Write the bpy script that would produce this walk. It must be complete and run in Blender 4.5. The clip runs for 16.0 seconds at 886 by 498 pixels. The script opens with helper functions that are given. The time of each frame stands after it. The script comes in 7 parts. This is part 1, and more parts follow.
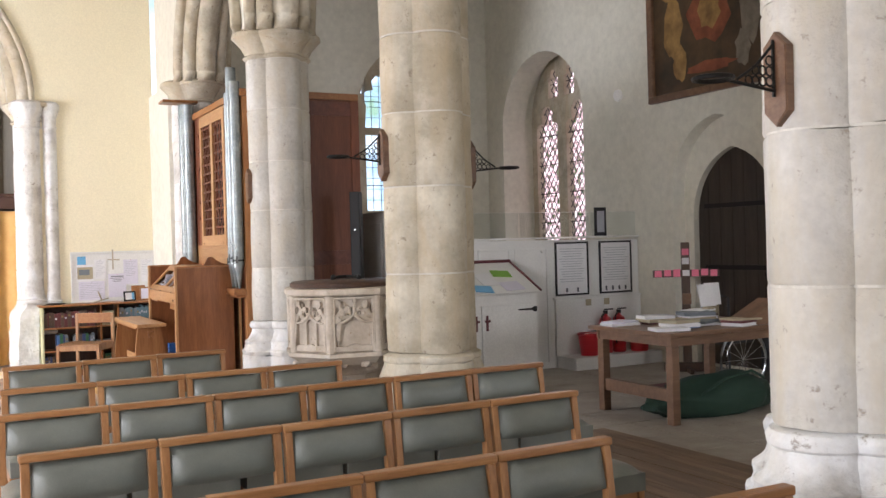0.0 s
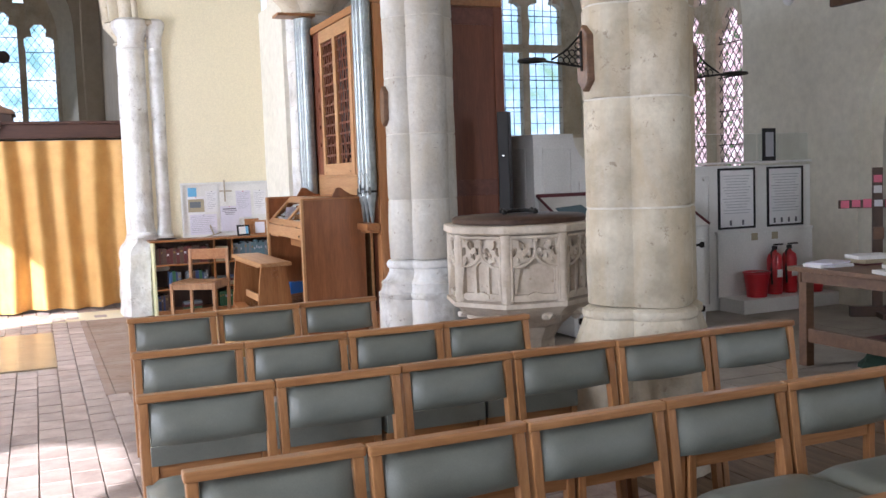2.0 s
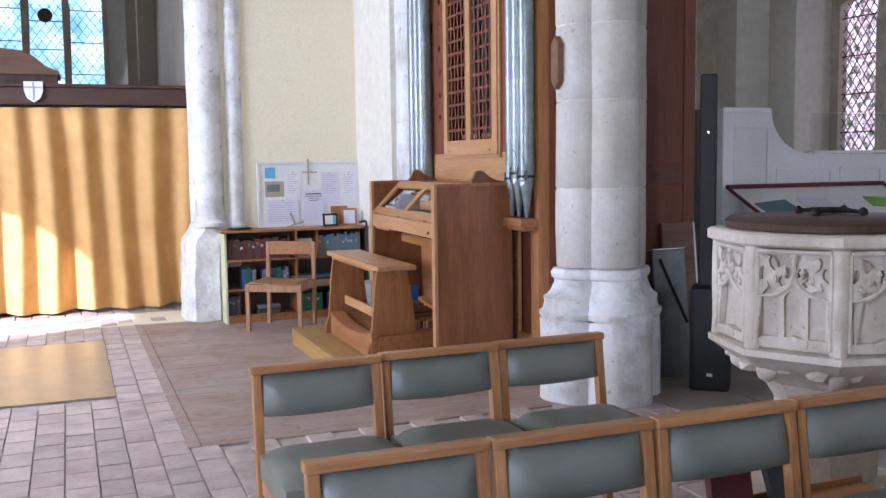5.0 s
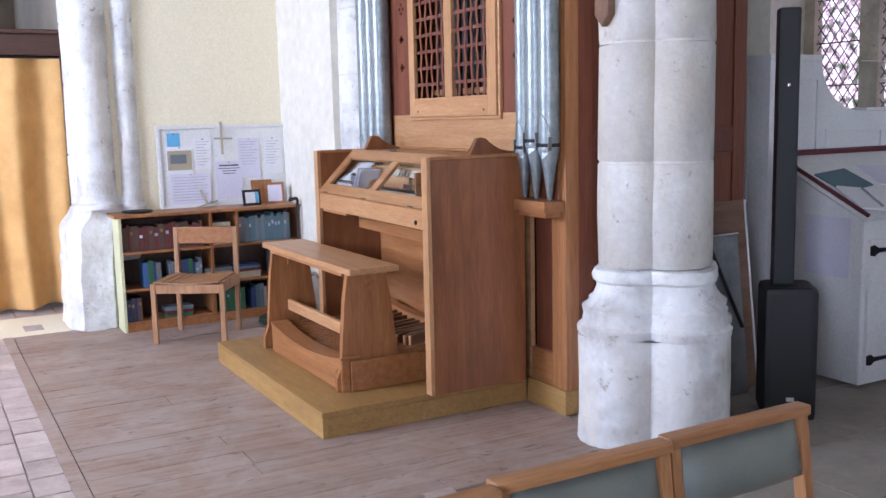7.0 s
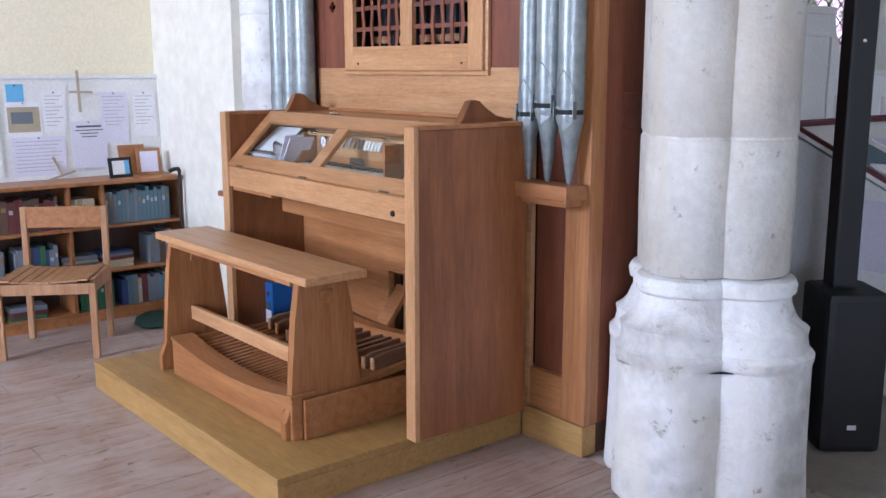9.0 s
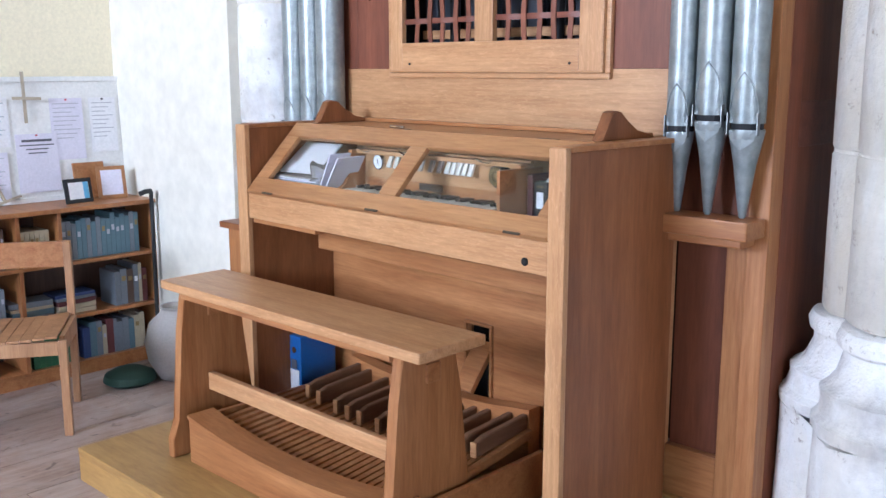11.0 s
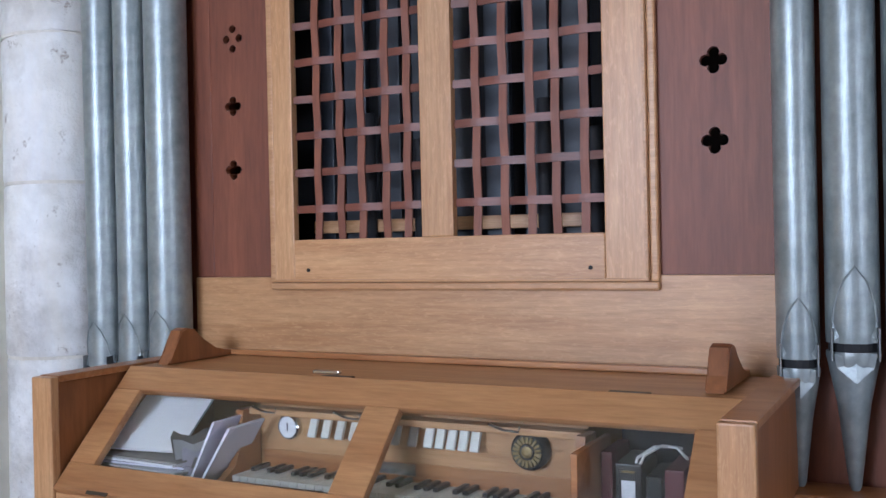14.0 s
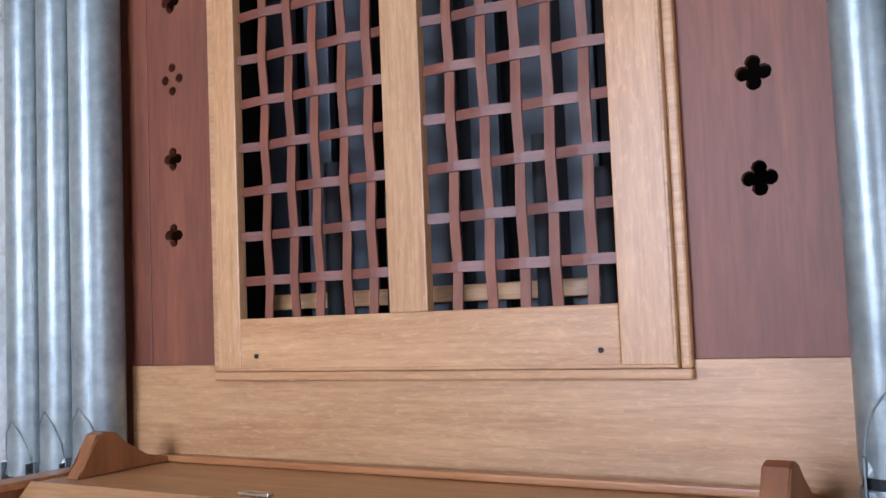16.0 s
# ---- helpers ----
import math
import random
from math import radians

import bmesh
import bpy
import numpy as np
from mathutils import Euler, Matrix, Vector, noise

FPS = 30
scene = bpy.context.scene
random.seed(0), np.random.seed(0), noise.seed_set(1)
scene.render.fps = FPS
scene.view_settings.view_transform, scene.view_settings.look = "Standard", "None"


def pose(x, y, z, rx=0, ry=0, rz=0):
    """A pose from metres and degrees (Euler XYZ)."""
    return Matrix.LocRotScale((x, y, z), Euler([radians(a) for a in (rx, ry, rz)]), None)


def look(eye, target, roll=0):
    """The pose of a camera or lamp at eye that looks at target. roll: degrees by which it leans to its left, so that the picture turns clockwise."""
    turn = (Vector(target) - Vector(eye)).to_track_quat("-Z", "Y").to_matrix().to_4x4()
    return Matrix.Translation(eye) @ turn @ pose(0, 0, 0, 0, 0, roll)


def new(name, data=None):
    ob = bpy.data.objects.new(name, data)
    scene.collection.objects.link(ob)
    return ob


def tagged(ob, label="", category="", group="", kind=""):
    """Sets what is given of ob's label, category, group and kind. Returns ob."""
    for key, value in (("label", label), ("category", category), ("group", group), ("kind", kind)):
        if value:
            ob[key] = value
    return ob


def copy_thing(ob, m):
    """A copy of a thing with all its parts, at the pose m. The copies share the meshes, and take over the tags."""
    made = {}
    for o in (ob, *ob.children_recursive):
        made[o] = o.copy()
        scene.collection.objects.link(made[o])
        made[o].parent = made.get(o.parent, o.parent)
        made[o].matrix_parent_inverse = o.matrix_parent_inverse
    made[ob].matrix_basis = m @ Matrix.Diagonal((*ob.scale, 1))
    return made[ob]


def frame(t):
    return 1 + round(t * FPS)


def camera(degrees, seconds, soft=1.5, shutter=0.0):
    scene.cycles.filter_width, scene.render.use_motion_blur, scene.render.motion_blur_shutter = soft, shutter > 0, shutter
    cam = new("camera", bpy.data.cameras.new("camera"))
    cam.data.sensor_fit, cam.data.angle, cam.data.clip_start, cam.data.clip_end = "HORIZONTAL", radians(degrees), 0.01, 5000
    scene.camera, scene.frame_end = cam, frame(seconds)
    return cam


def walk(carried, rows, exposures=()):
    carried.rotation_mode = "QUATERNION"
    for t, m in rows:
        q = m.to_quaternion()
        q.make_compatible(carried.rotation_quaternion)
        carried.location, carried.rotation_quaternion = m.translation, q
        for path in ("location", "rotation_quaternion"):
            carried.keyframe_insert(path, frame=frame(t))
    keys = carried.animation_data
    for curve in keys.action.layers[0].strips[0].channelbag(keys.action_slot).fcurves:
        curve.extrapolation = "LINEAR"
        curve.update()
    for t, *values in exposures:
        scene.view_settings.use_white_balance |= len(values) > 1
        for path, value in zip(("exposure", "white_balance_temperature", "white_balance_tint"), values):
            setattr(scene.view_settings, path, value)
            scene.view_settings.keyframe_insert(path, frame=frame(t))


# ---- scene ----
cam = camera(50.0, 16.0)
PATH = [
    (0, (0.271, 0.418, 1.478), (1.216, 2.181, 1.467), -1.6),
    (0.5, (0.245, 0.753, 1.498), (1.182, 2.518, 1.414), -1.9),
    (1, (0.259, 1.06, 1.505), (1.11, 2.866, 1.392), -2.3),
    (1.5, (0.223, 1.367, 1.494), (0.998, 3.206, 1.372), -2.1),
    (2, (0.216, 1.707, 1.49), (0.998, 3.541, 1.335), -2.0),
    (2.5, (0.245, 2.045, 1.502), (0.932, 3.915, 1.329), -1.6),
    (3, (0.13, 2.37, 1.512), (0.812, 4.242, 1.334), -1.2),
    (3.5, (0.209, 2.824, 1.487), (0.866, 4.706, 1.324), -1.7),
    (4, (0.134, 3.184, 1.487), (0.811, 5.062, 1.355), -1.2),
    (4.5, (0.101, 3.597, 1.488), (0.822, 5.456, 1.34), -0.6),
    (4.7, (0.062, 3.683, 1.469), (0.786, 5.541, 1.307), -0.7),
    (6.8, (0.124, 5.466, 1.524), (1.046, 7.22, 1.251), -1.3),
    (7, (0.123, 5.602, 1.52), (1.085, 7.334, 1.245), -1.3),
    (7.5, (0.161, 5.966, 1.527), (1.134, 7.687, 1.221), -1.5),
    (8, (0.216, 6.307, 1.516), (1.199, 8.021, 1.207), -1.7),
    (8.2, (0.206, 6.436, 1.538), (1.25, 8.111, 1.219), -1.2),
    (10.3, (0.237, 7.811, 1.515), (1.59, 9.227, 1.107), -0.5),
    (10.5, (0.266, 7.914, 1.522), (1.626, 9.324, 1.122), -0.4),
    (11, (0.235, 8.16, 1.534), (1.657, 9.517, 1.163), 0.0),
    (11.5, (0.212, 8.371, 1.552), (1.763, 9.591, 1.225), 1.1),
    (12, (0.292, 8.633, 1.565), (1.96, 9.701, 1.286), 1.4),
    (12.5, (0.338, 8.901, 1.587), (2.066, 9.885, 1.369), 0.9),
    (13, (0.398, 9.155, 1.619), (2.168, 10.073, 1.464), -0.3),
    (13.5, (0.621, 9.327, 1.607), (2.399, 10.239, 1.54), -1.1),
    (14, (0.773, 9.479, 1.615), (2.579, 10.337, 1.607), -1.2),
    (14.5, (0.923, 9.575, 1.618), (2.779, 10.32, 1.645), -1.3),
    (15, (1.163, 9.577, 1.637), (2.975, 10.421, 1.711), -1.7),
    (15.5, (1.286, 9.557, 1.643), (3.052, 10.485, 1.785), -1.7),
    (16, (1.304, 9.545, 1.63), (3.053, 10.504, 1.767), -2.3),
]
EXPOSURES = [(0.0, 1.39, 6350, 16), (0.8, 1.44, 6250, 16), (2.0, 1.29, 5850, 16), (4.5, 1.08, 5350, 18), (7.0, 1.27, 5250, 19), (8.0, 1.18, 5250, 19), (11.0, 1.41, 5200, 14), (12.0, 1.20, 5250, 14), (13.0, 0.86, 5250, 14), (13.6, 0.72, 5250, 14), (14.5, 0.72, 5250, 14), (15.3, 0.94, 5200, 14), (16.0, 1.1, 5200, 15)]
walk(cam, [(t, look(eye, target, roll)) for t, eye, target, roll in PATH], EXPOSURES)

# ---- world, sun, window light, added fill lamps ----
world = bpy.data.worlds.new("sky")
world.use_nodes = True
scene.world = world
sky = world.node_tree.nodes.new("ShaderNodeTexSky")
sky.sky_type, sky.sun_disc = "NISHITA", False
sky.sun_elevation, sky.sun_rotation = radians(25.7), radians(226)
world.node_tree.links.new(sky.outputs[0], world.node_tree.nodes["Background"].inputs[0])
world.node_tree.nodes["Background"].inputs[1].default_value = 0.05

sun = new("sun", bpy.data.lights.new("sun", "SUN"))
sun.data.energy, sun.data.angle, sun.data.color = 5.0, radians(0.6), (1.0, 0.96, 0.90)
SUN_WAY = Vector((0.75, 0.72, -0.50)).normalized()
sun.matrix_world = look((0, 0, 0), SUN_WAY)


def area_lamp(name, eye, target, w, h, watts, colour=(0.93, 0.96, 1.0)):
    lamp = new(name, bpy.data.lights.new(name, "AREA"))
    lamp.data.shape, lamp.data.size, lamp.data.size_y = "RECTANGLE", w, h
    lamp.data.energy, lamp.data.color = watts, colour
    lamp.matrix_world = look(eye, target)
    return lamp


area_lamp("daylight_south", (-3.42, 0.6, 1.85), (3, 2.0, 1.5), 1.7, 1.1, 70)
area_lamp("daylight_south", (-3.42, 3.6, 2.1), (3, 5.4, 1.5), 1.5, 1.2, 80.5)
area_lamp("daylight_south", (-3.42, 11.1, 2.5), (3, 11.4, 1.2), 1.9, 1.6, 158)
# added fill from the unseen east end, no known window
area_lamp("fill_east", (-2.1, -4.4, 2.3), (0.5, 6, 1.8), 1.6, 1.5, 13)
area_lamp("aisle_daylight_and_fill", (6.55, 12.98, 3.0), (5.6, 6, 0.8), 1.0, 1.8, 2.8)
area_lamp("aisle_daylight_and_fill", (7.82, 11.6, 2.6), (4, 9.5, 0.8), 1.2, 1.8, 3.4)
# next two are added fills for door wall, aisle floor and partition
area_lamp("aisle_daylight_and_fill", (7.8, 1.2, 2.4), (5.3, 5.2, 0.2), 1.6, 1.6, 8.0)
aisle_east_fill = area_lamp("aisle_daylight_and_fill", (5.9, -4.42, 2.5), (6.4, 9, 1.3), 1.4, 1.9, 12)
aisle_east_fill.data.spread = radians(75)
area_lamp("daylight_tower", (-0.1, 18.1, 3.4), (-0.1, 14, 1.6), 1.5, 1.8, 9.8)


# ---- materials ----
def node_mat(name, rough=0.6, metal=0.0):
    m = bpy.data.materials.new(name)
    m.use_nodes = True
    b = m.node_tree.nodes["Principled BSDF"]
    b.inputs["Roughness"].default_value, b.inputs["Metallic"].default_value = rough, metal
    return m, m.node_tree, b


def coords(nt, scale, random_shift=False):
    tc = nt.nodes.new("ShaderNodeTexCoord")
    mp = nt.nodes.new("ShaderNodeMapping")
    mp.inputs["Scale"].default_value = scale
    nt.links.new(tc.outputs["Object"], mp.inputs[0])
    if random_shift:
        oi = nt.nodes.new("ShaderNodeObjectInfo")
        mul = nt.nodes.new("ShaderNodeMath")
        mul.operation = "MULTIPLY"
        mul.inputs[1].default_value = 37.0
        nt.links.new(oi.outputs["Random"], mul.inputs[0])
        nt.links.new(mul.outputs[0], mp.inputs["Location"])
    return mp.outputs[0]


def fractal(nt, vec, scale, detail=6.0, rough=0.6, distort=0.0):
    n = nt.nodes.new("ShaderNodeTexNoise")
    n.inputs["Scale"].default_value, n.inputs["Detail"].default_value = scale, detail
    n.inputs["Roughness"].default_value, n.inputs["Distortion"].default_value = rough, distort
    nt.links.new(vec, n.inputs["Vector"])
    return n.outputs[0]


def ramp(nt, fac, stops):
    r = nt.nodes.new("ShaderNodeValToRGB")
    e = r.color_ramp.elements
    while len(e) < len(stops):
        e.new(0.5)
    for i, (p, c) in enumerate(stops):
        e[i].position, e[i].color = p, (*c, 1)
    nt.links.new(fac, r.inputs[0])
    return r.outputs[0]


def mixc(nt, fac, a, b, mode="MIX"):
    m = nt.nodes.new("ShaderNodeMix")
    m.data_type, m.blend_type = "RGBA", mode
    for v, sock in ((fac, m.inputs[0]), (a, m.inputs[6]), (b, m.inputs[7])):
        if hasattr(v, "is_linked"):
            nt.links.new(v, sock)
        else:
            sock.default_value = v if not isinstance(v, tuple) else (*v, 1)
    return m.outputs[2]


def bump(nt, b, height, strength, dist=0.01):
    n = nt.nodes.new("ShaderNodeBump")
    n.inputs["Strength"].default_value, n.inputs["Distance"].default_value = strength, dist
    nt.links.new(height, n.inputs["Height"])
    nt.links.new(n.outputs[0], b.inputs["Normal"])


def speckled(name, dark, light, rough=0.7, scale=3.0, fine=40.0, relief=0.3, metal=0.0, lo=0.3, hi=0.7, pits=None, per_object=0.0, stain=None):
    m, nt, b = node_mat(name, rough, metal)
    vec = coords(nt, (1, 1, 1), per_object > 0)
    big, small = fractal(nt, vec, scale), fractal(nt, vec, fine, 5)
    col = ramp(nt, big, [(lo, dark), (hi, light)])
    g = ramp(nt, small, [(0.3, (0.82, 0.82, 0.82)), (0.7, (1.0, 1.0, 1.0))])
    col = mixc(nt, 0.8, col, g, "MULTIPLY")
    if stain:
        st = fractal(nt, coords(nt, (2.6, 2.6, 0.7)), 1.5, 7, 0.68, 0.7)
        col = mixc(nt, ramp(nt, st, [(0.42, (0, 0, 0)), (0.68, (0.8, 0.8, 0.8))]), col, stain)
    if pits:
        p = fractal(nt, vec, fine * 0.55, 8, 0.75)
        pr = ramp(nt, p, [(0.34, (1, 1, 1)), (0.40, (0, 0, 0))])
        col = mixc(nt, pr, col, pits)
    if per_object:
        oi = nt.nodes.new("ShaderNodeObjectInfo")
        v = ramp(nt, oi.outputs["Random"], [(0.0, (1 - per_object,) * 3), (1.0, (1, 1, 1))])
        col = mixc(nt, 1.0, col, v, "MULTIPLY")
    nt.links.new(col, b.inputs["Base Color"])
    bump(nt, b, small, relief)
    return m


def wood(name, dark, light, grain="z", rough=0.42, stretch=14.0, relief=0.12, per_object=0.12, worn=None, ray=0.0):
    m, nt, b = node_mat(name, rough)
    sc = {"x": (0.9, stretch, stretch), "y": (stretch, 0.9, stretch), "z": (stretch, stretch, 0.9)}[grain]
    vec = coords(nt, sc, True)
    g1 = fractal(nt, vec, 1.6, 6, 0.62, 0.5)
    g2 = fractal(nt, vec, 9.0, 4, 0.7)
    blotch = fractal(nt, coords(nt, (1, 1, 1), True), 2.2, 3)
    col = ramp(nt, g1, [(0.28, dark), (0.72, light)])
    col = mixc(nt, 0.55, col, ramp(nt, g2, [(0.32, (0.62, 0.56, 0.50)), (0.60, (1, 1, 1))]), "MULTIPLY")
    fleck = fractal(nt, coords(nt, tuple(v * (6 if v > 1 else 14) for v in sc), True), 1.0, 2, 0.5)
    col = mixc(nt, 0.22, col, ramp(nt, fleck, [(0.42, (0.80, 0.76, 0.70)), (0.60, (1.08, 1.08, 1.08))]), "MULTIPLY")
    col = mixc(nt, 0.5, col, ramp(nt, blotch, [(0.3, (0.78, 0.74, 0.7)), (0.7, (1, 1, 1))]), "MULTIPLY")
    if ray:
        # pale silver ray flecks across the grain
        fl = fractal(nt, coords(nt, tuple(v * (16 if v > 1 else 60) for v in sc), True), 0.6, 3, 0.6, 0.8)
        col = mixc(nt, ramp(nt, fl, [(0.52, (0, 0, 0)), (0.68, (ray, ray, ray))]), col, tuple(min(1.0, c * 1.22 + 0.02) for c in light))
    if worn:
        # scuffed grey patches and dark knots
        vec1 = coords(nt, (1, 1, 1))
        col = mixc(nt, ramp(nt, fractal(nt, vec1, 2.6, 8, 0.72, 0.6), [(0.40, (0, 0, 0)), (0.66, (0.85, 0.85, 0.85))]), col, worn)
        kn = fractal(nt, coords(nt, tuple(1.0 if v < 1 else 2.2 for v in sc)), 9.0, 5, 0.62, 0.9)
        col = mixc(nt, ramp(nt, kn, [(0.60, (0, 0, 0)), (0.70, (0.75, 0.75, 0.75))]), col, tuple(c * 0.35 for c in dark))
    if per_object:
        oi = nt.nodes.new("ShaderNodeObjectInfo")
        v = ramp(nt, oi.outputs["Random"], [(0.0, (1 - per_object,) * 3), (1.0, (1, 1, 1))])
        col = mixc(nt, 1.0, col, v, "MULTIPLY")
    nt.links.new(col, b.inputs["Base Color"])
    bump(nt, b, g2, relief, 0.003)
    return m


def plain(name, colour, rough=0.5, metal=0.0, var=0.12):
    d = tuple(c * (1 - var) for c in colour)
    return speckled(name, d, colour, rough, 6.0, 90.0, 0.05, metal)


def glow(name, stops, scale, strength, detail=6.0):
    m = bpy.data.materials.new(name)
    m.use_nodes = True
    nt = m.node_tree
    nt.nodes.remove(nt.nodes["Principled BSDF"])
    em = nt.nodes.new("ShaderNodeEmission")
    col = ramp(nt, fractal(nt, coords(nt, (1, 1, 1)), scale, detail, 0.65), stops)
    nt.links.new(col, em.inputs[0])
    em.inputs[1].default_value = strength
    nt.links.new(em.outputs[0], nt.nodes["Material Output"].inputs[0])
    return m


def glass(name, tint=(0.95, 0.97, 0.97), rough=0.02, gloss=0.05):
    m = bpy.data.materials.new(name)
    m.use_nodes = True
    nt = m.node_tree
    nt.nodes.remove(nt.nodes["Principled BSDF"])
    tr, gl, mx = (nt.nodes.new("ShaderNode" + n) for n in ("BsdfTransparent", "BsdfGlossy", "MixShader"))
    mx.inputs[0].default_value = gloss
    tr.inputs[0].default_value = (*tint, 1)
    gl.inputs["Roughness"].default_value = rough
    nt.links.new(tr.outputs[0], mx.inputs[1])
    nt.links.new(gl.outputs[0], mx.inputs[2])
    nt.links.new(mx.outputs[0], nt.nodes["Material Output"].inputs[0])
    return m


M_cream = speckled("cream_limewash", (0.835, 0.75, 0.54), (0.86, 0.78, 0.57), 0.85, 0.9, 70, 0.02)
M_white_wall = speckled("white_limewash", (0.68, 0.645, 0.54), (0.77, 0.74, 0.645), 0.85, 0.8, 12, 0.2)
# dark tone carries the tower's shade in the plaster colour
M_tower = speckled("shade_darkened_tower_plaster", (0.34, 0.28, 0.20), (0.44, 0.37, 0.28), 0.9, 1.2, 12, 0.3)
M_stone = speckled("pale_limestone", (0.42, 0.37, 0.275), (0.66, 0.605, 0.485), 0.8, 3.4, 30, 0.6, pits=(0.30, 0.24, 0.18), per_object=0.05, lo=0.36, hi=0.60, stain=(0.50, 0.40, 0.26))
M_plinth = speckled("whitewashed_stone", (0.46, 0.44, 0.41), (0.80, 0.80, 0.79), 0.75, 3.4, 22, 1.2, lo=0.34, hi=0.55, pits=(0.36, 0.32, 0.28), stain=(0.70, 0.66, 0.58))
M_shaft = speckled("limewashed_shaft", (0.50, 0.47, 0.415), (0.71, 0.69, 0.64), 0.8, 2.8, 28, 0.7, pits=(0.36, 0.31, 0.26), per_object=0.04, stain=(0.56, 0.49, 0.37))
M_joint = speckled("lime_mortar", (0.56, 0.52, 0.44), (0.78, 0.75, 0.68), 0.85, 9, 60, 0.4)
M_font = speckled("carved_font_stone", (0.44, 0.36, 0.275), (0.70, 0.625, 0.53), 0.75, 4.5, 40, 0.4, pits=(0.36, 0.28, 0.2))
M_paver = speckled("brick_paver", (0.43, 0.325, 0.285), (0.65, 0.54, 0.49), 0.62, 5.0, 45, 0.35, per_object=0.22)
M_grout = speckled("paver_joint", (0.36, 0.29, 0.25), (0.50, 0.42, 0.37), 0.9, 8, 60, 0.4)
M_flag = speckled("stone_flag", (0.26, 0.225, 0.185), (0.40, 0.36, 0.31), 0.6, 2.4, 30, 0.3, per_object=0.2)
M_board = wood("worn_floorboard", (0.25, 0.155, 0.115), (0.45, 0.33, 0.265), "x", 0.6, 16, 0.4, 0.10, worn=(0.40, 0.325, 0.285))
M_brown_board = wood("brown_floorboard", (0.16, 0.10, 0.06), (0.29, 0.20, 0.13), "y", 0.6, 16, 0.3, 0.2)
M_oak = wood("golden_oak", (0.30, 0.112, 0.035), (0.48, 0.230, 0.086), "y", 0.38, 14)
M_oak_v = wood("golden_oak_upright", (0.30, 0.112, 0.035), (0.48, 0.230, 0.086), "z", 0.38, 14)
M_lightoak = wood("pale_oak", (0.44, 0.215, 0.085), (0.60, 0.355, 0.170), "y", 0.4, 14, ray=0.25)
M_lightoak_v = wood("pale_oak_upright", (0.44, 0.215, 0.085), (0.60, 0.355, 0.170), "z", 0.4, 14, ray=0.25)
M_lid = wood("lid_oak", (0.37, 0.165, 0.060), (0.55, 0.295, 0.125), "y", 0.40, 12)
M_side = wood("console_end_veneer", (0.20, 0.068, 0.020), (0.33, 0.128, 0.044), "z", 0.40, 9)
M_mahog = wood("mahogany_panel", (0.155, 0.045, 0.020), (0.25, 0.081, 0.037), "z", 0.52, 11)
M_mahog_y = wood("mahogany_lath", (0.12, 0.034, 0.019), (0.22, 0.070, 0.040), "y", 0.45, 11)
M_darkwood = wood("dark_oak", (0.055, 0.028, 0.018), (0.11, 0.06, 0.038), "z", 0.5, 10)
M_doorwood = wood("blackened_oak_door", (0.03, 0.02, 0.014), (0.06, 0.042, 0.03), "z", 0.6, 10)
M_rail = wood("dark_screen_rail", (0.06, 0.026, 0.018), (0.10, 0.048, 0.034), "x", 0.5, 10)
M_beech = wood("varnished_beech", (0.31, 0.135, 0.048), (0.50, 0.255, 0.105), "z", 0.36, 12)
M_beech_x = wood("varnished_beech_rail", (0.31, 0.135, 0.048), (0.50, 0.255, 0.105), "x", 0.36, 12)
M_teak = wood("teak_chair", (0.34, 0.17, 0.075), (0.52, 0.29, 0.14), "z", 0.45, 12)
M_table = wood("old_table_oak", (0.13, 0.065, 0.035), (0.24, 0.13, 0.07), "x", 0.45, 10)
M_platform = wood("ochre_platform", (0.34, 0.19, 0.055), (0.47, 0.285, 0.090), "y", 0.5, 7, 0.1)
M_zinc = speckled("organ_pipe_zinc", (0.20, 0.228, 0.23), (0.34, 0.375, 0.375), 0.38, 9.0, 36, 0.12, 0.45)
M_zinc_old = speckled("dull_pipe_metal", (0.16, 0.17, 0.17), (0.30, 0.31, 0.31), 0.45, 6.0, 40, 0.1, 0.6)
M_vinyl = speckled("sage_vinyl", (0.134, 0.143, 0.122), (0.19, 0.20, 0.172), 0.38, 5.0, 220, 0.12)
M_curtain = speckled("gold_curtain", (0.56, 0.315, 0.095), (0.70, 0.43, 0.155), 0.75, 4.0, 120, 0.15)
M_black = plain("black_plastic", (0.010, 0.010, 0.011), 0.6)
M_iron = plain("black_iron", (0.02, 0.018, 0.016), 0.55, 0.6)
# near-black colour that paints in the shade of the organ's insides
M_void = plain("painted_interior_shade", (0.012, 0.012, 0.014), 0.8)
M_shutter = plain("grey_swell_shutter", (0.035, 0.042, 0.055), 0.5)
M_whitepaint = speckled("white_paint", (0.70, 0.69, 0.66), (0.80, 0.79, 0.76), 0.45, 2.5, 60, 0.08)
M_paper = plain("white_paper", (0.80, 0.79, 0.80), 0.7, 0, 0.05)
M_lilac = plain("lilac_paper", (0.70, 0.67, 0.76), 0.7, 0, 0.05)
M_ink = plain("printed_text", (0.10, 0.10, 0.12), 0.7)
M_greyink = plain("faint_print", (0.42, 0.42, 0.46), 0.7)
M_blue = plain("blue_binder", (0.02, 0.13, 0.42), 0.4)
M_skyblue = plain("sky_blue_card", (0.16, 0.45, 0.72), 0.6)
M_red = plain("fire_red", (0.52, 0.02, 0.03), 0.3)
M_pink = plain("pink_note", (0.85, 0.20, 0.30), 0.7)
M_green = plain("dark_green_cloth", (0.018, 0.05, 0.032), 0.8)
M_lime = plain("green_leaflet", (0.22, 0.45, 0.06), 0.6)
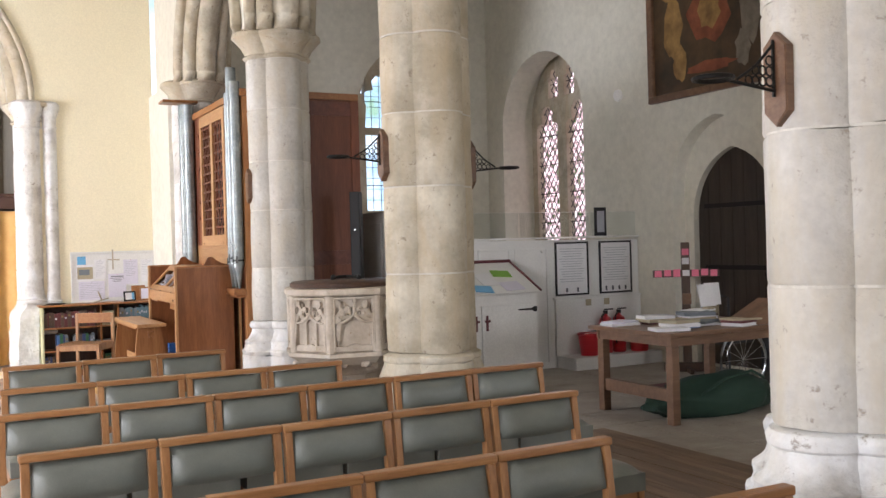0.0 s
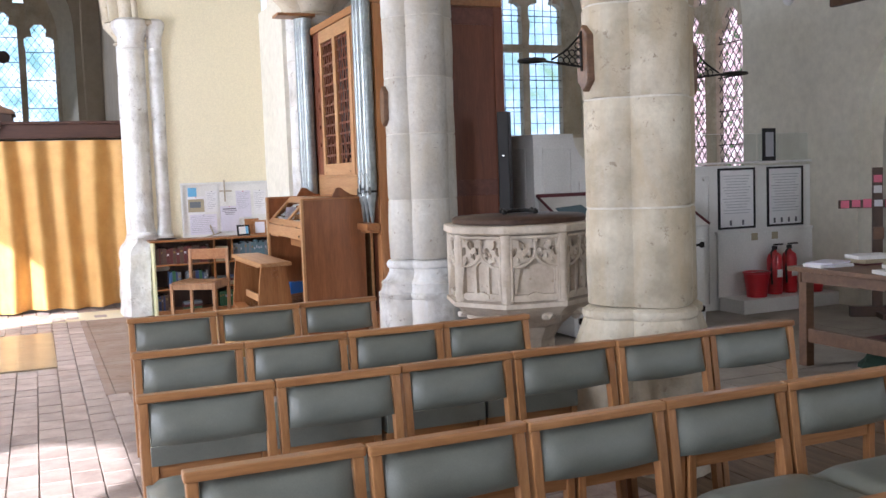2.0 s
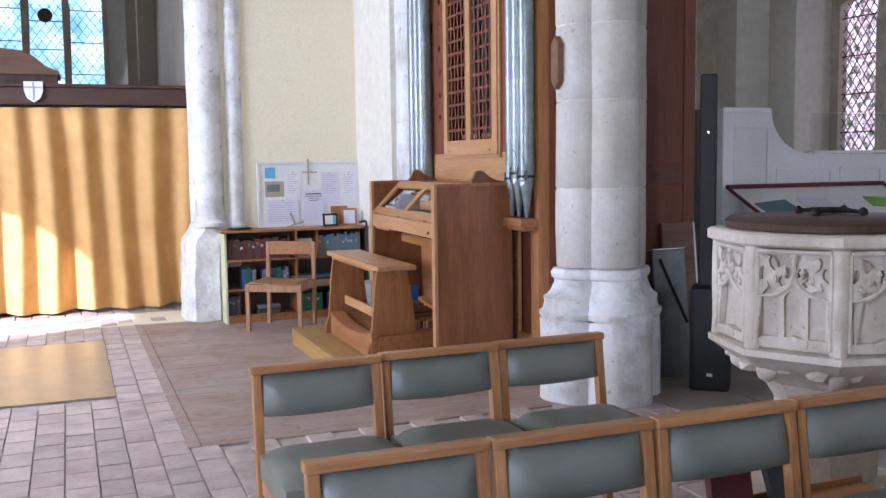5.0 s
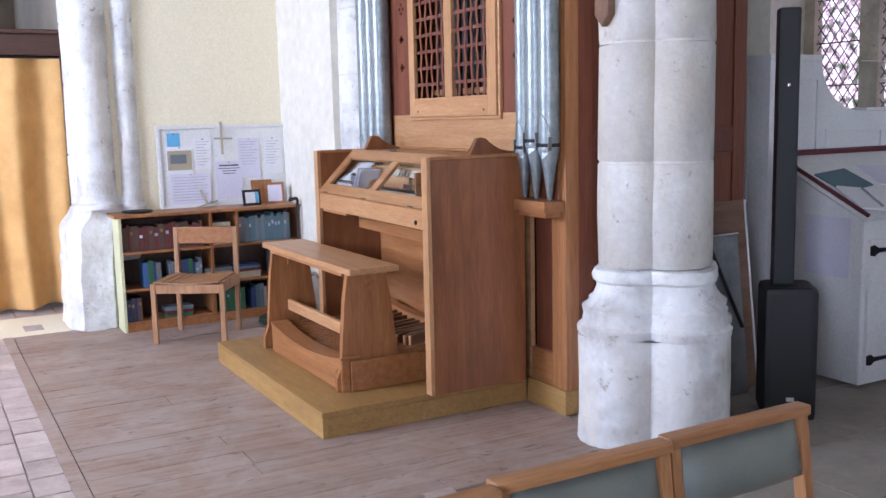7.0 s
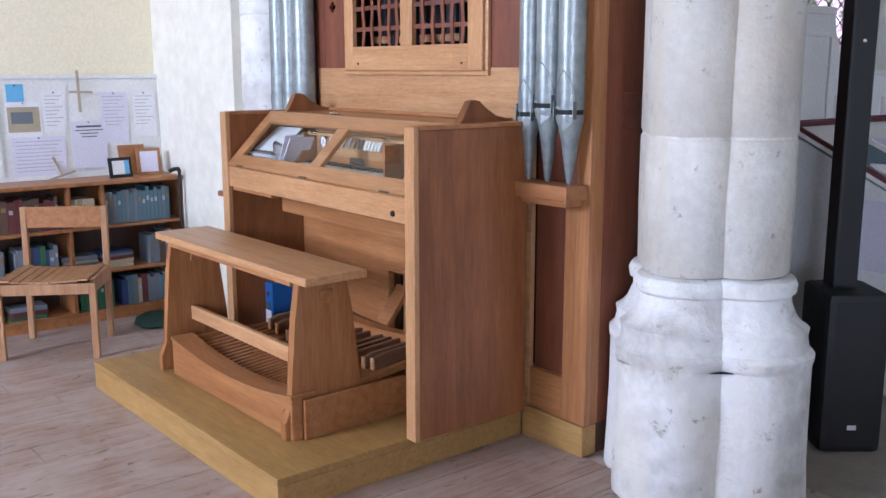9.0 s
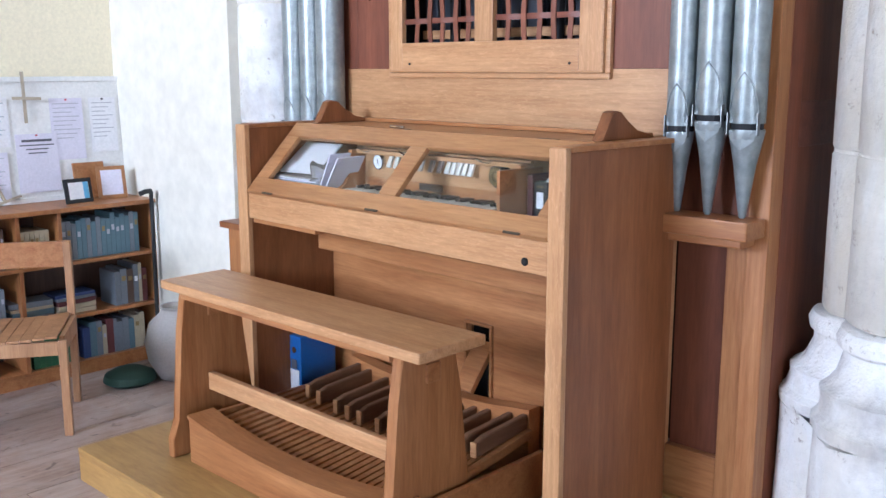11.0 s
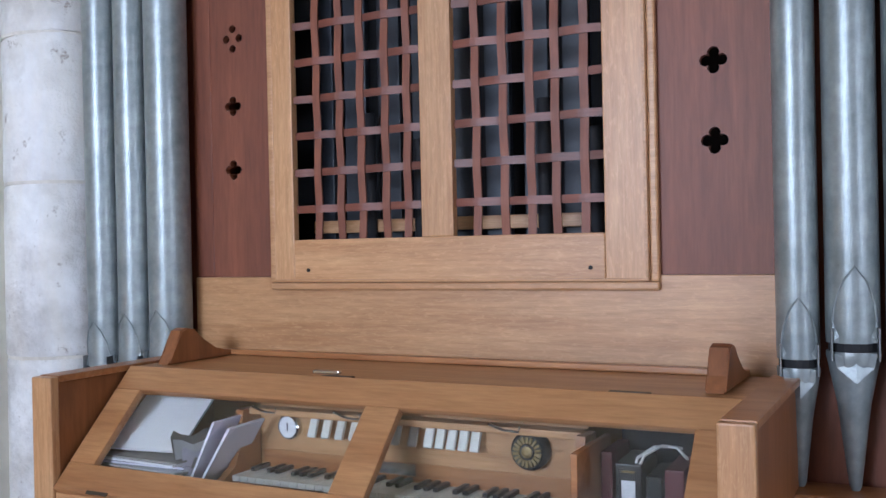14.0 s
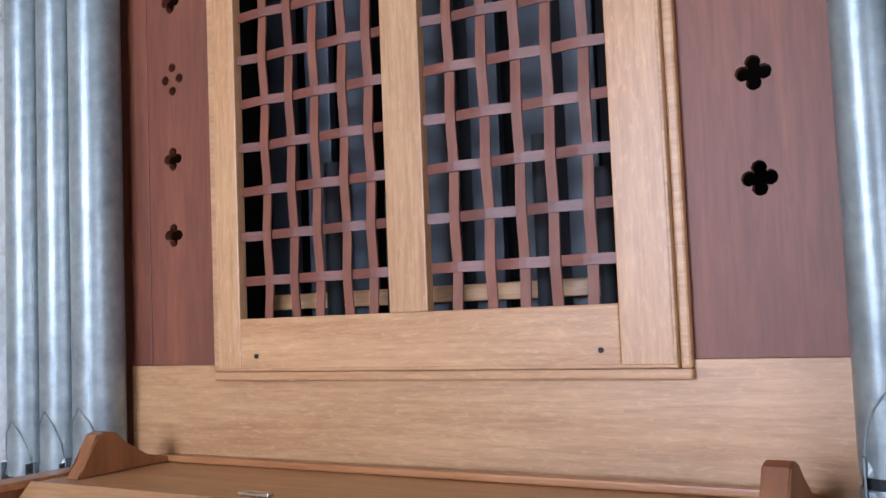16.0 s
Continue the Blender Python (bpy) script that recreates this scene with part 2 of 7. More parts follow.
M_maroon = plain("maroon_cloth", (0.12, 0.025, 0.03), 0.6)
M_brass = plain("aged_brass", (0.30, 0.22, 0.10), 0.5, 0.8)
M_brass_dark = plain("tarnished_brass", (0.07, 0.055, 0.04), 0.5, 0.5)
M_brassplate = speckled("brass_floor_plate", (0.42, 0.36, 0.26), (0.56, 0.49, 0.37), 0.30, 5, 60, 0.15, 0.4)
M_steel = plain("bright_steel", (0.65, 0.66, 0.68), 0.25, 1.0)
M_ivory = plain("ivory_key", (0.80, 0.78, 0.70), 0.35)
M_ebony = plain("ebony_key", (0.02, 0.018, 0.018), 0.35)
M_clay = plain("grey_stoneware", (0.36, 0.33, 0.30), 0.55)
M_rope = plain("pale_rope", (0.45, 0.38, 0.28), 0.9)
M_limeedge = plain("cream_shelf_side", (0.66, 0.64, 0.38), 0.5)
M_glass = glass("clear_glass")
M_pane = glass("leaded_pane", (0.92, 0.96, 0.97))
M_lead = plain("window_lead", (0.05, 0.055, 0.06), 0.6)
M_outside_tower = glow("hazy_trees_outside", [(0.36, (0.22, 0.40, 0.42)), (0.48, (0.42, 0.66, 0.88)), (0.60, (0.80, 0.93, 1))], 1.6, 0.95)
M_outside_west = glow("pale_sky_outside", [(0.35, (0.30, 0.48, 0.36)), (0.47, (0.42, 0.62, 0.86)), (0.62, (0.74, 0.88, 1.0))], 1.1, 0.75)
M_outside_north = glow("blossom_outside", [(0.40, (0.05, 0.10, 0.03)), (0.47, (0.36, 0.22, 0.24)), (0.54, (0.92, 0.62, 0.66)), (0.62, (1, 0.97, 0.95))], 9.0, 0.95, 8)


# ---- mesh helpers ----
def mesh_of(name, bm, mat, smooth=False):
    me = bpy.data.meshes.new(name)
    bmesh.ops.recalc_face_normals(bm, faces=bm.faces)
    if smooth:
        for f in bm.faces:
            f.smooth = True
        lim = radians(38)
        for e in bm.edges:
            e.smooth = len(e.link_faces) != 2 or e.calc_face_angle(0) < lim
    bm.to_mesh(me)
    bm.free()
    me.materials.append(mat)
    return me


def part(name, bm, mat, parent=None, label="", smooth=False):
    ob = new(name, mesh_of(name, bm, mat, smooth))
    ob.parent = parent
    if label:
        tagged(ob, label)
    return ob


def thing(name, label, category, group="", kind="", at=(0, 0, 0)):
    e = new(name)
    e.location = at
    e.empty_display_size = 0.1
    return tagged(e, label, category, group, kind)


def setting(name, bm, mat, label="", category="", smooth=False):
    return tagged(part(name, bm, mat, None, "", smooth), label or name.replace("_", " "), category or name.split("_")[0], "", "structure")


def box(bm, x0, x1, y0, y1, z0, z1, bev=0.0, m=None):
    r = bmesh.ops.create_cube(bm, size=1.0)
    vs = r["verts"]
    for v in vs:
        v.co = Vector(((x0 + x1) / 2 + v.co.x * (x1 - x0), (y0 + y1) / 2 + v.co.y * (y1 - y0), (z0 + z1) / 2 + v.co.z * (z1 - z0)))
    if m:
        for v in vs:
            v.co = m @ v.co
    if bev:
        es = list({e for v in vs for e in v.link_edges})
        bmesh.ops.bevel(bm, geom=es, offset=bev, segments=2, affect="EDGES", profile=0.6)
    return bm


def B(*a, **k):
    return box(bmesh.new(), *a, **k)


AX = {"x": lambda a, u, v: Vector((a, u, v)), "y": lambda a, u, v: Vector((u, a, v)), "z": lambda a, u, v: Vector((u, v, a))}


def prism(bm, pts, axis, a0, a1, bev=0.0):
    """A polygon, extruded along an axis from a0 to a1."""
    f = AX[axis]
    lo = [bm.verts.new(f(a0, u, v)) for u, v in pts]
    hi = [bm.verts.new(f(a1, u, v)) for u, v in pts]
    n = len(pts)
    faces = [bm.faces.new(lo), bm.faces.new(hi[::-1])]
    faces += [bm.faces.new((lo[i], lo[(i + 1) % n], hi[(i + 1) % n], hi[i])) for i in range(n)]
    if bev:
        bmesh.ops.bevel(bm, geom=list({e for q in faces[:2] for e in q.edges}), offset=bev, segments=2, affect="EDGES")
    return bm


def P(*a, **k):
    return prism(bmesh.new(), *a, **k)


def plate(outer, holes, axis, a0, a1):
    """A slab with holes that go through it."""
    bm = bmesh.new()
    f = AX[axis]
    loops = []
    for pts in (outer, *holes):
        vs = [bm.verts.new(f(a0, u, v)) for u, v in pts]
        loops.append(vs)
        for i in range(len(vs)):
            bm.edges.new((vs[i], vs[(i + 1) % len(vs)]))
    bmesh.ops.triangle_fill(bm, edges=bm.edges[:], use_beauty=True)
    front = bm.faces[:]
    twin = {}
    for vs in loops:
        for v in vs:
            c = v.co.copy()
            c["xyz".index(axis)] = a1
            twin[v] = bm.verts.new(c)
    for q in front:
        bm.faces.new([twin[v] for v in q.verts][::-1])
    for vs in loops:
        for i in range(len(vs)):
            a, b = vs[i], vs[(i + 1) % len(vs)]
            bm.faces.new((a, b, twin[b], twin[a]))
    return bm


def tube(bm, pts, r, n=8, closed=False):
    pts = [Vector(p) for p in pts]
    rings = []
    k = len(pts)
    for i, p in enumerate(pts):
        a = pts[(i - 1) % k] if closed or i else pts[0]
        b = pts[(i + 1) % k] if closed or i < k - 1 else pts[-1]
        d = (b - a).normalized()
        u = d.cross(Vector((0, 0, 1)))
        u = d.cross(Vector((1, 0, 0))) if u.length < 0.05 else u
        u.normalize()
        w = d.cross(u)
        rr = r(i / max(1, k - 1)) if callable(r) else r
        rings.append([bm.verts.new(p + rr * (math.cos(j * math.tau / n) * u + math.sin(j * math.tau / n) * w)) for j in range(n)])
    for i in range(k if closed else k - 1):
        A, C = rings[i], rings[(i + 1) % k]
        for j in range(n):
            bm.faces.new((A[j], A[(j + 1) % n], C[(j + 1) % n], C[j]))
    if not closed:
        bm.faces.new(rings[0][::-1])
        bm.faces.new(rings[-1])
    return bm


def lathe(bm, prof, cx, cy, n=24, m=None):
    rings = [[bm.verts.new((cx + r * math.cos(j * math.tau / n), cy + r * math.sin(j * math.tau / n), z)) for j in range(n)] for r, z in prof]
    for A, C in zip(rings, rings[1:]):
        for j in range(n):
            bm.faces.new((A[j], A[(j + 1) % n], C[(j + 1) % n], C[j]))
    bm.faces.new(rings[0][::-1])
    bm.faces.new(rings[-1])
    if m:
        for v in bm.verts:
            v.co = m @ v.co
    return bm


def arch(c, half, z0, zs, rise, n=10):
    """The outline of a pointed opening: centre, half width, sill, springing, rise."""
    R = (half * half + rise * rise) / (2 * half)
    pts = [(c - half, z0), (c + half, z0), (c + half, zs)]
    a1 = math.asin(min(1, rise / R))
    for i in range(1, n + 1):
        a = a1 * i / n
        pts.append((c + half - R + R * math.cos(a), zs + R * math.sin(a)))
    for i in range(n - 1, -1, -1):
        a = a1 * i / n
        pts.append((c - half + R - R * math.cos(a), zs + R * math.sin(a)))
    return pts


def arch_line(c, half, zs, rise, n=14):
    return arch(c, half, zs, zs, rise, n)[2:]


def cusped(c, half, z0, zs, n=5):
    """A light with a cusped (trefoil) head."""
    pts = [(c - half, z0), (c + half, z0), (c + half, zs)]
    r = half * 0.56
    for cc, zc, a0, a1 in ((c + half - r * 0.8, zs + r * 0.45, -50, 100), (c, zs + half * 1.15, -35, 215), (c - half + r * 0.8, zs + r * 0.45, 80, 230)):
        for i in range(n + 1):
            a = radians(a0 + (a1 - a0) * i / n)
            u = cc + r * math.cos(a)
            pts.append((max(c - half, min(c + half, u)), zc + r * math.sin(a)))
    return pts


# ---- the large structure ----
ARC0, ARC1, NORTH = 2.82, 3.44, 7.88
WEST, AISLE_W, TOWER_W = 13.05, 13.05, 18.2
COLS = {"a": (3.16, 9.00), "b": (3.02, 5.72), "c": (3.10, 2.70), "d": (3.10, -0.4)}
RESP = (3.10, 11.86)
SPRING = 3.47

setting("floor", B(-3.6, 8.5, -4.6, 18.6, -0.30, -0.012), M_grout, "mortar bed of the old church floor", "floor")

# arcade wall over the columns, with pointed arches through it
ys = [-3.5, -0.4, 2.70, 5.72, 9.00, 11.86]
outline = [(-4.6, 6.4), (-4.6, SPRING), (-3.5 + 0.2, SPRING)]
for y0, y1 in zip(ys, ys[1:]):
    c, half = (y0 + y1) / 2, (y1 - y0) / 2 - 0.24
    outline += [(u, v) for u, v in arch_line(c, half, SPRING, half * 1.22)][::-1]
outline += [(13.05, SPRING), (13.05, 6.4)]
setting("wall_arcade", plate(outline, [], "x", ARC0 + 0.06, ARC1 - 0.06), M_white_wall, "limewashed wall above the stone arcade", "wall")
setting("wall_arcade_end", B(ARC0 - 0.04, ARC1, 11.95, 13.05, -0.01, SPRING), M_white_wall, "white limewashed wall end beside the organ", "wall")
for i, (y0, y1) in enumerate(zip(ys, ys[1:])):
    c, half = (y0 + y1) / 2, (y1 - y0) / 2 - 0.24
    a = thing("arcade_arch_%d" % (i + 1), "pointed limestone arch with moulded rolls", "arch", "", "structure")
    for dx, dr, r in ((0.0, 0.13, 0.12), (-0.17, 0.06, 0.085), (0.17, 0.06, 0.085), (-0.285, -0.03, 0.06), (0.285, -0.03, 0.06)):
        line = arch_line(c, half - dr, SPRING - 0.02, (half - dr) * 1.22, 16)
        part("arch_roll", tube(bmesh.new(), [(3.13 + dx, u, v) for u, v in line], r, 10), M_stone, a, "", True)

# west wall of the nave with the tower arch
TC, TH, TS = -0.30, 1.62, 3.36
setting("wall_west", plate([(-3.6, -0.01), (-3.6, 6.4), (2.82, 6.4), (2.82, -0.01)], [arch(TC, TH, 0.0, TS, 1.9)], "y", WEST, WEST + 0.75), M_cream, "cream limewashed west wall with the tower arch", "wall")
ta = thing("tower_arch", "limestone tower arch with moulded rolls", "arch", "", "structure")
for dy, dr, r in ((0.06, 0.02, 0.09), (0.22, 0.10, 0.11), (0.42, 0.17, 0.10)):
    line = arch_line(TC, TH - dr, TS, (TH - dr) * 1.17, 18)
    part("arch_roll", tube(bmesh.new(), [(u, WEST + dy, v) for u, v in line], r, 10), M_stone, ta, "", True)
line = arch_line(TC, TH + 0.06, TS, (TH + 0.06) * 1.17, 18)
part("arch_roll", tube(bmesh.new(), [(u, WEST - 0.01, v) for u, v in line], 0.035, 8), M_stone, ta, "", True)

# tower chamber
# side and west walls take the plaster darkened for shade
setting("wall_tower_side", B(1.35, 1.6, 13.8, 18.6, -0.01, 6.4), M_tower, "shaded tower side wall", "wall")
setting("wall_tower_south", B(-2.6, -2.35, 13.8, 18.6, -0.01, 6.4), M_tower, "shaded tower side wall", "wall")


def splay(outer, inner, y0, y1):
    bm = bmesh.new()
    A = [bm.verts.new((u, y0, v)) for u, v in outer]
    C = [bm.verts.new((u, y1, v)) for u, v in inner]
    for i in range(len(A)):
        j = (i + 1) % len(A)
        bm.faces.new((A[i], A[j], C[j], C[i]))
    return bm


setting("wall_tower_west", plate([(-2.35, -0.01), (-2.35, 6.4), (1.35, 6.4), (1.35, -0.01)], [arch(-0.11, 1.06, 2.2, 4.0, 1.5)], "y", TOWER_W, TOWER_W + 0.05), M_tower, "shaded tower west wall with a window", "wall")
setting("window_reveal", splay(arch(-0.11, 1.06, 2.2, 4.0, 1.5), arch(-0.11, 0.82, 2.35, 3.9, 1.3), TOWER_W + 0.05, TOWER_W + 0.42), M_white_wall, "pale splayed window reveal", "wall")

# aisle walls
NW = arch(11.60, 1.0, 1.25, 3.15, 1.0)
ND = arch(8.21, 0.70, 0.0, 2.03, 0.795)
# NE is an unseen opening added for an aisle fill lamp
NE = arch(1.2, 0.9, 1.5, 3.2, 0.9)
setting("wall_north", plate([(-4.6, -0.01), (-4.6, 5.4), (13.5, 5.4), (13.5, -0.01)], [NW, ND, NE], "x", NORTH, NORTH + 0.40), M_white_wall, "white limewashed aisle wall with door and window", "wall")
WW = arch(6.55, 0.86, 1.94, 3.35, 1.14)
setting("wall_aisle_west", plate([(ARC1, -0.01), (ARC1, 5.4), (NORTH, 5.4), (NORTH, -0.01)], [WW], "y", AISLE_W, AISLE_W + 0.45), M_white_wall, "pale limewashed aisle end wall with a window", "wall")

# plain unseen walls that close the place
# south openings outlined to shape the sun patches, not real window outlines
LIGHT_HOLES = [[(0.0, 1.3), (1.65, 1.3), (1.2, 2.1), (0.4, 2.35), (-0.45, 2.1)], [(3.14, 1.5), (4.74, 1.5), (4.12, 2.55), (3.16, 2.95), (2.5, 2.98), (2.44, 2.8)], [(9.89, 1.5), (12.2, 1.5), (11.9, 2.3), (11.16, 3.22), (10.5, 3.32), (9.98, 3.28), (9.99, 2.98), (9.9, 2.8), (9.71, 2.95), (9.1, 2.98)]]
setting("wall_south", plate([(-4.6, -0.01), (-4.6, 6.4), (13.05, 6.4), (13.05, -0.01)], LIGHT_HOLES, "x", -3.85, -3.5), M_white_wall, "unseen white limewashed south wall with openings shaped for the light", "wall")
# both east openings are made up to hold the fill lamps
setting("wall_east", plate([(-3.6, -0.01), (-3.6, 6.4), (8.5, 6.4), (8.5, -0.01)], [arch(-2.1, 0.9, 1.4, 2.5, 0.6), arch(5.9, 0.8, 1.5, 3.2, 0.8)], "y", -4.9, -4.5), M_white_wall, "unseen white limewashed east wall with openings for fill lamps", "wall")
setting("ceiling", B(-3.9, 3.2, -4.9, 18.7, 6.4, 6.6), M_white_wall, "pale plaster nave ceiling", "ceiling")
setting("ceiling_aisle", B(3.2, 8.5, -4.9, 13.6, 5.4, 5.6), M_white_wall, "pale plaster aisle ceiling", "ceiling")

# outdoors
for name, pts, mat in (("backdrop_tower", ((-9, 24.5), (9, 24.5)), M_outside_tower), ("backdrop_west", ((2, 18.5), (14, 18.5)), M_outside_west), ("backdrop_north", ((11.0, 5), (11.0, 21)), M_outside_north)):
    (xa, ya), (xb, yb) = pts
    bm = bmesh.new()
    bm.faces.new([bm.verts.new(c) for c in ((xa, ya, -1), (xb, yb, -1), (xb, yb, 9), (xa, ya, 9))])
    setting(name, bm, mat, "bright trees and sky outside the windows", "backdrop")


# ---- columns ----
def foil(cx, cy, a, r, seg=9):
    """Quatrefoil outline: four lobes of radius r, a out from the centre."""
    pts = []
    h = math.degrees(math.acos(max(-1, min(1, (a * math.sin(radians(45)) - 0.0) / r)))) if r > a * 0.7072 else 45
    lim = 45 + h - 3
    for q in range(4):
        b = q * 90
        for i in range(seg):
            t = radians(b - lim + 2 * lim * i / (seg - 1))
            pts.append((cx + a * math.cos(radians(b)) + r * math.cos(t), cy + a * math.sin(radians(b)) + r * math.sin(t)))
    return pts


def foil_stack(bm, cx, cy, levels, a=0.145, seg=9):
    rings = []
    for z, r, aa in levels:
        rings.append([bm.verts.new((u, v, z)) for u, v in foil(cx, cy, aa, r, seg)])
    n = len(rings[0])
    for A, C in zip(rings, rings[1:]):
        for j in range(n):
            bm.faces.new((A[j], A[(j + 1) % n], C[(j + 1) % n], C[j]))
    bm.faces.new(rings[0][::-1])
    bm.faces.new(rings[-1])
    return bm


def roughen(bm, amp, freq):
    for v in bm.verts:
        v.co += Vector(noise.noise_vector(v.co * freq)) * amp
    return bm


def column(name, cx, cy, label, base=M_plinth, cap=3.22, fat=1.0, shaft=None, base_top=0.80, courses=(1.30, 1.83, 2.28, 2.76)):
    c = thing(name, label, "column", "", "structure")
    A, R = 0.118, 0.176
    part("plinth", roughen(foil_stack(bmesh.new(), cx, cy, [(-0.01, 0.224 * fat, 0.182 * fat), (0.12, 0.222 * fat, 0.182 * fat), (0.30, 0.220 * fat, 0.182 * fat), (0.505, 0.216 * fat, 0.182 * fat)], seg=13), 0.012, 9), base, c, "", True)
    bell = [(0.505, 0.232, 0.19), (0.54, 0.226, 0.185), (0.60, 0.207, 0.175), (0.68, 0.191, 0.155), (0.755, 0.180, 0.138), (0.768, 0.192, 0.134), (0.795, 0.192, 0.130), (0.812, R, A)]
    part("base_moulding", roughen(foil_stack(bmesh.new(), cx, cy, bell if base is M_stone else [(z, r * 0.955, q * 0.955) for z, r, q in ((0.505, 0.226, 0.19), (0.52, 0.238, 0.185), (0.545, 0.240, 0.185), (0.56, 0.222, 0.18), (0.60, 0.219, 0.172), (0.63, 0.226, 0.17), (0.645, 0.205, 0.165), (0.67, 0.187, 0.16), (0.72, 0.175, 0.15), (0.745, 0.176, 0.148), (0.757, 0.192, 0.148), (0.782, 0.197, 0.148), (0.806, 0.186, 0.145), (0.815, R, A))], seg=13), 0.005, 12), base, c, "", True)
    zs = [0.815, *courses, cap]
    for z0, z1 in zip(zs, zs[1:]):
        part("drum", roughen(foil_stack(bmesh.new(), cx, cy, [(z0 + 0.004, R - 0.006, A), (z0 + 0.014, R, A), ((z0 + z1) / 2, R, A), (z1 - 0.014, R, A), (z1 - 0.004, R - 0.006, A)], seg=13), 0.008, 7), shaft or (M_shaft if base is M_plinth else M_stone), c, "", True)
        part("mortar_joint", foil_stack(bmesh.new(), cx, cy, [(z1 - 0.005, R - 0.0045, A), (z1 + 0.005, R - 0.0045, A)], seg=13), M_joint, c, "", True)
    part("capital", foil_stack(bmesh.new(), cx, cy, [(cap, R + 0.004, A), (cap + 0.02, R + 0.03, A), (cap + 0.045, R + 0.004, A), (cap + 0.11, R + 0.03, A + 0.01), (cap + 0.17, R + 0.075, A + 0.02), (cap + 0.20, R + 0.10, A + 0.025), (cap + 0.235, R + 0.10, A + 0.025), (cap + 0.26, R + 0.07, A + 0.02)], seg=13), M_stone, c, "", True)
    return c


for k, (cx, cy) in COLS.items():
    column("column_" + k, cx, cy, "whitewashed quatrefoil limestone column" if k in "ac" else "weathered quatrefoil limestone column", M_plinth if k in "ac" else M_stone)
column("respond_organ", *RESP, "rough whitewashed half column beside the organ", M_plinth, shaft=M_plinth)
rs = thing("respond_shafts", "whitewashed shafts on a battered plinth beside the tower arch", "column", "", "structure")
for cx, cy, r, z0 in ((1.325, 13.09, 0.138, 0.90), (1.57, 13.075, 0.082, 0.88)):
    part("shaft", roughen(lathe(bmesh.new(), [(r * 1.30, z0), (r * 1.32, z0 + 0.03), (r * 1.12, z0 + 0.05), (r * 1.10, z0 + 0.08), (r, z0 + 0.11)] + [(r, z0 + 0.2 + 0.26 * q) for q in range(8)] + [(r, 3.02), (r * 1.15, 3.04), (r * 1.05, 3.07), (r * 1.1, 3.16), (r * 1.5, 3.26), (r * 1.5, 3.33), (r * 1.2, 3.36)], cx, cy, 22), 0.010, 8), M_plinth, rs, "", True)
bm = bmesh.new()
levels = ((0.0, 1.065, 1.43, 12.93), (0.25, 1.072, 1.43, 12.935), (0.50, 1.078, 1.43, 12.94), (0.72, 1.085, 1.44, 12.945), (0.76, 1.10, 1.455, 12.955), (0.84, 1.16, 1.48, 12.975), (0.905, 1.18, 1.66, 12.985))
rings = [[bm.verts.new(c) for c in ((x0, 13.5, z), (x0, yf + 0.10, z), (x0 + 0.08, yf, z), (x0 + (x1 - x0) * 0.5, yf, z), (x1 - 0.06, yf, z), (x1, yf + 0.07, z), (x1, 13.5, z))] for z, x0, x1, yf in levels]
for p, q in zip(rings, rings[1:]):
    for k in range(6):
        bm.faces.new((p[k], p[k + 1], q[k + 1], q[k]))
bm.faces.new(rings[-1])
bmesh.ops.subdivide_edges(bm, edges=bm.edges[:], cuts=3, use_grid_fill=True)
part("plinth", roughen(roughen(bm, 0.018, 6), 0.008, 19), M_plinth, rs, "", True)
column("respond_tower", 1.47, 13.36, "quatrefoil limestone shaft of the tower arch", M_plinth, 3.10, 0.86, shaft=M_plinth)


# ---- windows ----
def leaded(window, axis, a, pts_list, pitch, diamond=True, mat=M_pane):
    """Panes with lead cames, for lights given as outlines in the window's plane."""
    f = AX[axis]
    for pts in pts_list:
        bm = bmesh.new()
        bm.faces.new([bm.verts.new(f(a, u, v)) for u, v in pts])
        bmesh.ops.triangulate(bm, faces=bm.faces[:])
        p = part("pane", bm, mat, window)
        p.visible_shadow = False
        us, vs = [u for u, v in pts], [v for u, v in pts]
        u0, u1, v0, v1 = min(us), max(us), min(vs), max(vs)
        bm = bmesh.new()
        w = 0.003

        def bar(pu, pv, qu, qv):
            d = Vector((qu - pu, qv - pv))
            if d.length < 0.01:
                return
            n = Vector((-d.y, d.x)).normalized() * w
            prism(bm, [(pu + n.x, pv + n.y), (qu + n.x, qv + n.y), (qu - n.x, qv - n.y), (pu - n.x, pv - n.y)], axis, a - 0.006, a + 0.006)

        if diamond:
            k = 1.35
            s = u0 - (v1 - v0) / k
            while s < u1:
                for sg in (1, -1):
                    pu, pv = (s, v0) if sg > 0 else (s, v1)
                    t0 = max(0, (u0 - pu) * k)
                    t1 = min(v1 - v0, (u1 - pu) * k)
                    if t1 > t0:
                        bar(pu + t0 / k, pv + sg * t0, pu + t1 / k, pv + sg * t1)
                s += pitch
        else:
            n = max(1, round((u1 - u0) / pitch))
            for i in range(1, n):
                bar(u0 + (u1 - u0) * i / n, v0, u0 + (u1 - u0) * i / n, v1)
            n = round((v1 - v0) / (pitch * 1.35))
            for i in range(1, n):
                bar(u0, v0 + (v1 - v0) * i / n, u1, v0 + (v1 - v0) * i / n)
        part("lead_came", bm, M_lead, window)
        bm = bmesh.new()
        n = max(2, round((v1 - v0) / 0.42))
        for i in range(1, n):
            v = v0 + (v1 - v0) * i / n
            tube(bm, [f(a - 0.015, u0, v), f(a - 0.015, u1, v)], 0.007, 6)
        part("saddle_bar", bm, M_iron, window)


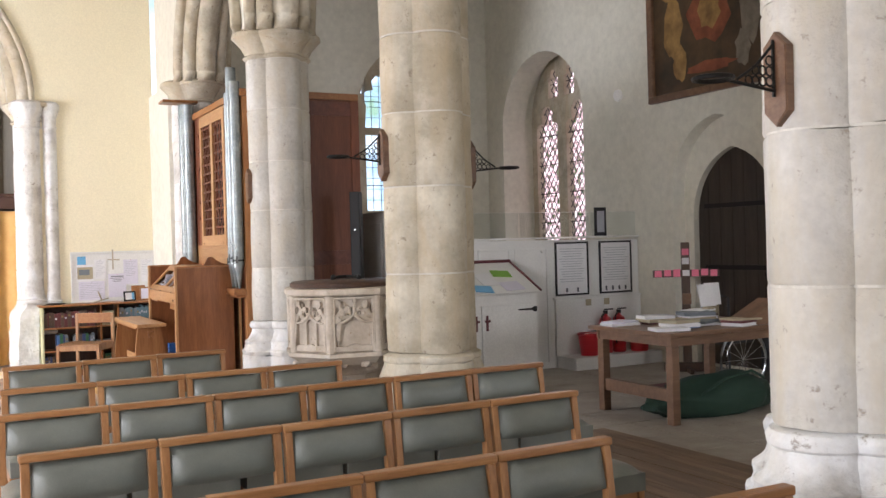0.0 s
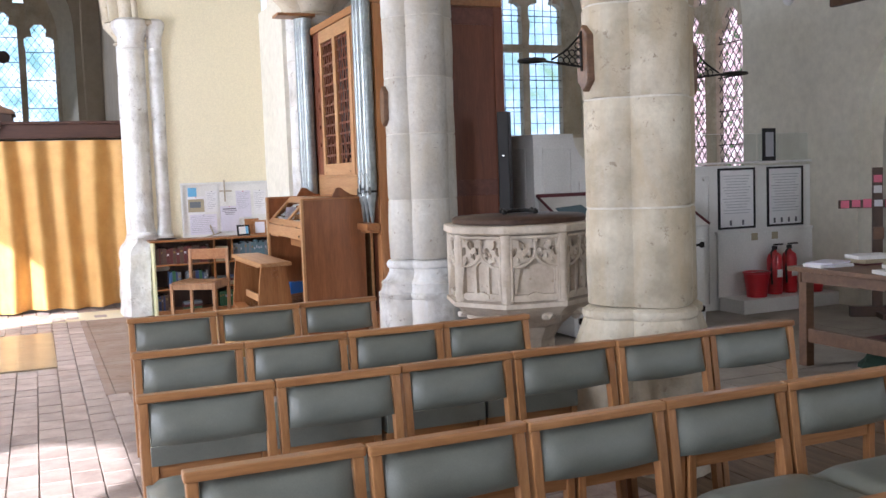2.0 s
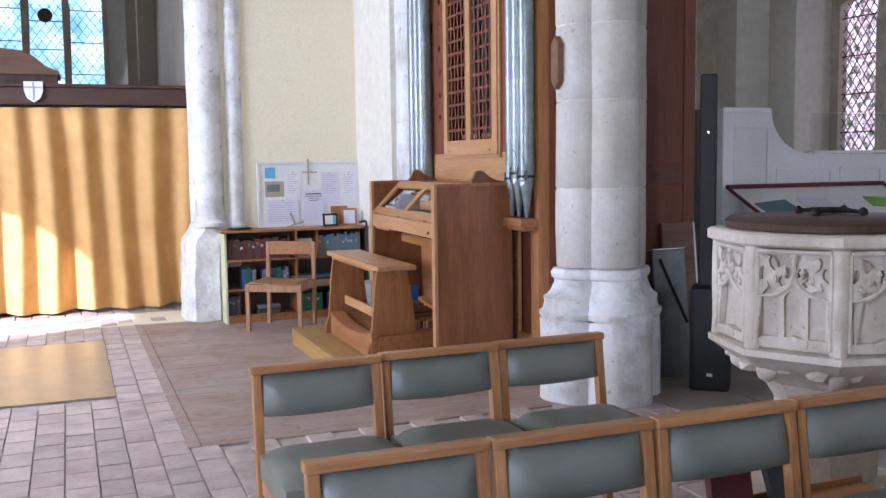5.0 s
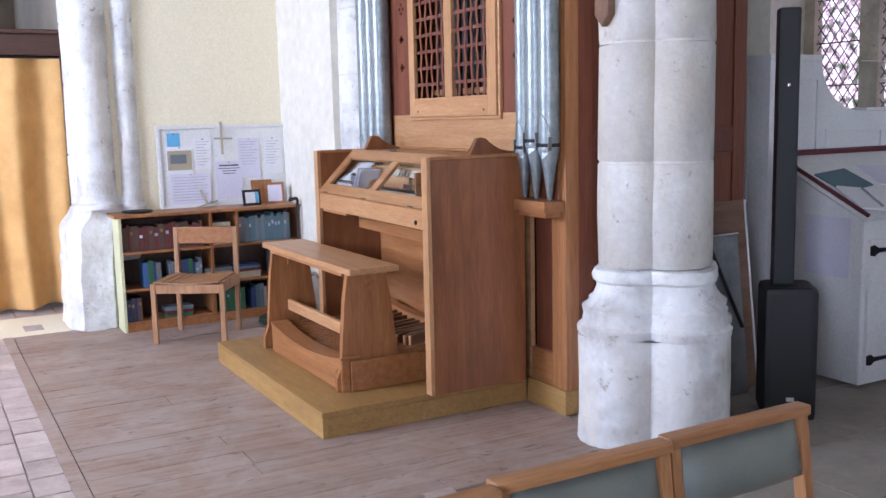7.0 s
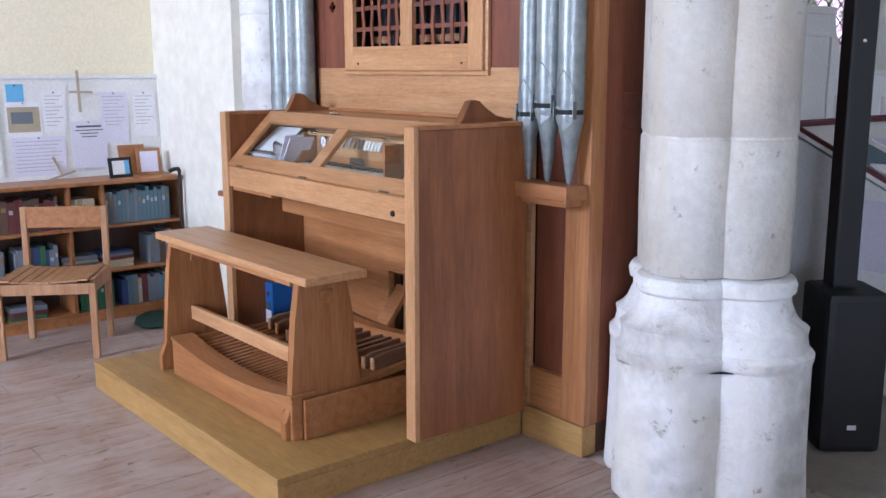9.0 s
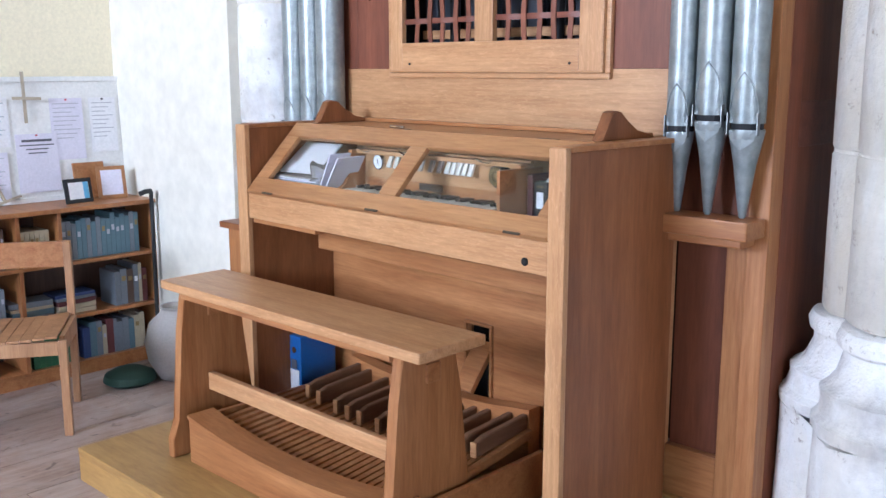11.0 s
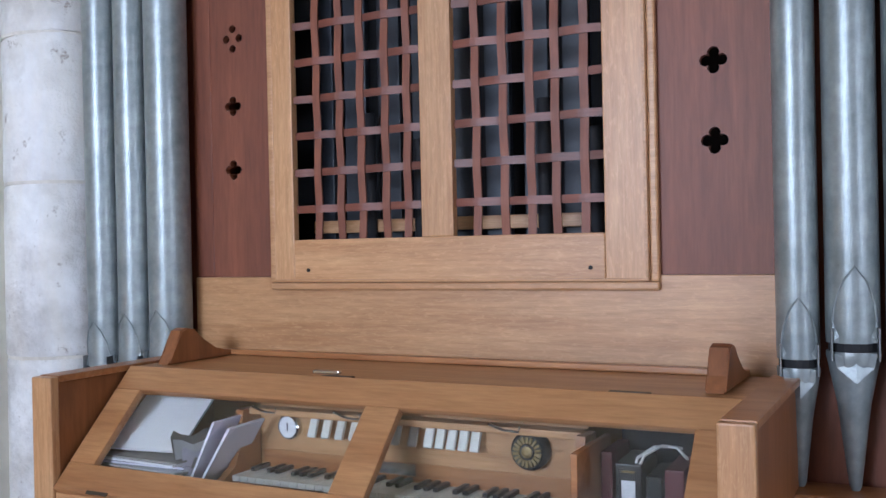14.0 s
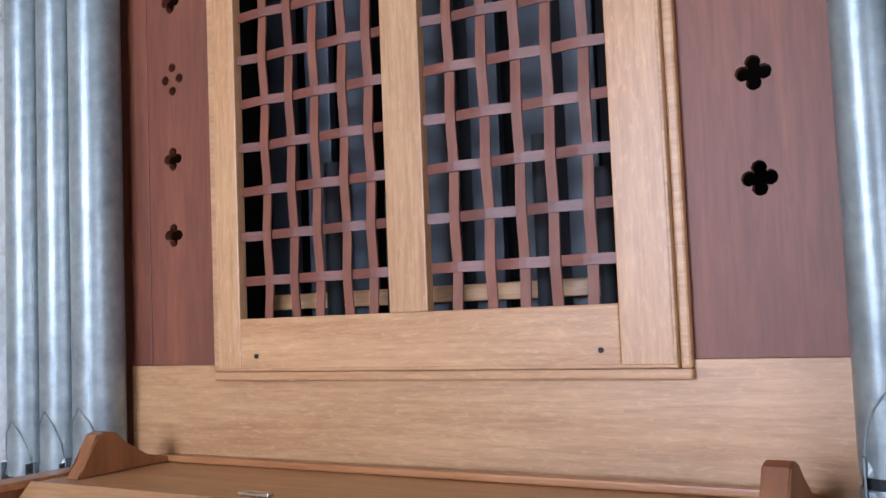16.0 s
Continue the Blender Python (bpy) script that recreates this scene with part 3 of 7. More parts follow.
w = thing("window_1", "three-light leaded tower window with cusped heads", "window", "", "structure")
lights = [cusped(-0.11 + d * 0.54, 0.225, 2.35, 3.78 + (0.18 if d == 0 else 0)) for d in (-1, 0, 1)]
heads = [[(-0.47, 4.48), (-0.29, 4.48), (-0.38, 4.78)], [(0.07, 4.48), (0.25, 4.48), (0.16, 4.78)]]
part("tracery", plate(arch(-0.11, 0.83, 2.34, 3.9, 1.31), lights + heads, "y", TOWER_W + 0.40, TOWER_W + 0.52), M_stone, w)
leaded(w, "y", TOWER_W + 0.46, lights, 0.12)
ro = part("roundel", lathe(bmesh.new(), [(0.085, -0.012), (0.10, -0.012), (0.10, 0.012), (0.085, 0.012)], 0, 0, 20, Matrix.Translation((-0.11, TOWER_W + 0.44, 3.62)) @ pose(0, 0, 0, 90)), M_darkwood, w, "small dark painted glass roundel")
part("roundel_centre", lathe(bmesh.new(), [(0.05, -0.01), (0.05, 0.01)], 0, 0, 8, Matrix.Translation((-0.11, TOWER_W + 0.44, 3.62)) @ pose(0, 0, 0, 90)), M_lime, ro)

w = thing("window_2", "two-light leaded window with a stone transom", "window", "", "structure")
WX = 6.55
low = [[(WX + s * 0.31 - 0.26, 2.0), (WX + s * 0.31 + 0.26, 2.0), (WX + s * 0.31 + 0.26, 3.14), (WX + s * 0.31 - 0.26, 3.14)] for s in (-1, 1)]
top = [cusped(WX + s * 0.31, 0.26, 3.24, 3.60) for s in (-1, 1)]
part("tracery", plate(arch(WX, 0.88, 1.92, 3.35, 1.17), low + top + [[(WX - 0.09, 4.12), (WX + 0.09, 4.12), (WX, 4.38)], [(WX - 0.64, 3.74), (WX - 0.57, 3.74), (WX - 0.55, 4.0)], [(WX + 0.57, 3.74), (WX + 0.64, 3.74), (WX + 0.55, 4.0)]], "y", AISLE_W + 0.36, AISLE_W + 0.48), M_stone, w)
leaded(w, "y", AISLE_W + 0.42, low + top, 0.125, False)

w = thing("window_3", "two-light leaded aisle window before blossom", "window", "", "structure")
WY, GX = 11.86, NORTH + 0.62
lt = [cusped(WY + s * 0.38, 0.28, 1.32, 3.02) for s in (-1, 1)]
up = [cusped(WY + s * 0.20, 0.13, 3.60, 3.80) for s in (-1, 1)]
part("tracery", plate(arch(WY, 0.80, 1.26, 3.28, 1.0), lt + up, "x", GX - 0.06, GX + 0.06), M_stone, w)
leaded(w, "x", GX, lt + up, 0.115)
ra, rb = arch(11.60, 1.0, 1.25, 3.15, 1.0), arch(WY, 0.79, 1.30, 3.28, 0.98)
bm = bmesh.new()
va, vb = ([bm.verts.new((x, u, v)) for u, v in o] for x, o in ((NORTH + 0.01, ra), (GX - 0.05, rb)))
for k in range(len(va)):
    n = (k + 1) % len(va)
    bm.faces.new((va[k], va[n], vb[n], vb[k]))
part("window_reveal", bm, M_white_wall, w)

# ---- north door ----
d = thing("door_1", "blackened oak plank door in a pointed stone arch", "door", "", "structure")
DX = NORTH + 0.20
part("door_surround", plate(arch(8.21, 0.71, 0.0, 2.03, 0.805), [arch(8.15, 0.615, 0.02, 1.71, 0.76)], "x", DX - 0.02, DX + 0.2), M_white_wall, d)
for i in range(7):
    y0 = 7.51 + i * 0.182
    part("plank", B(DX + 0.06, DX + 0.10, y0 + 0.003, y0 + 0.179, 0.0, 2.53, bev=0.006), M_doorwood, d)
for z in (0.35, 1.1, 1.8):
    part("strap_hinge", B(DX + 0.045, DX + 0.058, 7.6, 8.66, z, z + 0.05), M_iron, d)
part("latch_ring", tube(bmesh.new(), [(DX + 0.03, 7.70 + 0.05 * math.cos(a * math.tau / 12), 1.05 + 0.05 * math.sin(a * math.tau / 12)) for a in range(12)], 0.008, 6, True), M_iron, d)


# ---- screen rail and curtain in the tower arch ----
c = thing("tower_curtain", "pleated gold curtain hung across the tower arch", "curtain")
rnd = random.Random(4)
cols = [(x / 100, 14.02 + 0.072 * math.sin(x / 100 * math.tau / 0.335 + 0.6 * math.sin(x / 61)) + 0.02 * math.sin(x / 9.0 + 1)) for x in range(-232, 133, 2)]
bm = bmesh.new()
rows = []
for off in (0.0, 0.006):
    for k, z in enumerate((0.035, 0.3, 0.8, 1.3, 1.75, 1.97, 2.06)):
        s = (1.2, 1.1, 1.0, 0.95, 0.9, 0.7, 0.55)[k]
        rows.append([bm.verts.new((x + 0.02 * math.sin(z * 2 + x * 3), 14.02 + (y - 14.02) * s + off, z + (0.012 * math.sin(x * 7) if k == 0 else 0))) for x, y in cols])
for o in (0, 7):
    for k in range(6):
        for i in range(len(cols) - 1):
            bm.faces.new((rows[o + k][i], rows[o + k][i + 1], rows[o + k + 1][i + 1], rows[o + k + 1][i]))
part("fabric", bm, M_curtain, c, "", True)
bm = bmesh.new()
tube(bm, [(-2.3, 14.0, 2.075), (1.3, 14.0, 2.075)], 0.012, 8)
part("curtain_pole", bm, M_iron, c)

r = thing("screen_rail", "dark stained oak rail above the curtain", "rail")
part("beam", B(-2.34, 1.34, 13.92, 14.08, 2.085, 2.25, bev=0.012), M_rail, r)
part("coping", B(-2.34, 1.34, 13.90, 14.10, 2.252, 2.285, bev=0.01), M_rail, r)
part("post", B(1.25, 1.34, 13.93, 14.07, 0, 2.083, bev=0.008), M_rail, r)
part("post", B(-2.34, -2.25, 13.93, 14.07, 0, 2.083, bev=0.008), M_rail, r)

s = thing("heraldic_shield", "small white shield with a dark cross on the rail", "shield")
SH = [(-0.085, 0.09), (0.085, 0.09), (0.085, 0.0), (0.06, -0.07), (0.0, -0.11), (-0.06, -0.07), (-0.085, 0.0)]
part("shield_face", P([(-0.19 + u, 2.21 + v) for u, v in SH], "y", 13.875, 13.898), M_paper, s)
part("shield_cross", P([(-0.197, 2.12), (-0.183, 2.12), (-0.183, 2.295), (-0.197, 2.295)], "y", 13.87, 13.874), M_greyink, s)
part("shield_cross", P([(-0.27, 2.235), (-0.11, 2.235), (-0.11, 2.25), (-0.27, 2.25)], "y", 13.868, 13.8695), M_greyink, s)

h = thing("hooded_cupboard", "tall brown cupboard with a rounded hood behind the curtain", "cupboard")
part("cupboard_body", B(-2.2, 0.03, 14.5, 15.2, 0, 2.42, bev=0.01), M_darkwood, h)
part("hood", P([(-2.2, 2.42), (0.06, 2.42), (0.04, 2.46), (-0.08, 2.50), (-0.18, 2.60), (-0.3, 2.66), (-0.5, 2.68), (-2.2, 2.68)], "y", 14.48, 15.22, bev=0.006), M_table, h)

rp = thing("bell_rope", "pale bell rope hanging in the tower", "rope")
part("rope_strand", tube(bmesh.new(), [(0.98 + 0.01 * math.sin(z), 16.4, 0.9 + z * 0.5) for z in range(0, 12)], 0.012, 8), M_rope, rp)


# ---- organ case ----
org = thing("organ_case", "oak and mahogany organ case with a lattice door", "pipe organ")
X0 = 2.935
DOOR = (9.958, 11.018, 1.503, 2.955)


def quatre(cy, cz, r, off):
    pts = []
    for q in range(4):
        b = q * 90
        for i in range(7):
            t = radians(b - 118 + 236 * i / 6)
            pts.append((cy + off * math.cos(radians(b)) + r * math.cos(t), cz + off * math.sin(radians(b)) + r * math.sin(t)))
    return pts


def dot(cy, cz, r):
    return [(cy + r * math.cos(i * math.tau / 8), cz + r * math.sin(i * math.tau / 8)) for i in range(8)]


def four_dots(cy, cz, k=1.0):
    return [dot(cy + du * k, cz + dv * k, 0.0115 * k) for du, dv in ((0.022, 0), (-0.022, 0), (0, 0.028), (0, -0.028))]


holesL = [quatre(11.152, 1.838, 0.0125, 0.0155), quatre(11.15, 2.017, 0.0125, 0.0155), *four_dots(11.147, 2.206), quatre(11.149, 2.392, 0.0125, 0.0155), *four_dots(11.149, 2.58), quatre(11.149, 2.76, 0.0125, 0.0155)]
holesR = [quatre(9.834, 1.835, 0.0135, 0.017), quatre(9.834, 2.013, 0.0135, 0.017), *four_dots(9.834, 2.20, 1.1), quatre(9.834, 2.385, 0.0135, 0.017), *four_dots(9.834, 2.57, 1.1), quatre(9.834, 2.755, 0.0135, 0.017)]
part("upper_panel", plate([(10.995, 1.538), (11.285, 1.538), (11.285, 2.96), (10.995, 2.96)], holesL, "x", X0, X0 + 0.018), M_mahog, org, "mahogany panel pierced with quatrefoils")
part("upper_panel", plate([(9.71, 1.538), (9.98, 1.538), (9.98, 2.96), (9.71, 2.96)], holesR, "x", X0, X0 + 0.018), M_mahog, org, "mahogany panel pierced with quatrefoils")
part("edge_strip", B(X0 - 0.003, X0 + 0.02, 11.225, 11.287, 1.539, 2.96, bev=0.002), M_mahog, org)
part("lower_panel", B(X0 - 0.004, X0 + 0.02, 9.705, 11.29, 0.13, 1.537, bev=0.002), M_lightoak, org, "pale oak panel below the door")
part("cornice", B(X0 - 0.03, 4.14, 9.38, 11.5, 2.962, 3.03, bev=0.006), M_oak, org)
part("corner_post", B(X0 - 0.012, X0 + 0.08, 9.385, 9.452, 0.13, 2.96, bev=0.004), M_oak_v, org)
part("corner_post", B(X0 - 0.004, X0 + 0.05, 11.44, 11.5, 0.0, 2.96, bev=0.004), M_oak_v, org)
part("niche_back", B(X0 + 0.03, X0 + 0.05, 9.45, 9.705, 0.13, 2.96), M_mahog, org, "red-brown panel behind the pipes")
part("niche_back", B(X0 + 0.03, X0 + 0.05, 11.29, 11.44, 0.13, 2.96), M_mahog, org, "red-brown panel behind the pipes")
part("niche_stile", B(X0 - 0.002, X0 + 0.028, 9.452, 9.52, 0.13, 1.02, bev=0.003), M_oak_v, org)
part("niche_rail", B(X0 - 0.002, X0 + 0.028, 9.52, 9.705, 0.13, 0.30, bev=0.003), M_oak, org)
part("kick_board", B(X0 - 0.02, X0 + 0.06, 9.385, 9.728, 0.0, 0.128, bev=0.004), M_platform, org, "ochre kick board")
part("case_side", B(2.955, 4.14, 9.395, 9.42, 0.13, 2.96), M_mahog, org, "dark brown side panel")
part("side_stile", B(3.0, 3.09, 9.383, 9.394, 0.13, 2.96, bev=0.003), M_mahog, org)
part("side_stile", B(4.05, 4.14, 9.383, 9.394, 0.13, 2.96, bev=0.003), M_mahog, org)
for z in (0.13, 1.30, 2.80):
    part("side_rail", B(3.09, 4.05, 9.385, 9.394, z, z + 0.14, bev=0.003), M_mahog_y, org)
part("side_plinth", B(3.0, 4.0, 9.39, 9.42, 0.0, 0.128), M_darkwood, org)
part("case_back", B(3.98, 4.0, 9.42, 11.5, 0.0, 2.96), M_darkwood, org)
part("case_end", B(3.0, 4.0, 11.48, 11.5, 0.0, 2.96), M_mahog, org)
# near-black sheet in place of the shade deep in the case
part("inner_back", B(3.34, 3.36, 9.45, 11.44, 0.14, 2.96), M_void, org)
for i in range(9):
    y = 10.06 + i * 0.108
    part("swell_shutter", B(3.10, 3.125, y, y + 0.07, 1.60, 2.93, bev=0.004), M_shutter, org)
part("shutter_rail", B(3.06, 3.09, 10.03, 10.97, 1.655, 1.69, bev=0.003), M_lightoak, org)
# inner pipes coloured nearly black, as if in shade
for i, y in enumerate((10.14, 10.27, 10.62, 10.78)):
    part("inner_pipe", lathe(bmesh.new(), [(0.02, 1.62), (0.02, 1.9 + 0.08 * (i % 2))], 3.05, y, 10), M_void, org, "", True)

door = part("lattice_door", B(X0 - 0.028, X0 - 0.002, DOOR[0] + 0.02, 10.08, 1.523, 2.93, bev=0.003), M_lightoak_v, org, "pale oak door filled with woven laths")
for nm, dm, mt in (("door_stile", (10.935, DOOR[1] - 0.02, 1.523, 2.93), M_lightoak_v), ("door_mullion", (10.463, 10.551, 1.637, 2.83), M_lightoak_v), ("door_rail", (10.08, 10.935, 1.523, 1.637), M_lightoak), ("door_rail", (10.08, 10.935, 2.83, 2.93), M_lightoak)):
    part(nm, B(X0 - 0.028, X0 - 0.002, *dm, bev=0.003), mt, door)
for dm in ((DOOR[0], DOOR[1], 1.503, 1.5225), (DOOR[0], DOOR[1], 2.931, 2.955), (DOOR[0], DOOR[0] + 0.0195, 1.5225, 2.931), (DOOR[1] - 0.0195, DOOR[1], 1.5225, 2.931)):
    part("door_bead", B(X0 - 0.022, X0 - 0.001, *dm, bev=0.005), M_lightoak, door)
for dm in ((DOOR[0] + 0.021, DOOR[1] - 0.021, 1.524, 1.531), (DOOR[0] + 0.021, DOOR[0] + 0.028, 1.531, 2.93)):
    part("door_fillet", B(X0 - 0.033, X0 - 0.028, *dm, bev=0.002), M_lightoak, door)
for y in (10.115, 10.89):
    part("door_screw", lathe(bmesh.new(), [(0.005, 0), (0.005, 0.003)], 0, 0, 10, Matrix.Translation((X0 - 0.029, y, 1.556)) @ pose(0, 0, 0, 0, -90)), M_iron, door)
HZ = [1.719 + 0.0985 * i for i in range(12)]
rnd = random.Random(7)
for ys0, y0, y1 in (((10.866, 10.797, 10.728, 10.660, 10.594), 10.551, 10.935), ((10.400, 10.330, 10.262, 10.194, 10.131), 10.08, 10.463)):
    for i, y in enumerate(ys0):
        y += rnd.uniform(-0.004, 0.004)
        bm = bmesh.new()
        prev = None
        for k in range(49):
            z = 1.635 + 1.20 * k / 48
            ph = math.cos((z - 1.719) / 0.0985 * math.pi + i * math.pi)
            x = X0 - 0.012 + 0.0032 * ph
            yy = y + 0.001 * math.sin(z * 6 + i)
            cur = [bm.verts.new(c) for c in ((x - 0.002, yy - 0.0105, z), (x - 0.002, yy + 0.0105, z), (x + 0.002, yy + 0.0105, z), (x + 0.002, yy - 0.0105, z))]
            if prev:
                for j in range(4):
                    bm.faces.new((prev[j], prev[(j + 1) % 4], cur[(j + 1) % 4], cur[j]))
            prev = cur
        part("upright_lath", bm, M_mahog, door)
    for j, z in enumerate(HZ):
        if z > 2.82:
            continue
        t = rnd.uniform(-0.003, 0.003)
        bm = bmesh.new()
        prev = None
        for k in range(25):
            y = y0 + (y1 - y0) * k / 24
            ph = math.cos((y - ys0[-1]) / 0.0685 * math.pi + (j + 1) * math.pi)
            x = X0 - 0.012 + 0.0032 * ph
            zz = z + t * (k / 24 - 0.5)
            cur = [bm.verts.new(c) for c in ((x - 0.002, y, zz - 0.010), (x - 0.002, y, zz + 0.010), (x + 0.002, y, zz + 0.010), (x + 0.002, y, zz - 0.010))]
            if prev:
                for q in range(4):
                    bm.faces.new((prev[q], prev[(q + 1) % 4], cur[(q + 1) % 4], cur[q]))
            prev = cur
        part("cross_lath", bm, M_mahog_y, door)
for y0, y1, n in ((9.395, 9.725, "pipe_shelf"), (11.30, 11.64, "pipe_shelf")):
    part(n, B(2.80, X0 - 0.013, y0, y1, 1.04, 1.098, bev=0.006), M_oak, org)
    part("shelf_moulding", B(2.83, X0 - 0.013, y0 + 0.03, y1 - 0.01, 1.012, 1.039, bev=0.006), M_oak, org)
part("top_ledge", B(2.62, 3.02, 11.46, 11.70, 3.185, 3.215, bev=0.004), M_oak, org)
part("stay", B(X0, X0 + 0.03, 11.30, 11.43, 2.55, 2.62, bev=0.003), M_iron, org)

def organ_pipe(x, y, r, toe, mouth, leaf, ztop, face):
    p = thing("organ_pipe", "dull silver zinc organ pipe with a pointed mouth", "organ pipe", "front organ pipes")
    p.location = (x, y, toe)
    inv = Matrix.Translation((-x, -y, -toe))

    def add(n, bm, mat, smooth=False, label=""):
        bmesh.ops.transform(bm, matrix=inv, verts=bm.verts)
        return part(n, bm, mat, p, label, smooth)

    add("pipe_body", lathe(bmesh.new(), [(r * 0.985, mouth + 0.004), (r, mouth + 0.02), (r, ztop - 0.06), (r * 1.01, ztop - 0.05), (r, ztop - 0.04), (r, ztop), (r * 0.9, ztop)], x, y, 28), M_zinc, True)
    add("pipe_foot", lathe(bmesh.new(), [(0.008, toe), (0.012, toe + 0.01), (r * 0.62, mouth - 0.12), (r * 0.95, mouth - 0.035), (r, mouth - 0.022), (r * 0.985, mouth - 0.014)], x, y, 28), M_zinc, True)
    # blackened so that the mouth slot reads as shaded
    add("pipe_languid", lathe(bmesh.new(), [(r * 0.9, mouth - 0.016), (r * 0.9, mouth + 0.006)], x, y, 20), M_void)
    m = Matrix.Translation((x, y, 0)) @ pose(0, 0, 0, 0, 0, face)
    h = leaf - mouth
    out = [(-r * 0.78, mouth + 0.006), (r * 0.78, mouth + 0.006), (r * 0.80, mouth + h * 0.30), (r * 0.70, mouth + h * 0.55), (r * 0.45, mouth + h * 0.80), (0.0, leaf), (-r * 0.45, mouth + h * 0.80), (-r * 0.70, mouth + h * 0.55), (-r * 0.80, mouth + h * 0.30)]
    bm = bmesh.new()
    c = bm.verts.new((-r * 0.86, 0, mouth + h * 0.35))
    vs = [bm.verts.new((-math.sqrt(max(0.0, (r * 1.012) ** 2 - u * u)) if v > mouth + 0.02 else -r * 0.80, u, v)) for u, v in out]
    for i in range(len(vs)):
        bm.faces.new((vs[i], vs[(i + 1) % len(vs)], c))
    bmesh.ops.transform(bm, matrix=m, verts=bm.verts)
    add("upper_lip", bm, M_zinc, False)
    edge = [m @ Vector((-math.sqrt(max(0.0, (r * 1.012) ** 2 - u * u)) - 0.001, u, v)) for u, v in out[2:]]
    add("lip_edge", tube(bmesh.new(), edge, 0.0022, 6), M_zinc, True)
    bm = bmesh.new()
    lo = [(-r * 0.78, mouth - 0.016), (r * 0.78, mouth - 0.016), (r * 0.66, mouth - 0.045), (0, mouth - 0.075), (-r * 0.66, mouth - 0.045)]
    c = bm.verts.new((-r * 0.95, 0, mouth - 0.035))
    vs = [bm.verts.new((-math.sqrt(max(0.0, (r * 1.0) ** 2 - u * u)) if v < mouth - 0.02 else -r * 0.82, u, v)) for u, v in lo]
    for i in range(len(vs)):
        bm.faces.new((vs[i], vs[(i + 1) % len(vs)], c))
    bmesh.ops.transform(bm, matrix=m, verts=bm.verts)
    add("lower_lip", bm, M_zinc)
    for s in (-1, 1):
        bm = B(-r * 0.95, -r * 0.50, s * r * 0.84 - 0.0015, s * r * 0.84 + 0.0015, mouth - 0.03, mouth + 0.035)
        bmesh.ops.transform(bm, matrix=m, verts=bm.verts)
        add("pipe_ear", bm, M_zinc_old)


for y, r, mo, le, zt in ((9.663, 0.043, 1.362, 1.493, 3.02), (9.558, 0.052, 1.398, 1.557, 3.25), (9.445, 0.052, 1.377, 1.527, 3.10)):
    organ_pipe(2.868, y, r, 1.10, mo, le, zt, 8)
for y, r, mo, le, zt in ((11.33, 0.060, 1.30, 1.45, 3.14), (11.455, 0.052, 1.285, 1.44, 3.16), (11.572, 0.053, 1.28, 1.415, 3.17)):
    organ_pipe(2.868, y, r, 1.10, mo, le, zt, 0)
for x, y, r, z in ((3.42, 9.62, 0.06, 3.42), (3.56, 9.62, 0.055, 3.55), (3.30, 9.8, 0.06, 3.3), (3.64, 9.7, 0.075, 3.47)):
    p = thing("organ_pipe", "dark metal bass pipe standing on the case", "organ pipe", "pipes above the case")
    part("pipe_body", lathe(bmesh.new(), [(r, 3.031), (r, z - 0.01), (r * 0.9, z)], x, y, 18), M_zinc_old, p, "", True)


# ---- organ platform and console ----
pf = thing("organ_platform", "low ochre painted wooden platform under the organ", "platform")
part("deck", B(1.735, X0 - 0.022, 9.73, 11.5, 0.10, 0.13, bev=0.004), M_platform, pf)
part("front_edge", B(1.737, 1.765, 9.732, 11.498, 0.0, 0.099), M_platform, pf)
part("side_edge", B(1.766, X0 - 0.022, 9.732, 9.76, 0.0, 0.099), M_platform, pf)
part("side_edge", B(1.766, X0 - 0.022, 11.47, 11.498, 0.0, 0.099), M_platform, pf)

con = thing("organ_console", "golden oak organ console with a glazed sloping lid", "organ console")
CX, CZ, CB = 2.317, 1.325, 2.87
# the console stands slightly askew to the case
con.matrix_basis = Matrix.Translation((CB, 9.72, 0)) @ pose(0, 0, 0, 0, 0, -2.2) @ Matrix.Translation((-CB, -9.72, 0))
for y0, y1, nm in ((9.666, 9.706, "end_panel"), (11.235, 11.275, "end_panel")):
    part(nm, B(CX + 0.012, CB, y0, y1, 0.131, CZ - 0.012, bev=0.003), M_side, con, "reddish brown veneered end")
for y0, y1 in ((9.656, 9.716), (11.225, 11.290)):
    part("front_post", B(CX - 0.012, CX + 0.0115, y0, y1, 0.131, CZ + 0.002, bev=0.004), M_lightoak_v, con)
for y0, y1 in ((9.656, 9.715), (11.226, 11.290)):
    part("end_capping", B(CX + 0.012, CB, y0, y1, CZ - 0.0115, CZ + 0.004, bev=0.003), M_oak, con)
part("top_board", B(2.558, CB, 9.717, 11.223, CZ - 0.022, CZ - 0.002, bev=0.003), M_lid, con)
part("top_bead", B(CB - 0.03, CB, 9.76, 11.18, CZ - 0.001, CZ + 0.014, bev=0.004), M_oak, con)
for y in (9.778, 11.164):
    part("bracket", P([(2.60, CZ), (2.88, CZ), (2.85, CZ + 0.010), (2.78, CZ + 0.022), (2.73, CZ + 0.055), (2.70, CZ + 0.082), (2.67, CZ + 0.088), (2.65, CZ + 0.082), (2.625, CZ + 0.03)], "y", y - 0.02, y + 0.02, bev=0.003), M_side, con, "shaped brown bracket")
part("front_rail", B(CX - 0.006, CX + 0.03, 9.718, 11.223, 0.965, 1.062, bev=0.004), M_lightoak, con)
part("rail_lip", B(CX + 0.012, CX + 0.2, 10.82, 11.223, 0.945, 0.962, bev=0.004), M_oak, con)
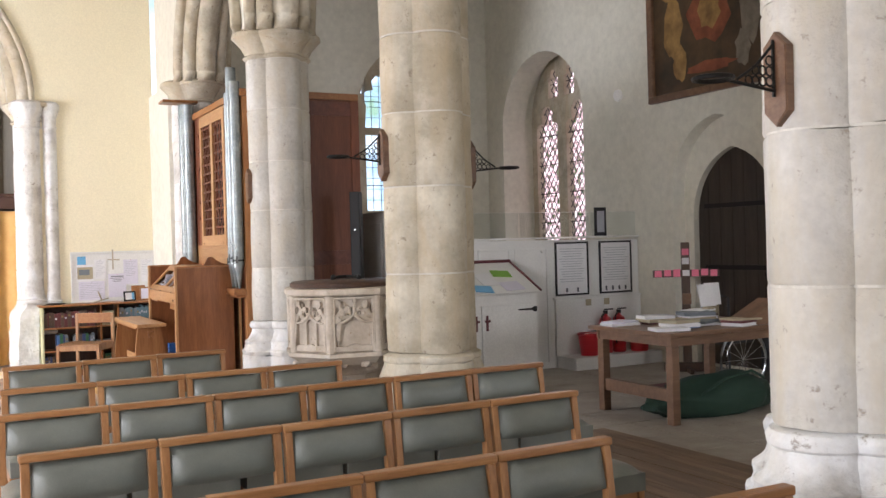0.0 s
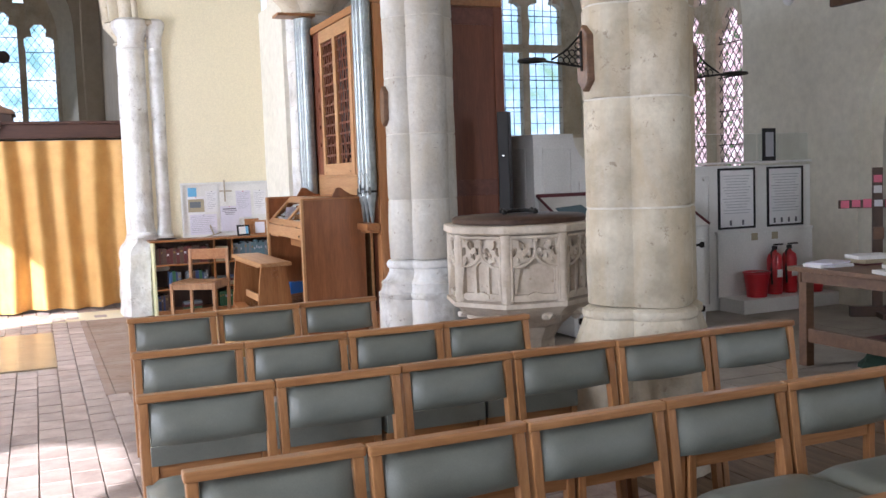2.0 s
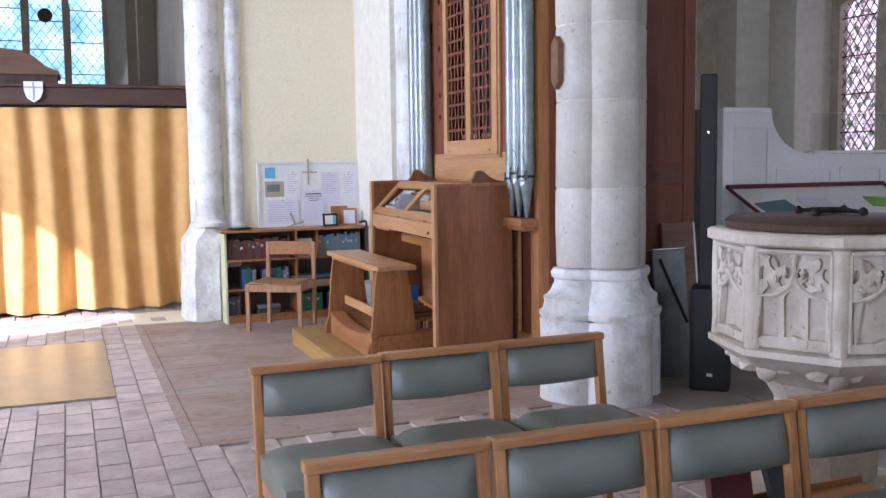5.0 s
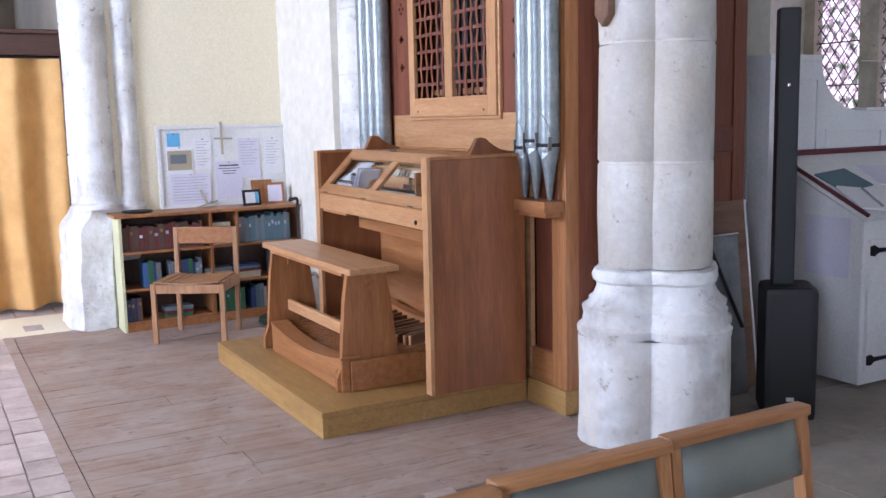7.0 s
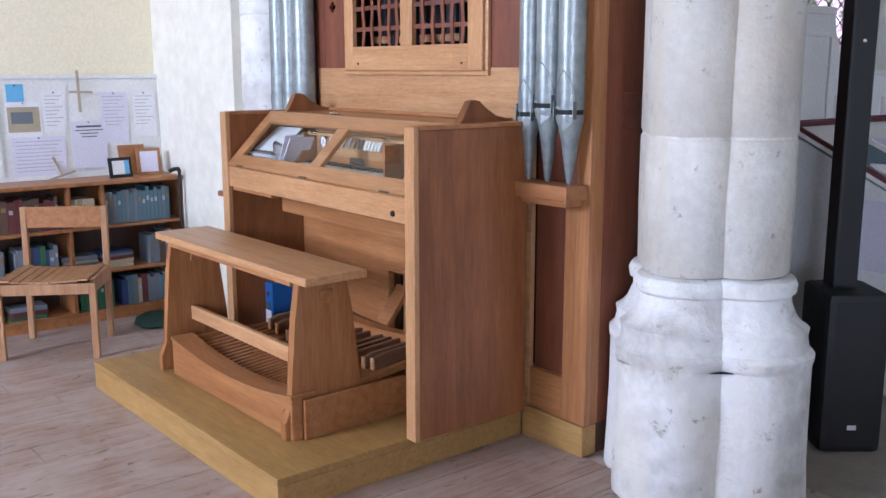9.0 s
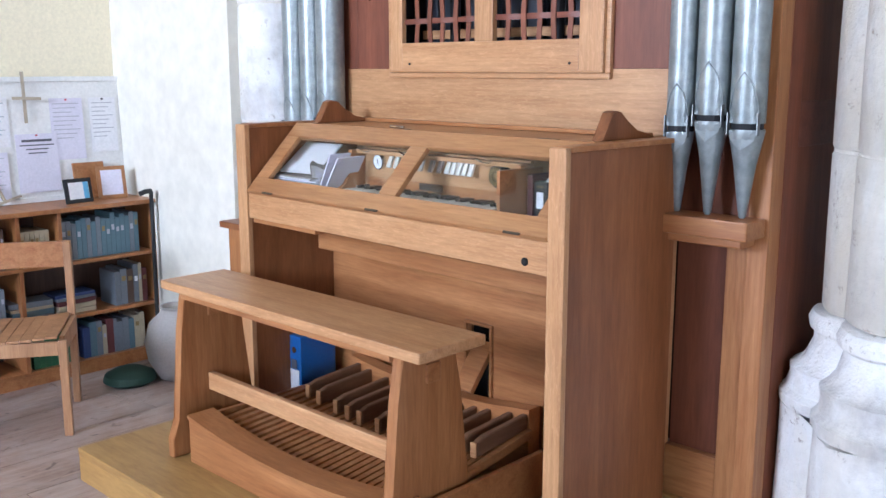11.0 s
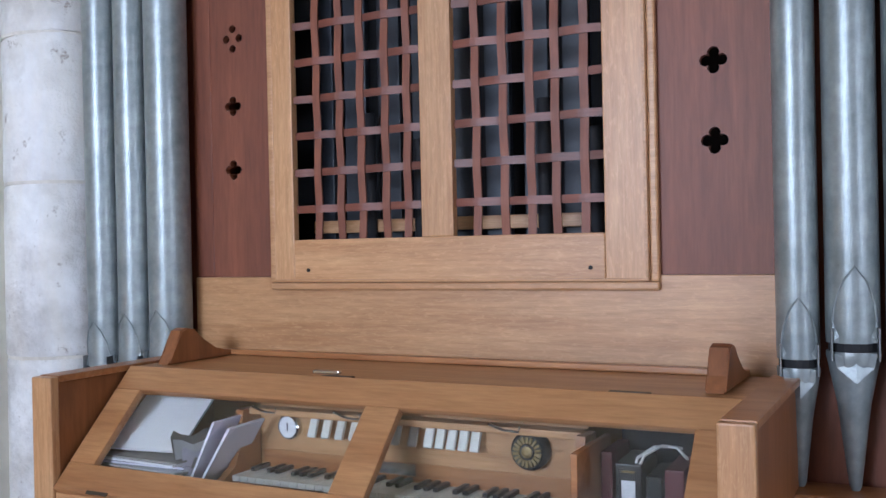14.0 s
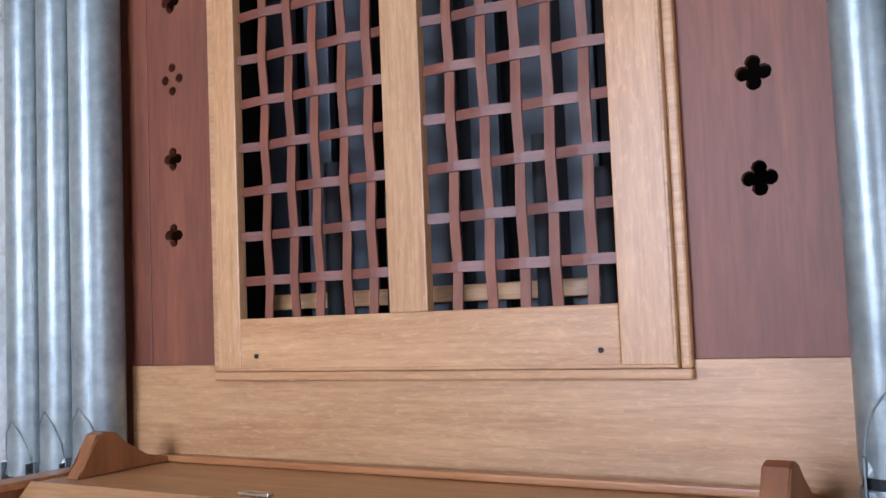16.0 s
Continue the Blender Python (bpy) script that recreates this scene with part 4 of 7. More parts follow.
part("under_rail", B(2.49, 2.52, 9.708, 11.02, 0.848, 0.915, bev=0.004), M_oak, con)
KH = [(10.312, 0.335), (10.428, 0.335), (10.428, 0.62), (10.312, 0.62)]
part("knee_panel", plate([(9.708, 0.131), (11.232, 0.131), (11.232, 0.984), (9.708, 0.984)], [KH], "x", 2.725, 2.743), M_oak, con)
for dm in ((10.30, 10.44, 0.62, 0.632), (10.30, 10.44, 0.323, 0.335), (10.30, 10.312, 0.335, 0.62), (10.428, 10.44, 0.335, 0.62)):
    part("opening_frame", B(2.713, 2.724, *dm, bev=0.002), M_oak, con)
# black sheet that stands for the shade behind the knee opening
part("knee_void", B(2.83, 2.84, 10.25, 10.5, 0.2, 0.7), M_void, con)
part("swell_pedal", B(-0.10, 0.10, -0.045, 0.045, -0.012, 0.012, bev=0.004, m=Matrix.Translation((2.70, 10.37, 0.47)) @ pose(0, 0, 0, 0, -52)), M_oak, con, "tilted wooden swell pedal")
part("keybed", B(CX + 0.031, 2.84, 9.708, 11.232, 0.985, 1.0), M_oak, con)
# sloping lid with two panes
L0, L1 = Vector((CX - 0.006, 0, 1.066)), Vector((2.557, 0, CZ - 0.006))
slope = math.degrees(math.atan2(L1.z - L0.z, L1.x - L0.x))
LL = (L1 - L0).length
lm = Matrix.Translation((L0.x, 0, L0.z)) @ pose(0, 0, 0, 0, -slope)
lid = part("lid", B(0, 0.070, 9.718, 11.223, -0.008, 0.012, bev=0.003, m=lm), M_lid, con, "sloping oak lid with two glass panes")
part("lid_rail", B(LL - 0.071, LL, 9.718, 11.223, -0.008, 0.012, bev=0.003, m=lm), M_lid, lid)
for y0, y1 in ((9.718, 9.793), (10.406, 10.491), (11.143, 11.223)):
    part("lid_stile", B(0.0705, LL - 0.0715, y0, y1, -0.008, 0.012, bev=0.003, m=lm), M_lid, lid)
for y0, y1 in ((9.793, 10.406), (10.491, 11.143)):
    g = part("lid_pane", B(0.067, LL - 0.068, y0 - 0.003, y1 + 0.003, 0.0, 0.003, m=lm), M_glass, lid)
    g.visible_shadow = False
for y in (9.846, 10.47, 11.08):
    part("hinge", B(-0.004, 0.004, y - 0.032, y + 0.032, 0.0125, 0.015, m=lm), M_brass_dark, lid)
for y in (9.93, 10.60):
    part("hinge", B(2.551, 2.566, y - 0.04, y + 0.04, CZ - 0.0015, CZ + 0.002), M_brass_dark, lid)
part("lid_catch", B(2.56, 2.575, 10.60, 10.67, CZ + 0.004, CZ + 0.012, bev=0.002), M_steel, lid)
part("lock", lathe(bmesh.new(), [(0.012, 0), (0.012, 0.004), (0.009, 0.007)], 0, 0, 16, Matrix.Translation((CX - 0.006, 9.80, 0.997)) @ pose(0, 0, 0, 0, -90)), M_iron, con)
part("side_cupboard", B(2.56, 2.76, 11.51, 11.68, 0.0, 0.855, bev=0.003), M_oak_v, org, "narrow oak cupboard beside the console")
part("cupboard_cap", B(2.53, 2.78, 11.36, 11.705, 0.856, 0.885, bev=0.005), M_side, org)
# inside the lid
part("name_board", B(2.592, 2.607, 10.025, 10.845, 1.0, 1.25, bev=0.002), M_lightoak, con)
part("name_shelf", B(2.547, 2.591, 10.025, 10.845, 1.228, 1.243, bev=0.003), M_lightoak, con)
part("key_slip", B(2.5885, 2.5915, 10.06, 10.835, 1.099, 1.140, bev=0.001), M_oak, con)
part("name_card", B(2.585, 2.588, 10.42, 10.54, 1.112, 1.138), M_steel, con, "small engraved metal plate")
for y in (10.01, 10.846):
    part("key_cheek", P([(2.372, 1.0), (2.59, 1.0), (2.59, 1.24), (2.527, 1.24), (2.52, 1.17), (2.497, 1.115), (2.452, 1.09), (2.372, 1.065)], "y", y, y + 0.02), M_oak, con)
part("key_block", B(2.462, 2.562, 10.031, 10.087, 1.001, 1.10, bev=0.004), M_lightoak, con)
kb = part("keyboard", B(2.476, 2.5885, 10.09, 10.845, 1.001, 1.084), M_side, con, "single manual of white and black keys")
NK = 33
kw = 0.755 / NK
key = mesh_of("white_key", B(2.482, 2.587, 0.0008, kw - 0.0008, 1.085, 1.098, bev=0.0012), M_ivory)
blk = mesh_of("black_key", B(2.528, 2.587, -0.0058, 0.0058, 1.099, 1.109, bev=0.0015), M_ebony)
for i in range(NK):
    o = new("white_key", key)
    o.location.y, o.parent = 10.09 + i * kw, kb
    if i % 7 not in (0, 3):
        o = new("black_key", blk)
        o.location.y, o.parent = 10.09 + i * kw, kb
for y0, n, mt in ((10.264, 5, M_ivory), (10.413, 2, M_clay), (10.508, 1, M_clay), (10.564, 4, M_ivory)):
    for i in range(n):
        y = y0 + i * (0.0275 if n == 5 else 0.037 if n == 4 else 0.043)
        part("stop_tab", B(-0.005, 0.005, -0.0105, 0.0105, -0.024, 0.022, bev=0.004, m=Matrix.Translation((2.567, y, 1.205)) @ pose(0, 0, 0, 0, 24)), mt, con)
dial = part("voltmeter", lathe(bmesh.new(), [(0.030, 0), (0.030, 0.014), (0.026, 0.018), (0.024, 0.014)], 0, 0, 24, Matrix.Translation((2.591, 10.755, 1.198)) @ pose(0, 0, 0, 0, -90)), M_steel, con, "round chrome-rimmed dial")
part("dial_face", lathe(bmesh.new(), [(0.0242, 0.0135), (0.0242, 0.0155)], 0, 0, 24, Matrix.Translation((2.591, 10.755, 1.198)) @ pose(0, 0, 0, 0, -90)), M_paper, dial)
part("dial_needle", B(2.5735, 2.5752, 10.7535, 10.7565, 1.19, 1.208), M_ink, dial)
ros = part("brass_rosette", lathe(bmesh.new(), [(0.040, 0), (0.040, 0.022), (0.034, 0.030)], 0, 0, 24, Matrix.Translation((2.591, 10.145, 1.193)) @ pose(0, 0, 0, 0, -90)), M_black, con, "black knob with a brass rosette face")
part("rosette_boss", lathe(bmesh.new(), [(0.012, 0.031), (0.012, 0.035), (0.006, 0.037)], 0, 0, 16, Matrix.Translation((2.591, 10.145, 1.193)) @ pose(0, 0, 0, 0, -90)), M_brass, ros)
for k in range(18):
    a = k * math.tau / 18
    part("rosette_ray", B(2.5565, 2.5605, -0.0028, 0.0028, 0.017, 0.031, bev=0.0008, m=Matrix.Translation((0, 10.145, 1.193)) @ Matrix.Rotation(a, 4, "X")), M_brass, ros)
for y in (10.19, 10.57, 10.80):
    part("lamp_hook", tube(bmesh.new(), [(2.547, y + 0.035, 1.247), (2.54, y, 1.238), (2.542, y - 0.035, 1.236), (2.544, y - 0.036, 1.248)], 0.0028, 6), M_steel, con)
part("compartment_side", B(2.40, 2.60, 9.982, 9.995, 1.001, 1.235, bev=0.002), M_oak, con)
# compartment back blackened for the shade behind the books
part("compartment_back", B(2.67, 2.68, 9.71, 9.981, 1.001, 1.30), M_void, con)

rnd = random.Random(11)
for i in range(20):
    z = 1.001 + i * 0.0068
    t = thing("sheet_music", "loose sheet music stacked inside the console", "sheet music", "music inside the console")
    m = Matrix.Translation((2.50 + rnd.uniform(-0.006, 0.006), 11.085 + rnd.uniform(-0.012, 0.012), z)) @ pose(0, 0, 0, 0, 0, rnd.uniform(-6, 6))
    part("music_sheets", B(-0.075 + 0.002 * i, 0.10, -0.13, 0.12, 0, rnd.uniform(0.003, 0.006), m=m), (M_paper, M_lilac, M_paper, M_clay)[i % 4], t)
t = thing("sheet_music", "white music book lying on the stacked sheets", "sheet music", "music inside the console")
part("music_sheets", B(-0.09, 0.09, -0.10, 0.10, 0, 0.006, m=Matrix.Translation((2.575, 11.105, 1.192)) @ pose(0, 0, 0, 0, -35, 5)), M_paper, t)
t = thing("sheet_music", "curled music pages beside the stacked sheets", "sheet music", "music inside the console")
for k in range(4):
    bm = bmesh.new()
    strip = [(bm.verts.new((2.47 + 0.13 * u / 6, 10.965 - 0.012 * k + 0.015 * math.sin(u * 0.9 + k), 1.06 + 0.02 * k)), bm.verts.new((2.48 + 0.13 * u / 6, 10.985 - 0.016 * k + 0.022 * math.sin(u * 0.8 + k + 0.6), 1.185 - 0.014 * k + 0.01 * math.sin(u * 1.7 + k)))) for u in range(7)]
    for a, b in zip(strip, strip[1:]):
        bm.faces.new((a[0], b[0], b[1], a[1]))
    bmesh.ops.solidify(bm, geom=bm.faces[:], thickness=0.0012)
    part("music_page", bm, (M_clay, M_paper, M_lilac, M_clay)[k], t, "", True)
for y, a in ((10.955, 27), (10.930, 33)):
    t = thing("sheet_music", "folded white sheets standing beside the keys", "sheet music", "music inside the console")
    part("music_sheets", B(2.47, 2.60, -0.003, 0.003, 0.0, 0.20, m=Matrix.Translation((0, y, 1.05)) @ pose(0, 0, 0, a)), M_lilac, t)
for y, w, h, mt in ((9.980, 0.022, 0.215, M_maroon), (9.938, 0.050, 0.195, M_ebony), (9.890, 0.030, 0.175, M_black), (9.852, 0.036, 0.190, M_maroon)):
    t = thing("hymn_book", "dark cloth hymn book standing in the console", "book", "books inside the console")
    part("book_cover", B(2.53, 2.66, y - w / 2, y + w / 2, 1.001, 1.001 + h, bev=0.003), mt, t)
    if w == 0.050:
        part("title_label", B(2.5275, 2.5298, y - 0.013, y + 0.013, 1.115, 1.165), M_paper, t)
        part("title_line", B(2.5275, 2.5298, y - 0.012, y + 0.012, 1.180, 1.184), M_brass, t)
        part("title_line", B(2.5275, 2.5298, y - 0.012, y + 0.012, 1.088, 1.092), M_brass, t)
t = thing("cable", "thin pale cable coiled over the books in the console", "cable")
part("cable_loop", tube(bmesh.new(), [(2.54, 9.93, 1.18), (2.55, 9.925, 1.205), (2.58, 9.90, 1.222), (2.59, 9.86, 1.222), (2.57, 9.835, 1.205)], 0.003, 6), M_whitepaint, t, "", True)
part("cable_loop", tube(bmesh.new(), [(2.535, 9.922, 1.185), (2.55, 9.912, 1.21), (2.58, 9.885, 1.225), (2.60, 9.85, 1.218)], 0.003, 6), M_whitepaint, t, "", True)

# pedal board
pb = thing("organ_pedalboard", "concave oak pedal board with short dark sharps", "pedal board")
N = 30
PY0, PY1 = 9.99, 11.07


def sag(y):
    u = (y - (PY0 + PY1) / 2) / ((PY1 - PY0) / 2)
    return 0.050 * u * u


pts = [(PY0, 0.131), (PY1, 0.131)] + [(PY1 - (PY1 - PY0) * i / 16, 0.245 + sag(PY1 - (PY1 - PY0) * i / 16)) for i in range(17)]
part("front_board", P(pts, "x", 1.955, 2.0, bev=0.003), M_oak, pb)
part("front_cap", P([(PY1 - (PY1 - PY0) * i / 16, 0.246 + sag(PY1 - (PY1 - PY0) * i / 16)) for i in range(17)] + [(PY0 + (PY1 - PY0) * i / 16, 0.262 + sag(PY0 + (PY1 - PY0) * i / 16)) for i in range(17)], "x", 1.950, 2.06), M_oak, pb)
part("back_board", P([(PY0 + 0.08, 0.131), (PY1 - 0.08, 0.131)] + [(PY1 - 0.08 - (PY1 - PY0 - 0.16) * i / 12, 0.36 + sag(PY1 - 0.08 - (PY1 - PY0 - 0.16) * i / 12)) for i in range(13)], "x", 2.66, 2.72), M_oak, pb)
for y in (PY0 - 0.02, PY1):
    part("pedal_frame_side", B(2.0, 2.72, y, y + 0.02, 0.131, 0.29, bev=0.003), M_oak, pb)
pat = (1, 0, 1, 0, 1, 1, 0, 1, 0, 1, 0, 1)
for i in range(N):
    t = (i + 0.5) / N
    ya, yb = PY0 + 0.01 + (PY1 - PY0 - 0.02) * t, PY0 + 0.06 + (PY1 - PY0 - 0.12) * t
    zt, zr = 0.222 + sag(ya), 0.285 + sag(ya)
    nat = pat[i % 12]
    bm = bmesh.new()
    w = 0.0115
    vs = [bm.verts.new(c) for c in ((2.0, ya - w, zt - 0.03), (2.0, ya + w, zt - 0.03), (2.66, yb + w, zr - 0.03), (2.66, yb - w, zr - 0.03), (2.0, ya - w, zt), (2.0, ya + w, zt), (2.66, yb + w, zr), (2.66, yb - w, zr))]
    for q in ((0, 3, 2, 1), (4, 5, 6, 7), (0, 1, 5, 4), (1, 2, 6, 5), (2, 3, 7, 6), (3, 0, 4, 7)):
        bm.faces.new([vs[k] for k in q])
    pk = part("pedal_key", bm, M_oak, pb)
    if not nat:
        yc = ya + (yb - ya) * 0.75
        part("pedal_sharp", P([(2.40, zt + 0.040), (2.66, zr + 0.001), (2.66, zr + 0.055), (2.44, zr + 0.040), (2.405, zr + 0.028)], "y", yc - 0.012, yc + 0.012, bev=0.003), M_table, pk)
        part("sharp_face", B(2.394, 2.3995, yc - 0.0115, yc + 0.0115, zt + 0.041, zr + 0.028), M_lightoak, pk)

# bench
be = thing("organ_bench", "pale oak organ bench with shaped ends", "bench")
part("bench_top", B(1.985, 2.262, 9.92, 11.27, 0.742, 0.775, bev=0.006), M_lightoak, be)
part("bench_apron", B(1.995, 2.012, 10.05, 11.15, 0.722, 0.741, bev=0.002), M_oak, be)
for y in (10.03, 11.165):
    e = part("bench_end", P([(1.935, 0.131), (2.03, 0.131), (2.045, 0.16), (2.19, 0.16), (2.205, 0.131), (2.315, 0.131), (2.315, 0.20), (2.285, 0.27), (2.25, 0.60), (2.225, 0.741), (2.01, 0.741), (1.99, 0.60), (1.965, 0.27), (1.935, 0.20)], "y", y - 0.02, y + 0.02, bev=0.003), M_oak_v, be)
    part("tenon_wedge", B(2.10, 2.16, y - 0.028, y + 0.028, 0.64, 0.70, bev=0.006), M_oak, e)
part("stretcher", B(2.09, 2.115, 10.052, 11.143, 0.358, 0.425, bev=0.004), M_lightoak, be)

b = thing("lever_arch_binder", "blue lever arch file standing behind the bench", "binder")
part("binder_cover", B(2.55, 2.735, 11.178, 11.258, 0.131, 0.455, bev=0.004), M_blue, b)
part("spine_label", B(2.5465, 2.5492, 11.19, 11.246, 0.15, 0.31), M_paper, b)
part("label_print", B(2.5445, 2.5462, 11.20, 11.235, 0.315, 0.355), M_ink, b)
part("finger_ring", lathe(bmesh.new(), [(0.008, 0), (0.013, 0), (0.013, 0.003), (0.008, 0.003)], 0, 0, 14, Matrix.Translation((2.5495, 11.218, 0.395)) @ pose(0, 0, 0, 0, -90)), M_steel, b)
t = thing("booklet", "thin white booklets standing beside the blue file", "booklet", "booklets by the file")
part("cover", B(2.56, 2.70, 11.262, 11.2695, 0.131, 0.30, bev=0.001), M_lilac, t)


# ---- west wall corner: bookcase, notice board, chair ----
bc = thing("bookcase", "low three-shelf bookcase half full of hymn books", "bookcase")
SX0, SX1, SY0, SY1 = 1.39, 2.80, 12.70, 13.0
part("top_board", B(SX0 - 0.03, SX1 + 0.0, SY0 - 0.02, SY1 + 0.02, 0.845, 0.868, bev=0.004), M_oak, bc)
part("side", B(SX0, SX0 + 0.02, SY0, SY1, 0, 0.844), M_limeedge, bc, "cream edged end board")
part("side", B(SX1 - 0.03, SX1 - 0.01, SY0, SY1, 0, 0.844), M_oak_v, bc)
part("back", B(SX0 + 0.02, SX1 - 0.03, SY1 - 0.01, SY1, 0, 0.844), M_darkwood, bc)
part("divider", B(2.055, 2.075, SY0 + 0.005, SY1 - 0.011, 0.07, 0.844), M_oak_v, bc)
part("divider", B(2.26, 2.278, SY0 + 0.005, SY1 - 0.011, 0.595, 0.844), M_oak_v, bc)
SHELVES = (0.055, 0.30, 0.575)
for z in SHELVES:
    part("shelf", B(SX0 + 0.021, SX1 - 0.031, SY0 + 0.003, SY1 - 0.0105, z, z + 0.018, bev=0.002), M_oak, bc)
part("kick_board", B(SX0 + 0.021, SX1 - 0.031, SY0 + 0.01, SY0 + 0.03, 0, 0.054), M_oak, bc)

BOOKC = [plain("book_cloth_" + n, c, 0.6) for n, c in (("red", (0.12, 0.03, 0.028)), ("navy", (0.03, 0.05, 0.14)), ("green", (0.03, 0.12, 0.05)), ("grey", (0.16, 0.18, 0.2)), ("buff", (0.42, 0.36, 0.24)), ("teal", (0.10, 0.17, 0.20)), ("brown", (0.10, 0.06, 0.04)), ("blue", (0.05, 0.12, 0.28)))]
rnd = random.Random(3)


def book(x, w, z, h, d, mat, lean=0.0):
    t = thing("book", "cloth bound book upright on the bookcase shelf", "book", "books on the bookcase")
    m = Matrix.Translation((x, SY0 + 0.03, z)) @ pose(0, 0, 0, 0, lean)
    part("cover", B(0, w, 0, d, 0, h, bev=0.002, m=m), mat, t)
    q = rnd.random()
    if q < 0.5:
        part("title_band", B(w * 0.2, w * 0.8, -0.0015, -0.0002, h * (0.55 + 0.3 * q), h * (0.68 + 0.3 * q), m=m), M_paper if q < 0.06 else M_greyink if q < 0.3 else M_brass, t)


def book_run(x0, x1, z, hmax, picks, same=False, step=None):
    x = x0
    k = rnd.choice(picks)
    while x < x1 - 0.045:
        w = step or rnd.uniform(0.018, 0.042)
        if not same:
            k = rnd.choice(picks)
        book(x, w - 0.001, z, hmax * rnd.uniform(0.82, 1.0) if not same else hmax, rnd.uniform(0.13, 0.18), BOOKC[k])
        x += w


book_run(1.42, 2.04, 0.594, 0.20, (0, 6, 0, 6), False)
book_run(2.08, 2.25, 0.594, 0.17, (4,), True, 0.024)
book_run(2.285, 2.74, 0.594, 0.22, (5, 3, 5), False, 0.026)
book_run(1.55, 1.72, 0.319, 0.20, (7, 2, 1, 3), False)
book_run(1.74, 2.02, 0.319, 0.19, (1, 2, 6, 3), False)
book_run(2.55, 2.75, 0.319, 0.21, (3, 6, 0, 4), False)
book_run(1.42, 1.55, 0.074, 0.19, (6, 1), False)
book_run(2.10, 2.33, 0.074, 0.17, (2,), True, 0.03)
book_run(2.36, 2.74, 0.074, 0.19, (3, 0, 1, 4, 5), False)
for x, z0, n, k in ((1.80, 0.074, 3, (2, 0, 3)), (2.12, 0.319, 4, (3, 5, 4, 3)), (2.34, 0.319, 5, (4, 4, 0, 3, 1))):
    z = z0
    for i in range(n):
        hh = rnd.uniform(0.014, 0.03)
        t = thing("book", "book lying flat in a pile on the shelf", "book", "books on the bookcase")
        part("cover", B(-0.105, 0.105, -0.07, 0.07, 0, hh - 0.001, bev=0.002, m=Matrix.Translation((x, SY0 + 0.11, z)) @ pose(0, 0, 0, 0, 0, rnd.uniform(-9, 9))), BOOKC[k[i % len(k)]], t)
        z += hh

nb = thing("notice_board", "white framed notice board leaning on the bookcase", "notice board")
NM = Matrix.Translation((0, 12.985, 0.869)) @ pose(0, 0, 0, -3.2)


def nbx(name, x0, x1, z0, z1, y0, y1, mat, parent=nb, label=""):
    return part(name, B(x0, x1, y0, y1, z0 - 0.869, z1 - 0.869, m=NM), mat, parent, label)


nbx("backing", 1.79, 2.805, 0.895, 1.475, 0.0, 0.012, M_whitepaint)
for dm in ((1.765, 2.83, 0.869, 0.8945), (1.765, 2.83, 1.4755, 1.50), (1.765, 1.7895, 0.895, 1.475), (2.8055, 2.83, 0.895, 1.475)):
    nbx("frame_strip", *dm, -0.012, 0.014, M_whitepaint)
for i, (x0, x1, z0, z1, mt) in enumerate(((1.845, 1.945, 1.33, 1.445, M_skyblue), (1.83, 2.035, 1.13, 1.34, M_paper), (2.045, 2.185, 1.155, 1.40, M_paper), (2.395, 2.57, 1.075, 1.39, M_lilac), (2.605, 2.755, 1.105, 1.39, M_paper), (2.205, 2.42, 0.92, 1.215, M_lilac), (1.85, 2.16, 0.885, 1.13, M_lilac))):
    y = -0.002 - 0.0012 * i
    pp = nbx("pinned_sheet", x0, x1, z0, z1, y - 0.001, y, mt)
    if i in (2, 3, 4, 6):
        for k in range(9):
            nbx("text_line", x0 + 0.015, x1 - 0.02 - 0.02 * ((k * 7) % 3), z1 - 0.03 - k * 0.022, z1 - 0.026 - k * 0.022, y - 0.0018, y - 0.0011, M_greyink, pp)
    if i == 1:
        nbx("photograph", x0 + 0.01, x1 - 0.01, z0 + 0.03, z1 - 0.03, y - 0.0018, y - 0.0011, BOOKC[4], pp)
        nbx("photo_tone", x0 + 0.03, x1 - 0.05, z0 + 0.08, z1 - 0.06, y - 0.0024, y - 0.0019, BOOKC[3], pp)
    if i == 5:
        for k, (a, c) in enumerate(((0.03, 0.03), (0.02, 0.02), (0.05, 0.05), (0.06, 0.06))):
            nbx("text_line", x0 + a, x1 - c, z1 - 0.04 - k * 0.02, z1 - (0.028 if k == 0 else 0.034) - k * 0.02, y - 0.0018, y - 0.0011, M_ink, pp)
    nbx("pin", (x0 + x1) / 2 - 0.004, (x0 + x1) / 2 + 0.004, z1 - 0.012, z1 - 0.004, y - 0.008, y - 0.0011, M_red if i % 2 else M_iron, pp)

pc = thing("palm_cross", "dry palm leaf cross fixed to the notice board", "cross")
part("cross_upright", B(2.258, 2.274, -0.022, -0.016, 0.40, 0.655, m=NM), M_rope, pc)
part("cross_arm", B(2.19, 2.335, -0.0275, -0.0225, 0.575, 0.59, m=NM @ pose(0, 0, 0, 0, 1.5)), M_rope, pc)
pc = thing("palm_cross", "dry palm leaf cross lying against the notice board", "cross")
m = Matrix.Translation((2.06, 12.93, 0.872)) @ pose(0, 0, 0, -22, 0, 8)
part("cross_upright", B(-0.14, 0.15, -0.006, 0.006, 0, 0.012, m=m @ pose(0, 0, 0, 0, -14)), M_rope, pc)
part("cross_arm", B(0.05, 0.064, -0.006, 0.006, 0.0, 0.13, m=m @ pose(0, 0, 0, 0, -14)), M_rope, pc)
pl = thing("dish", "small dark flat dish on the bookcase", "dish")
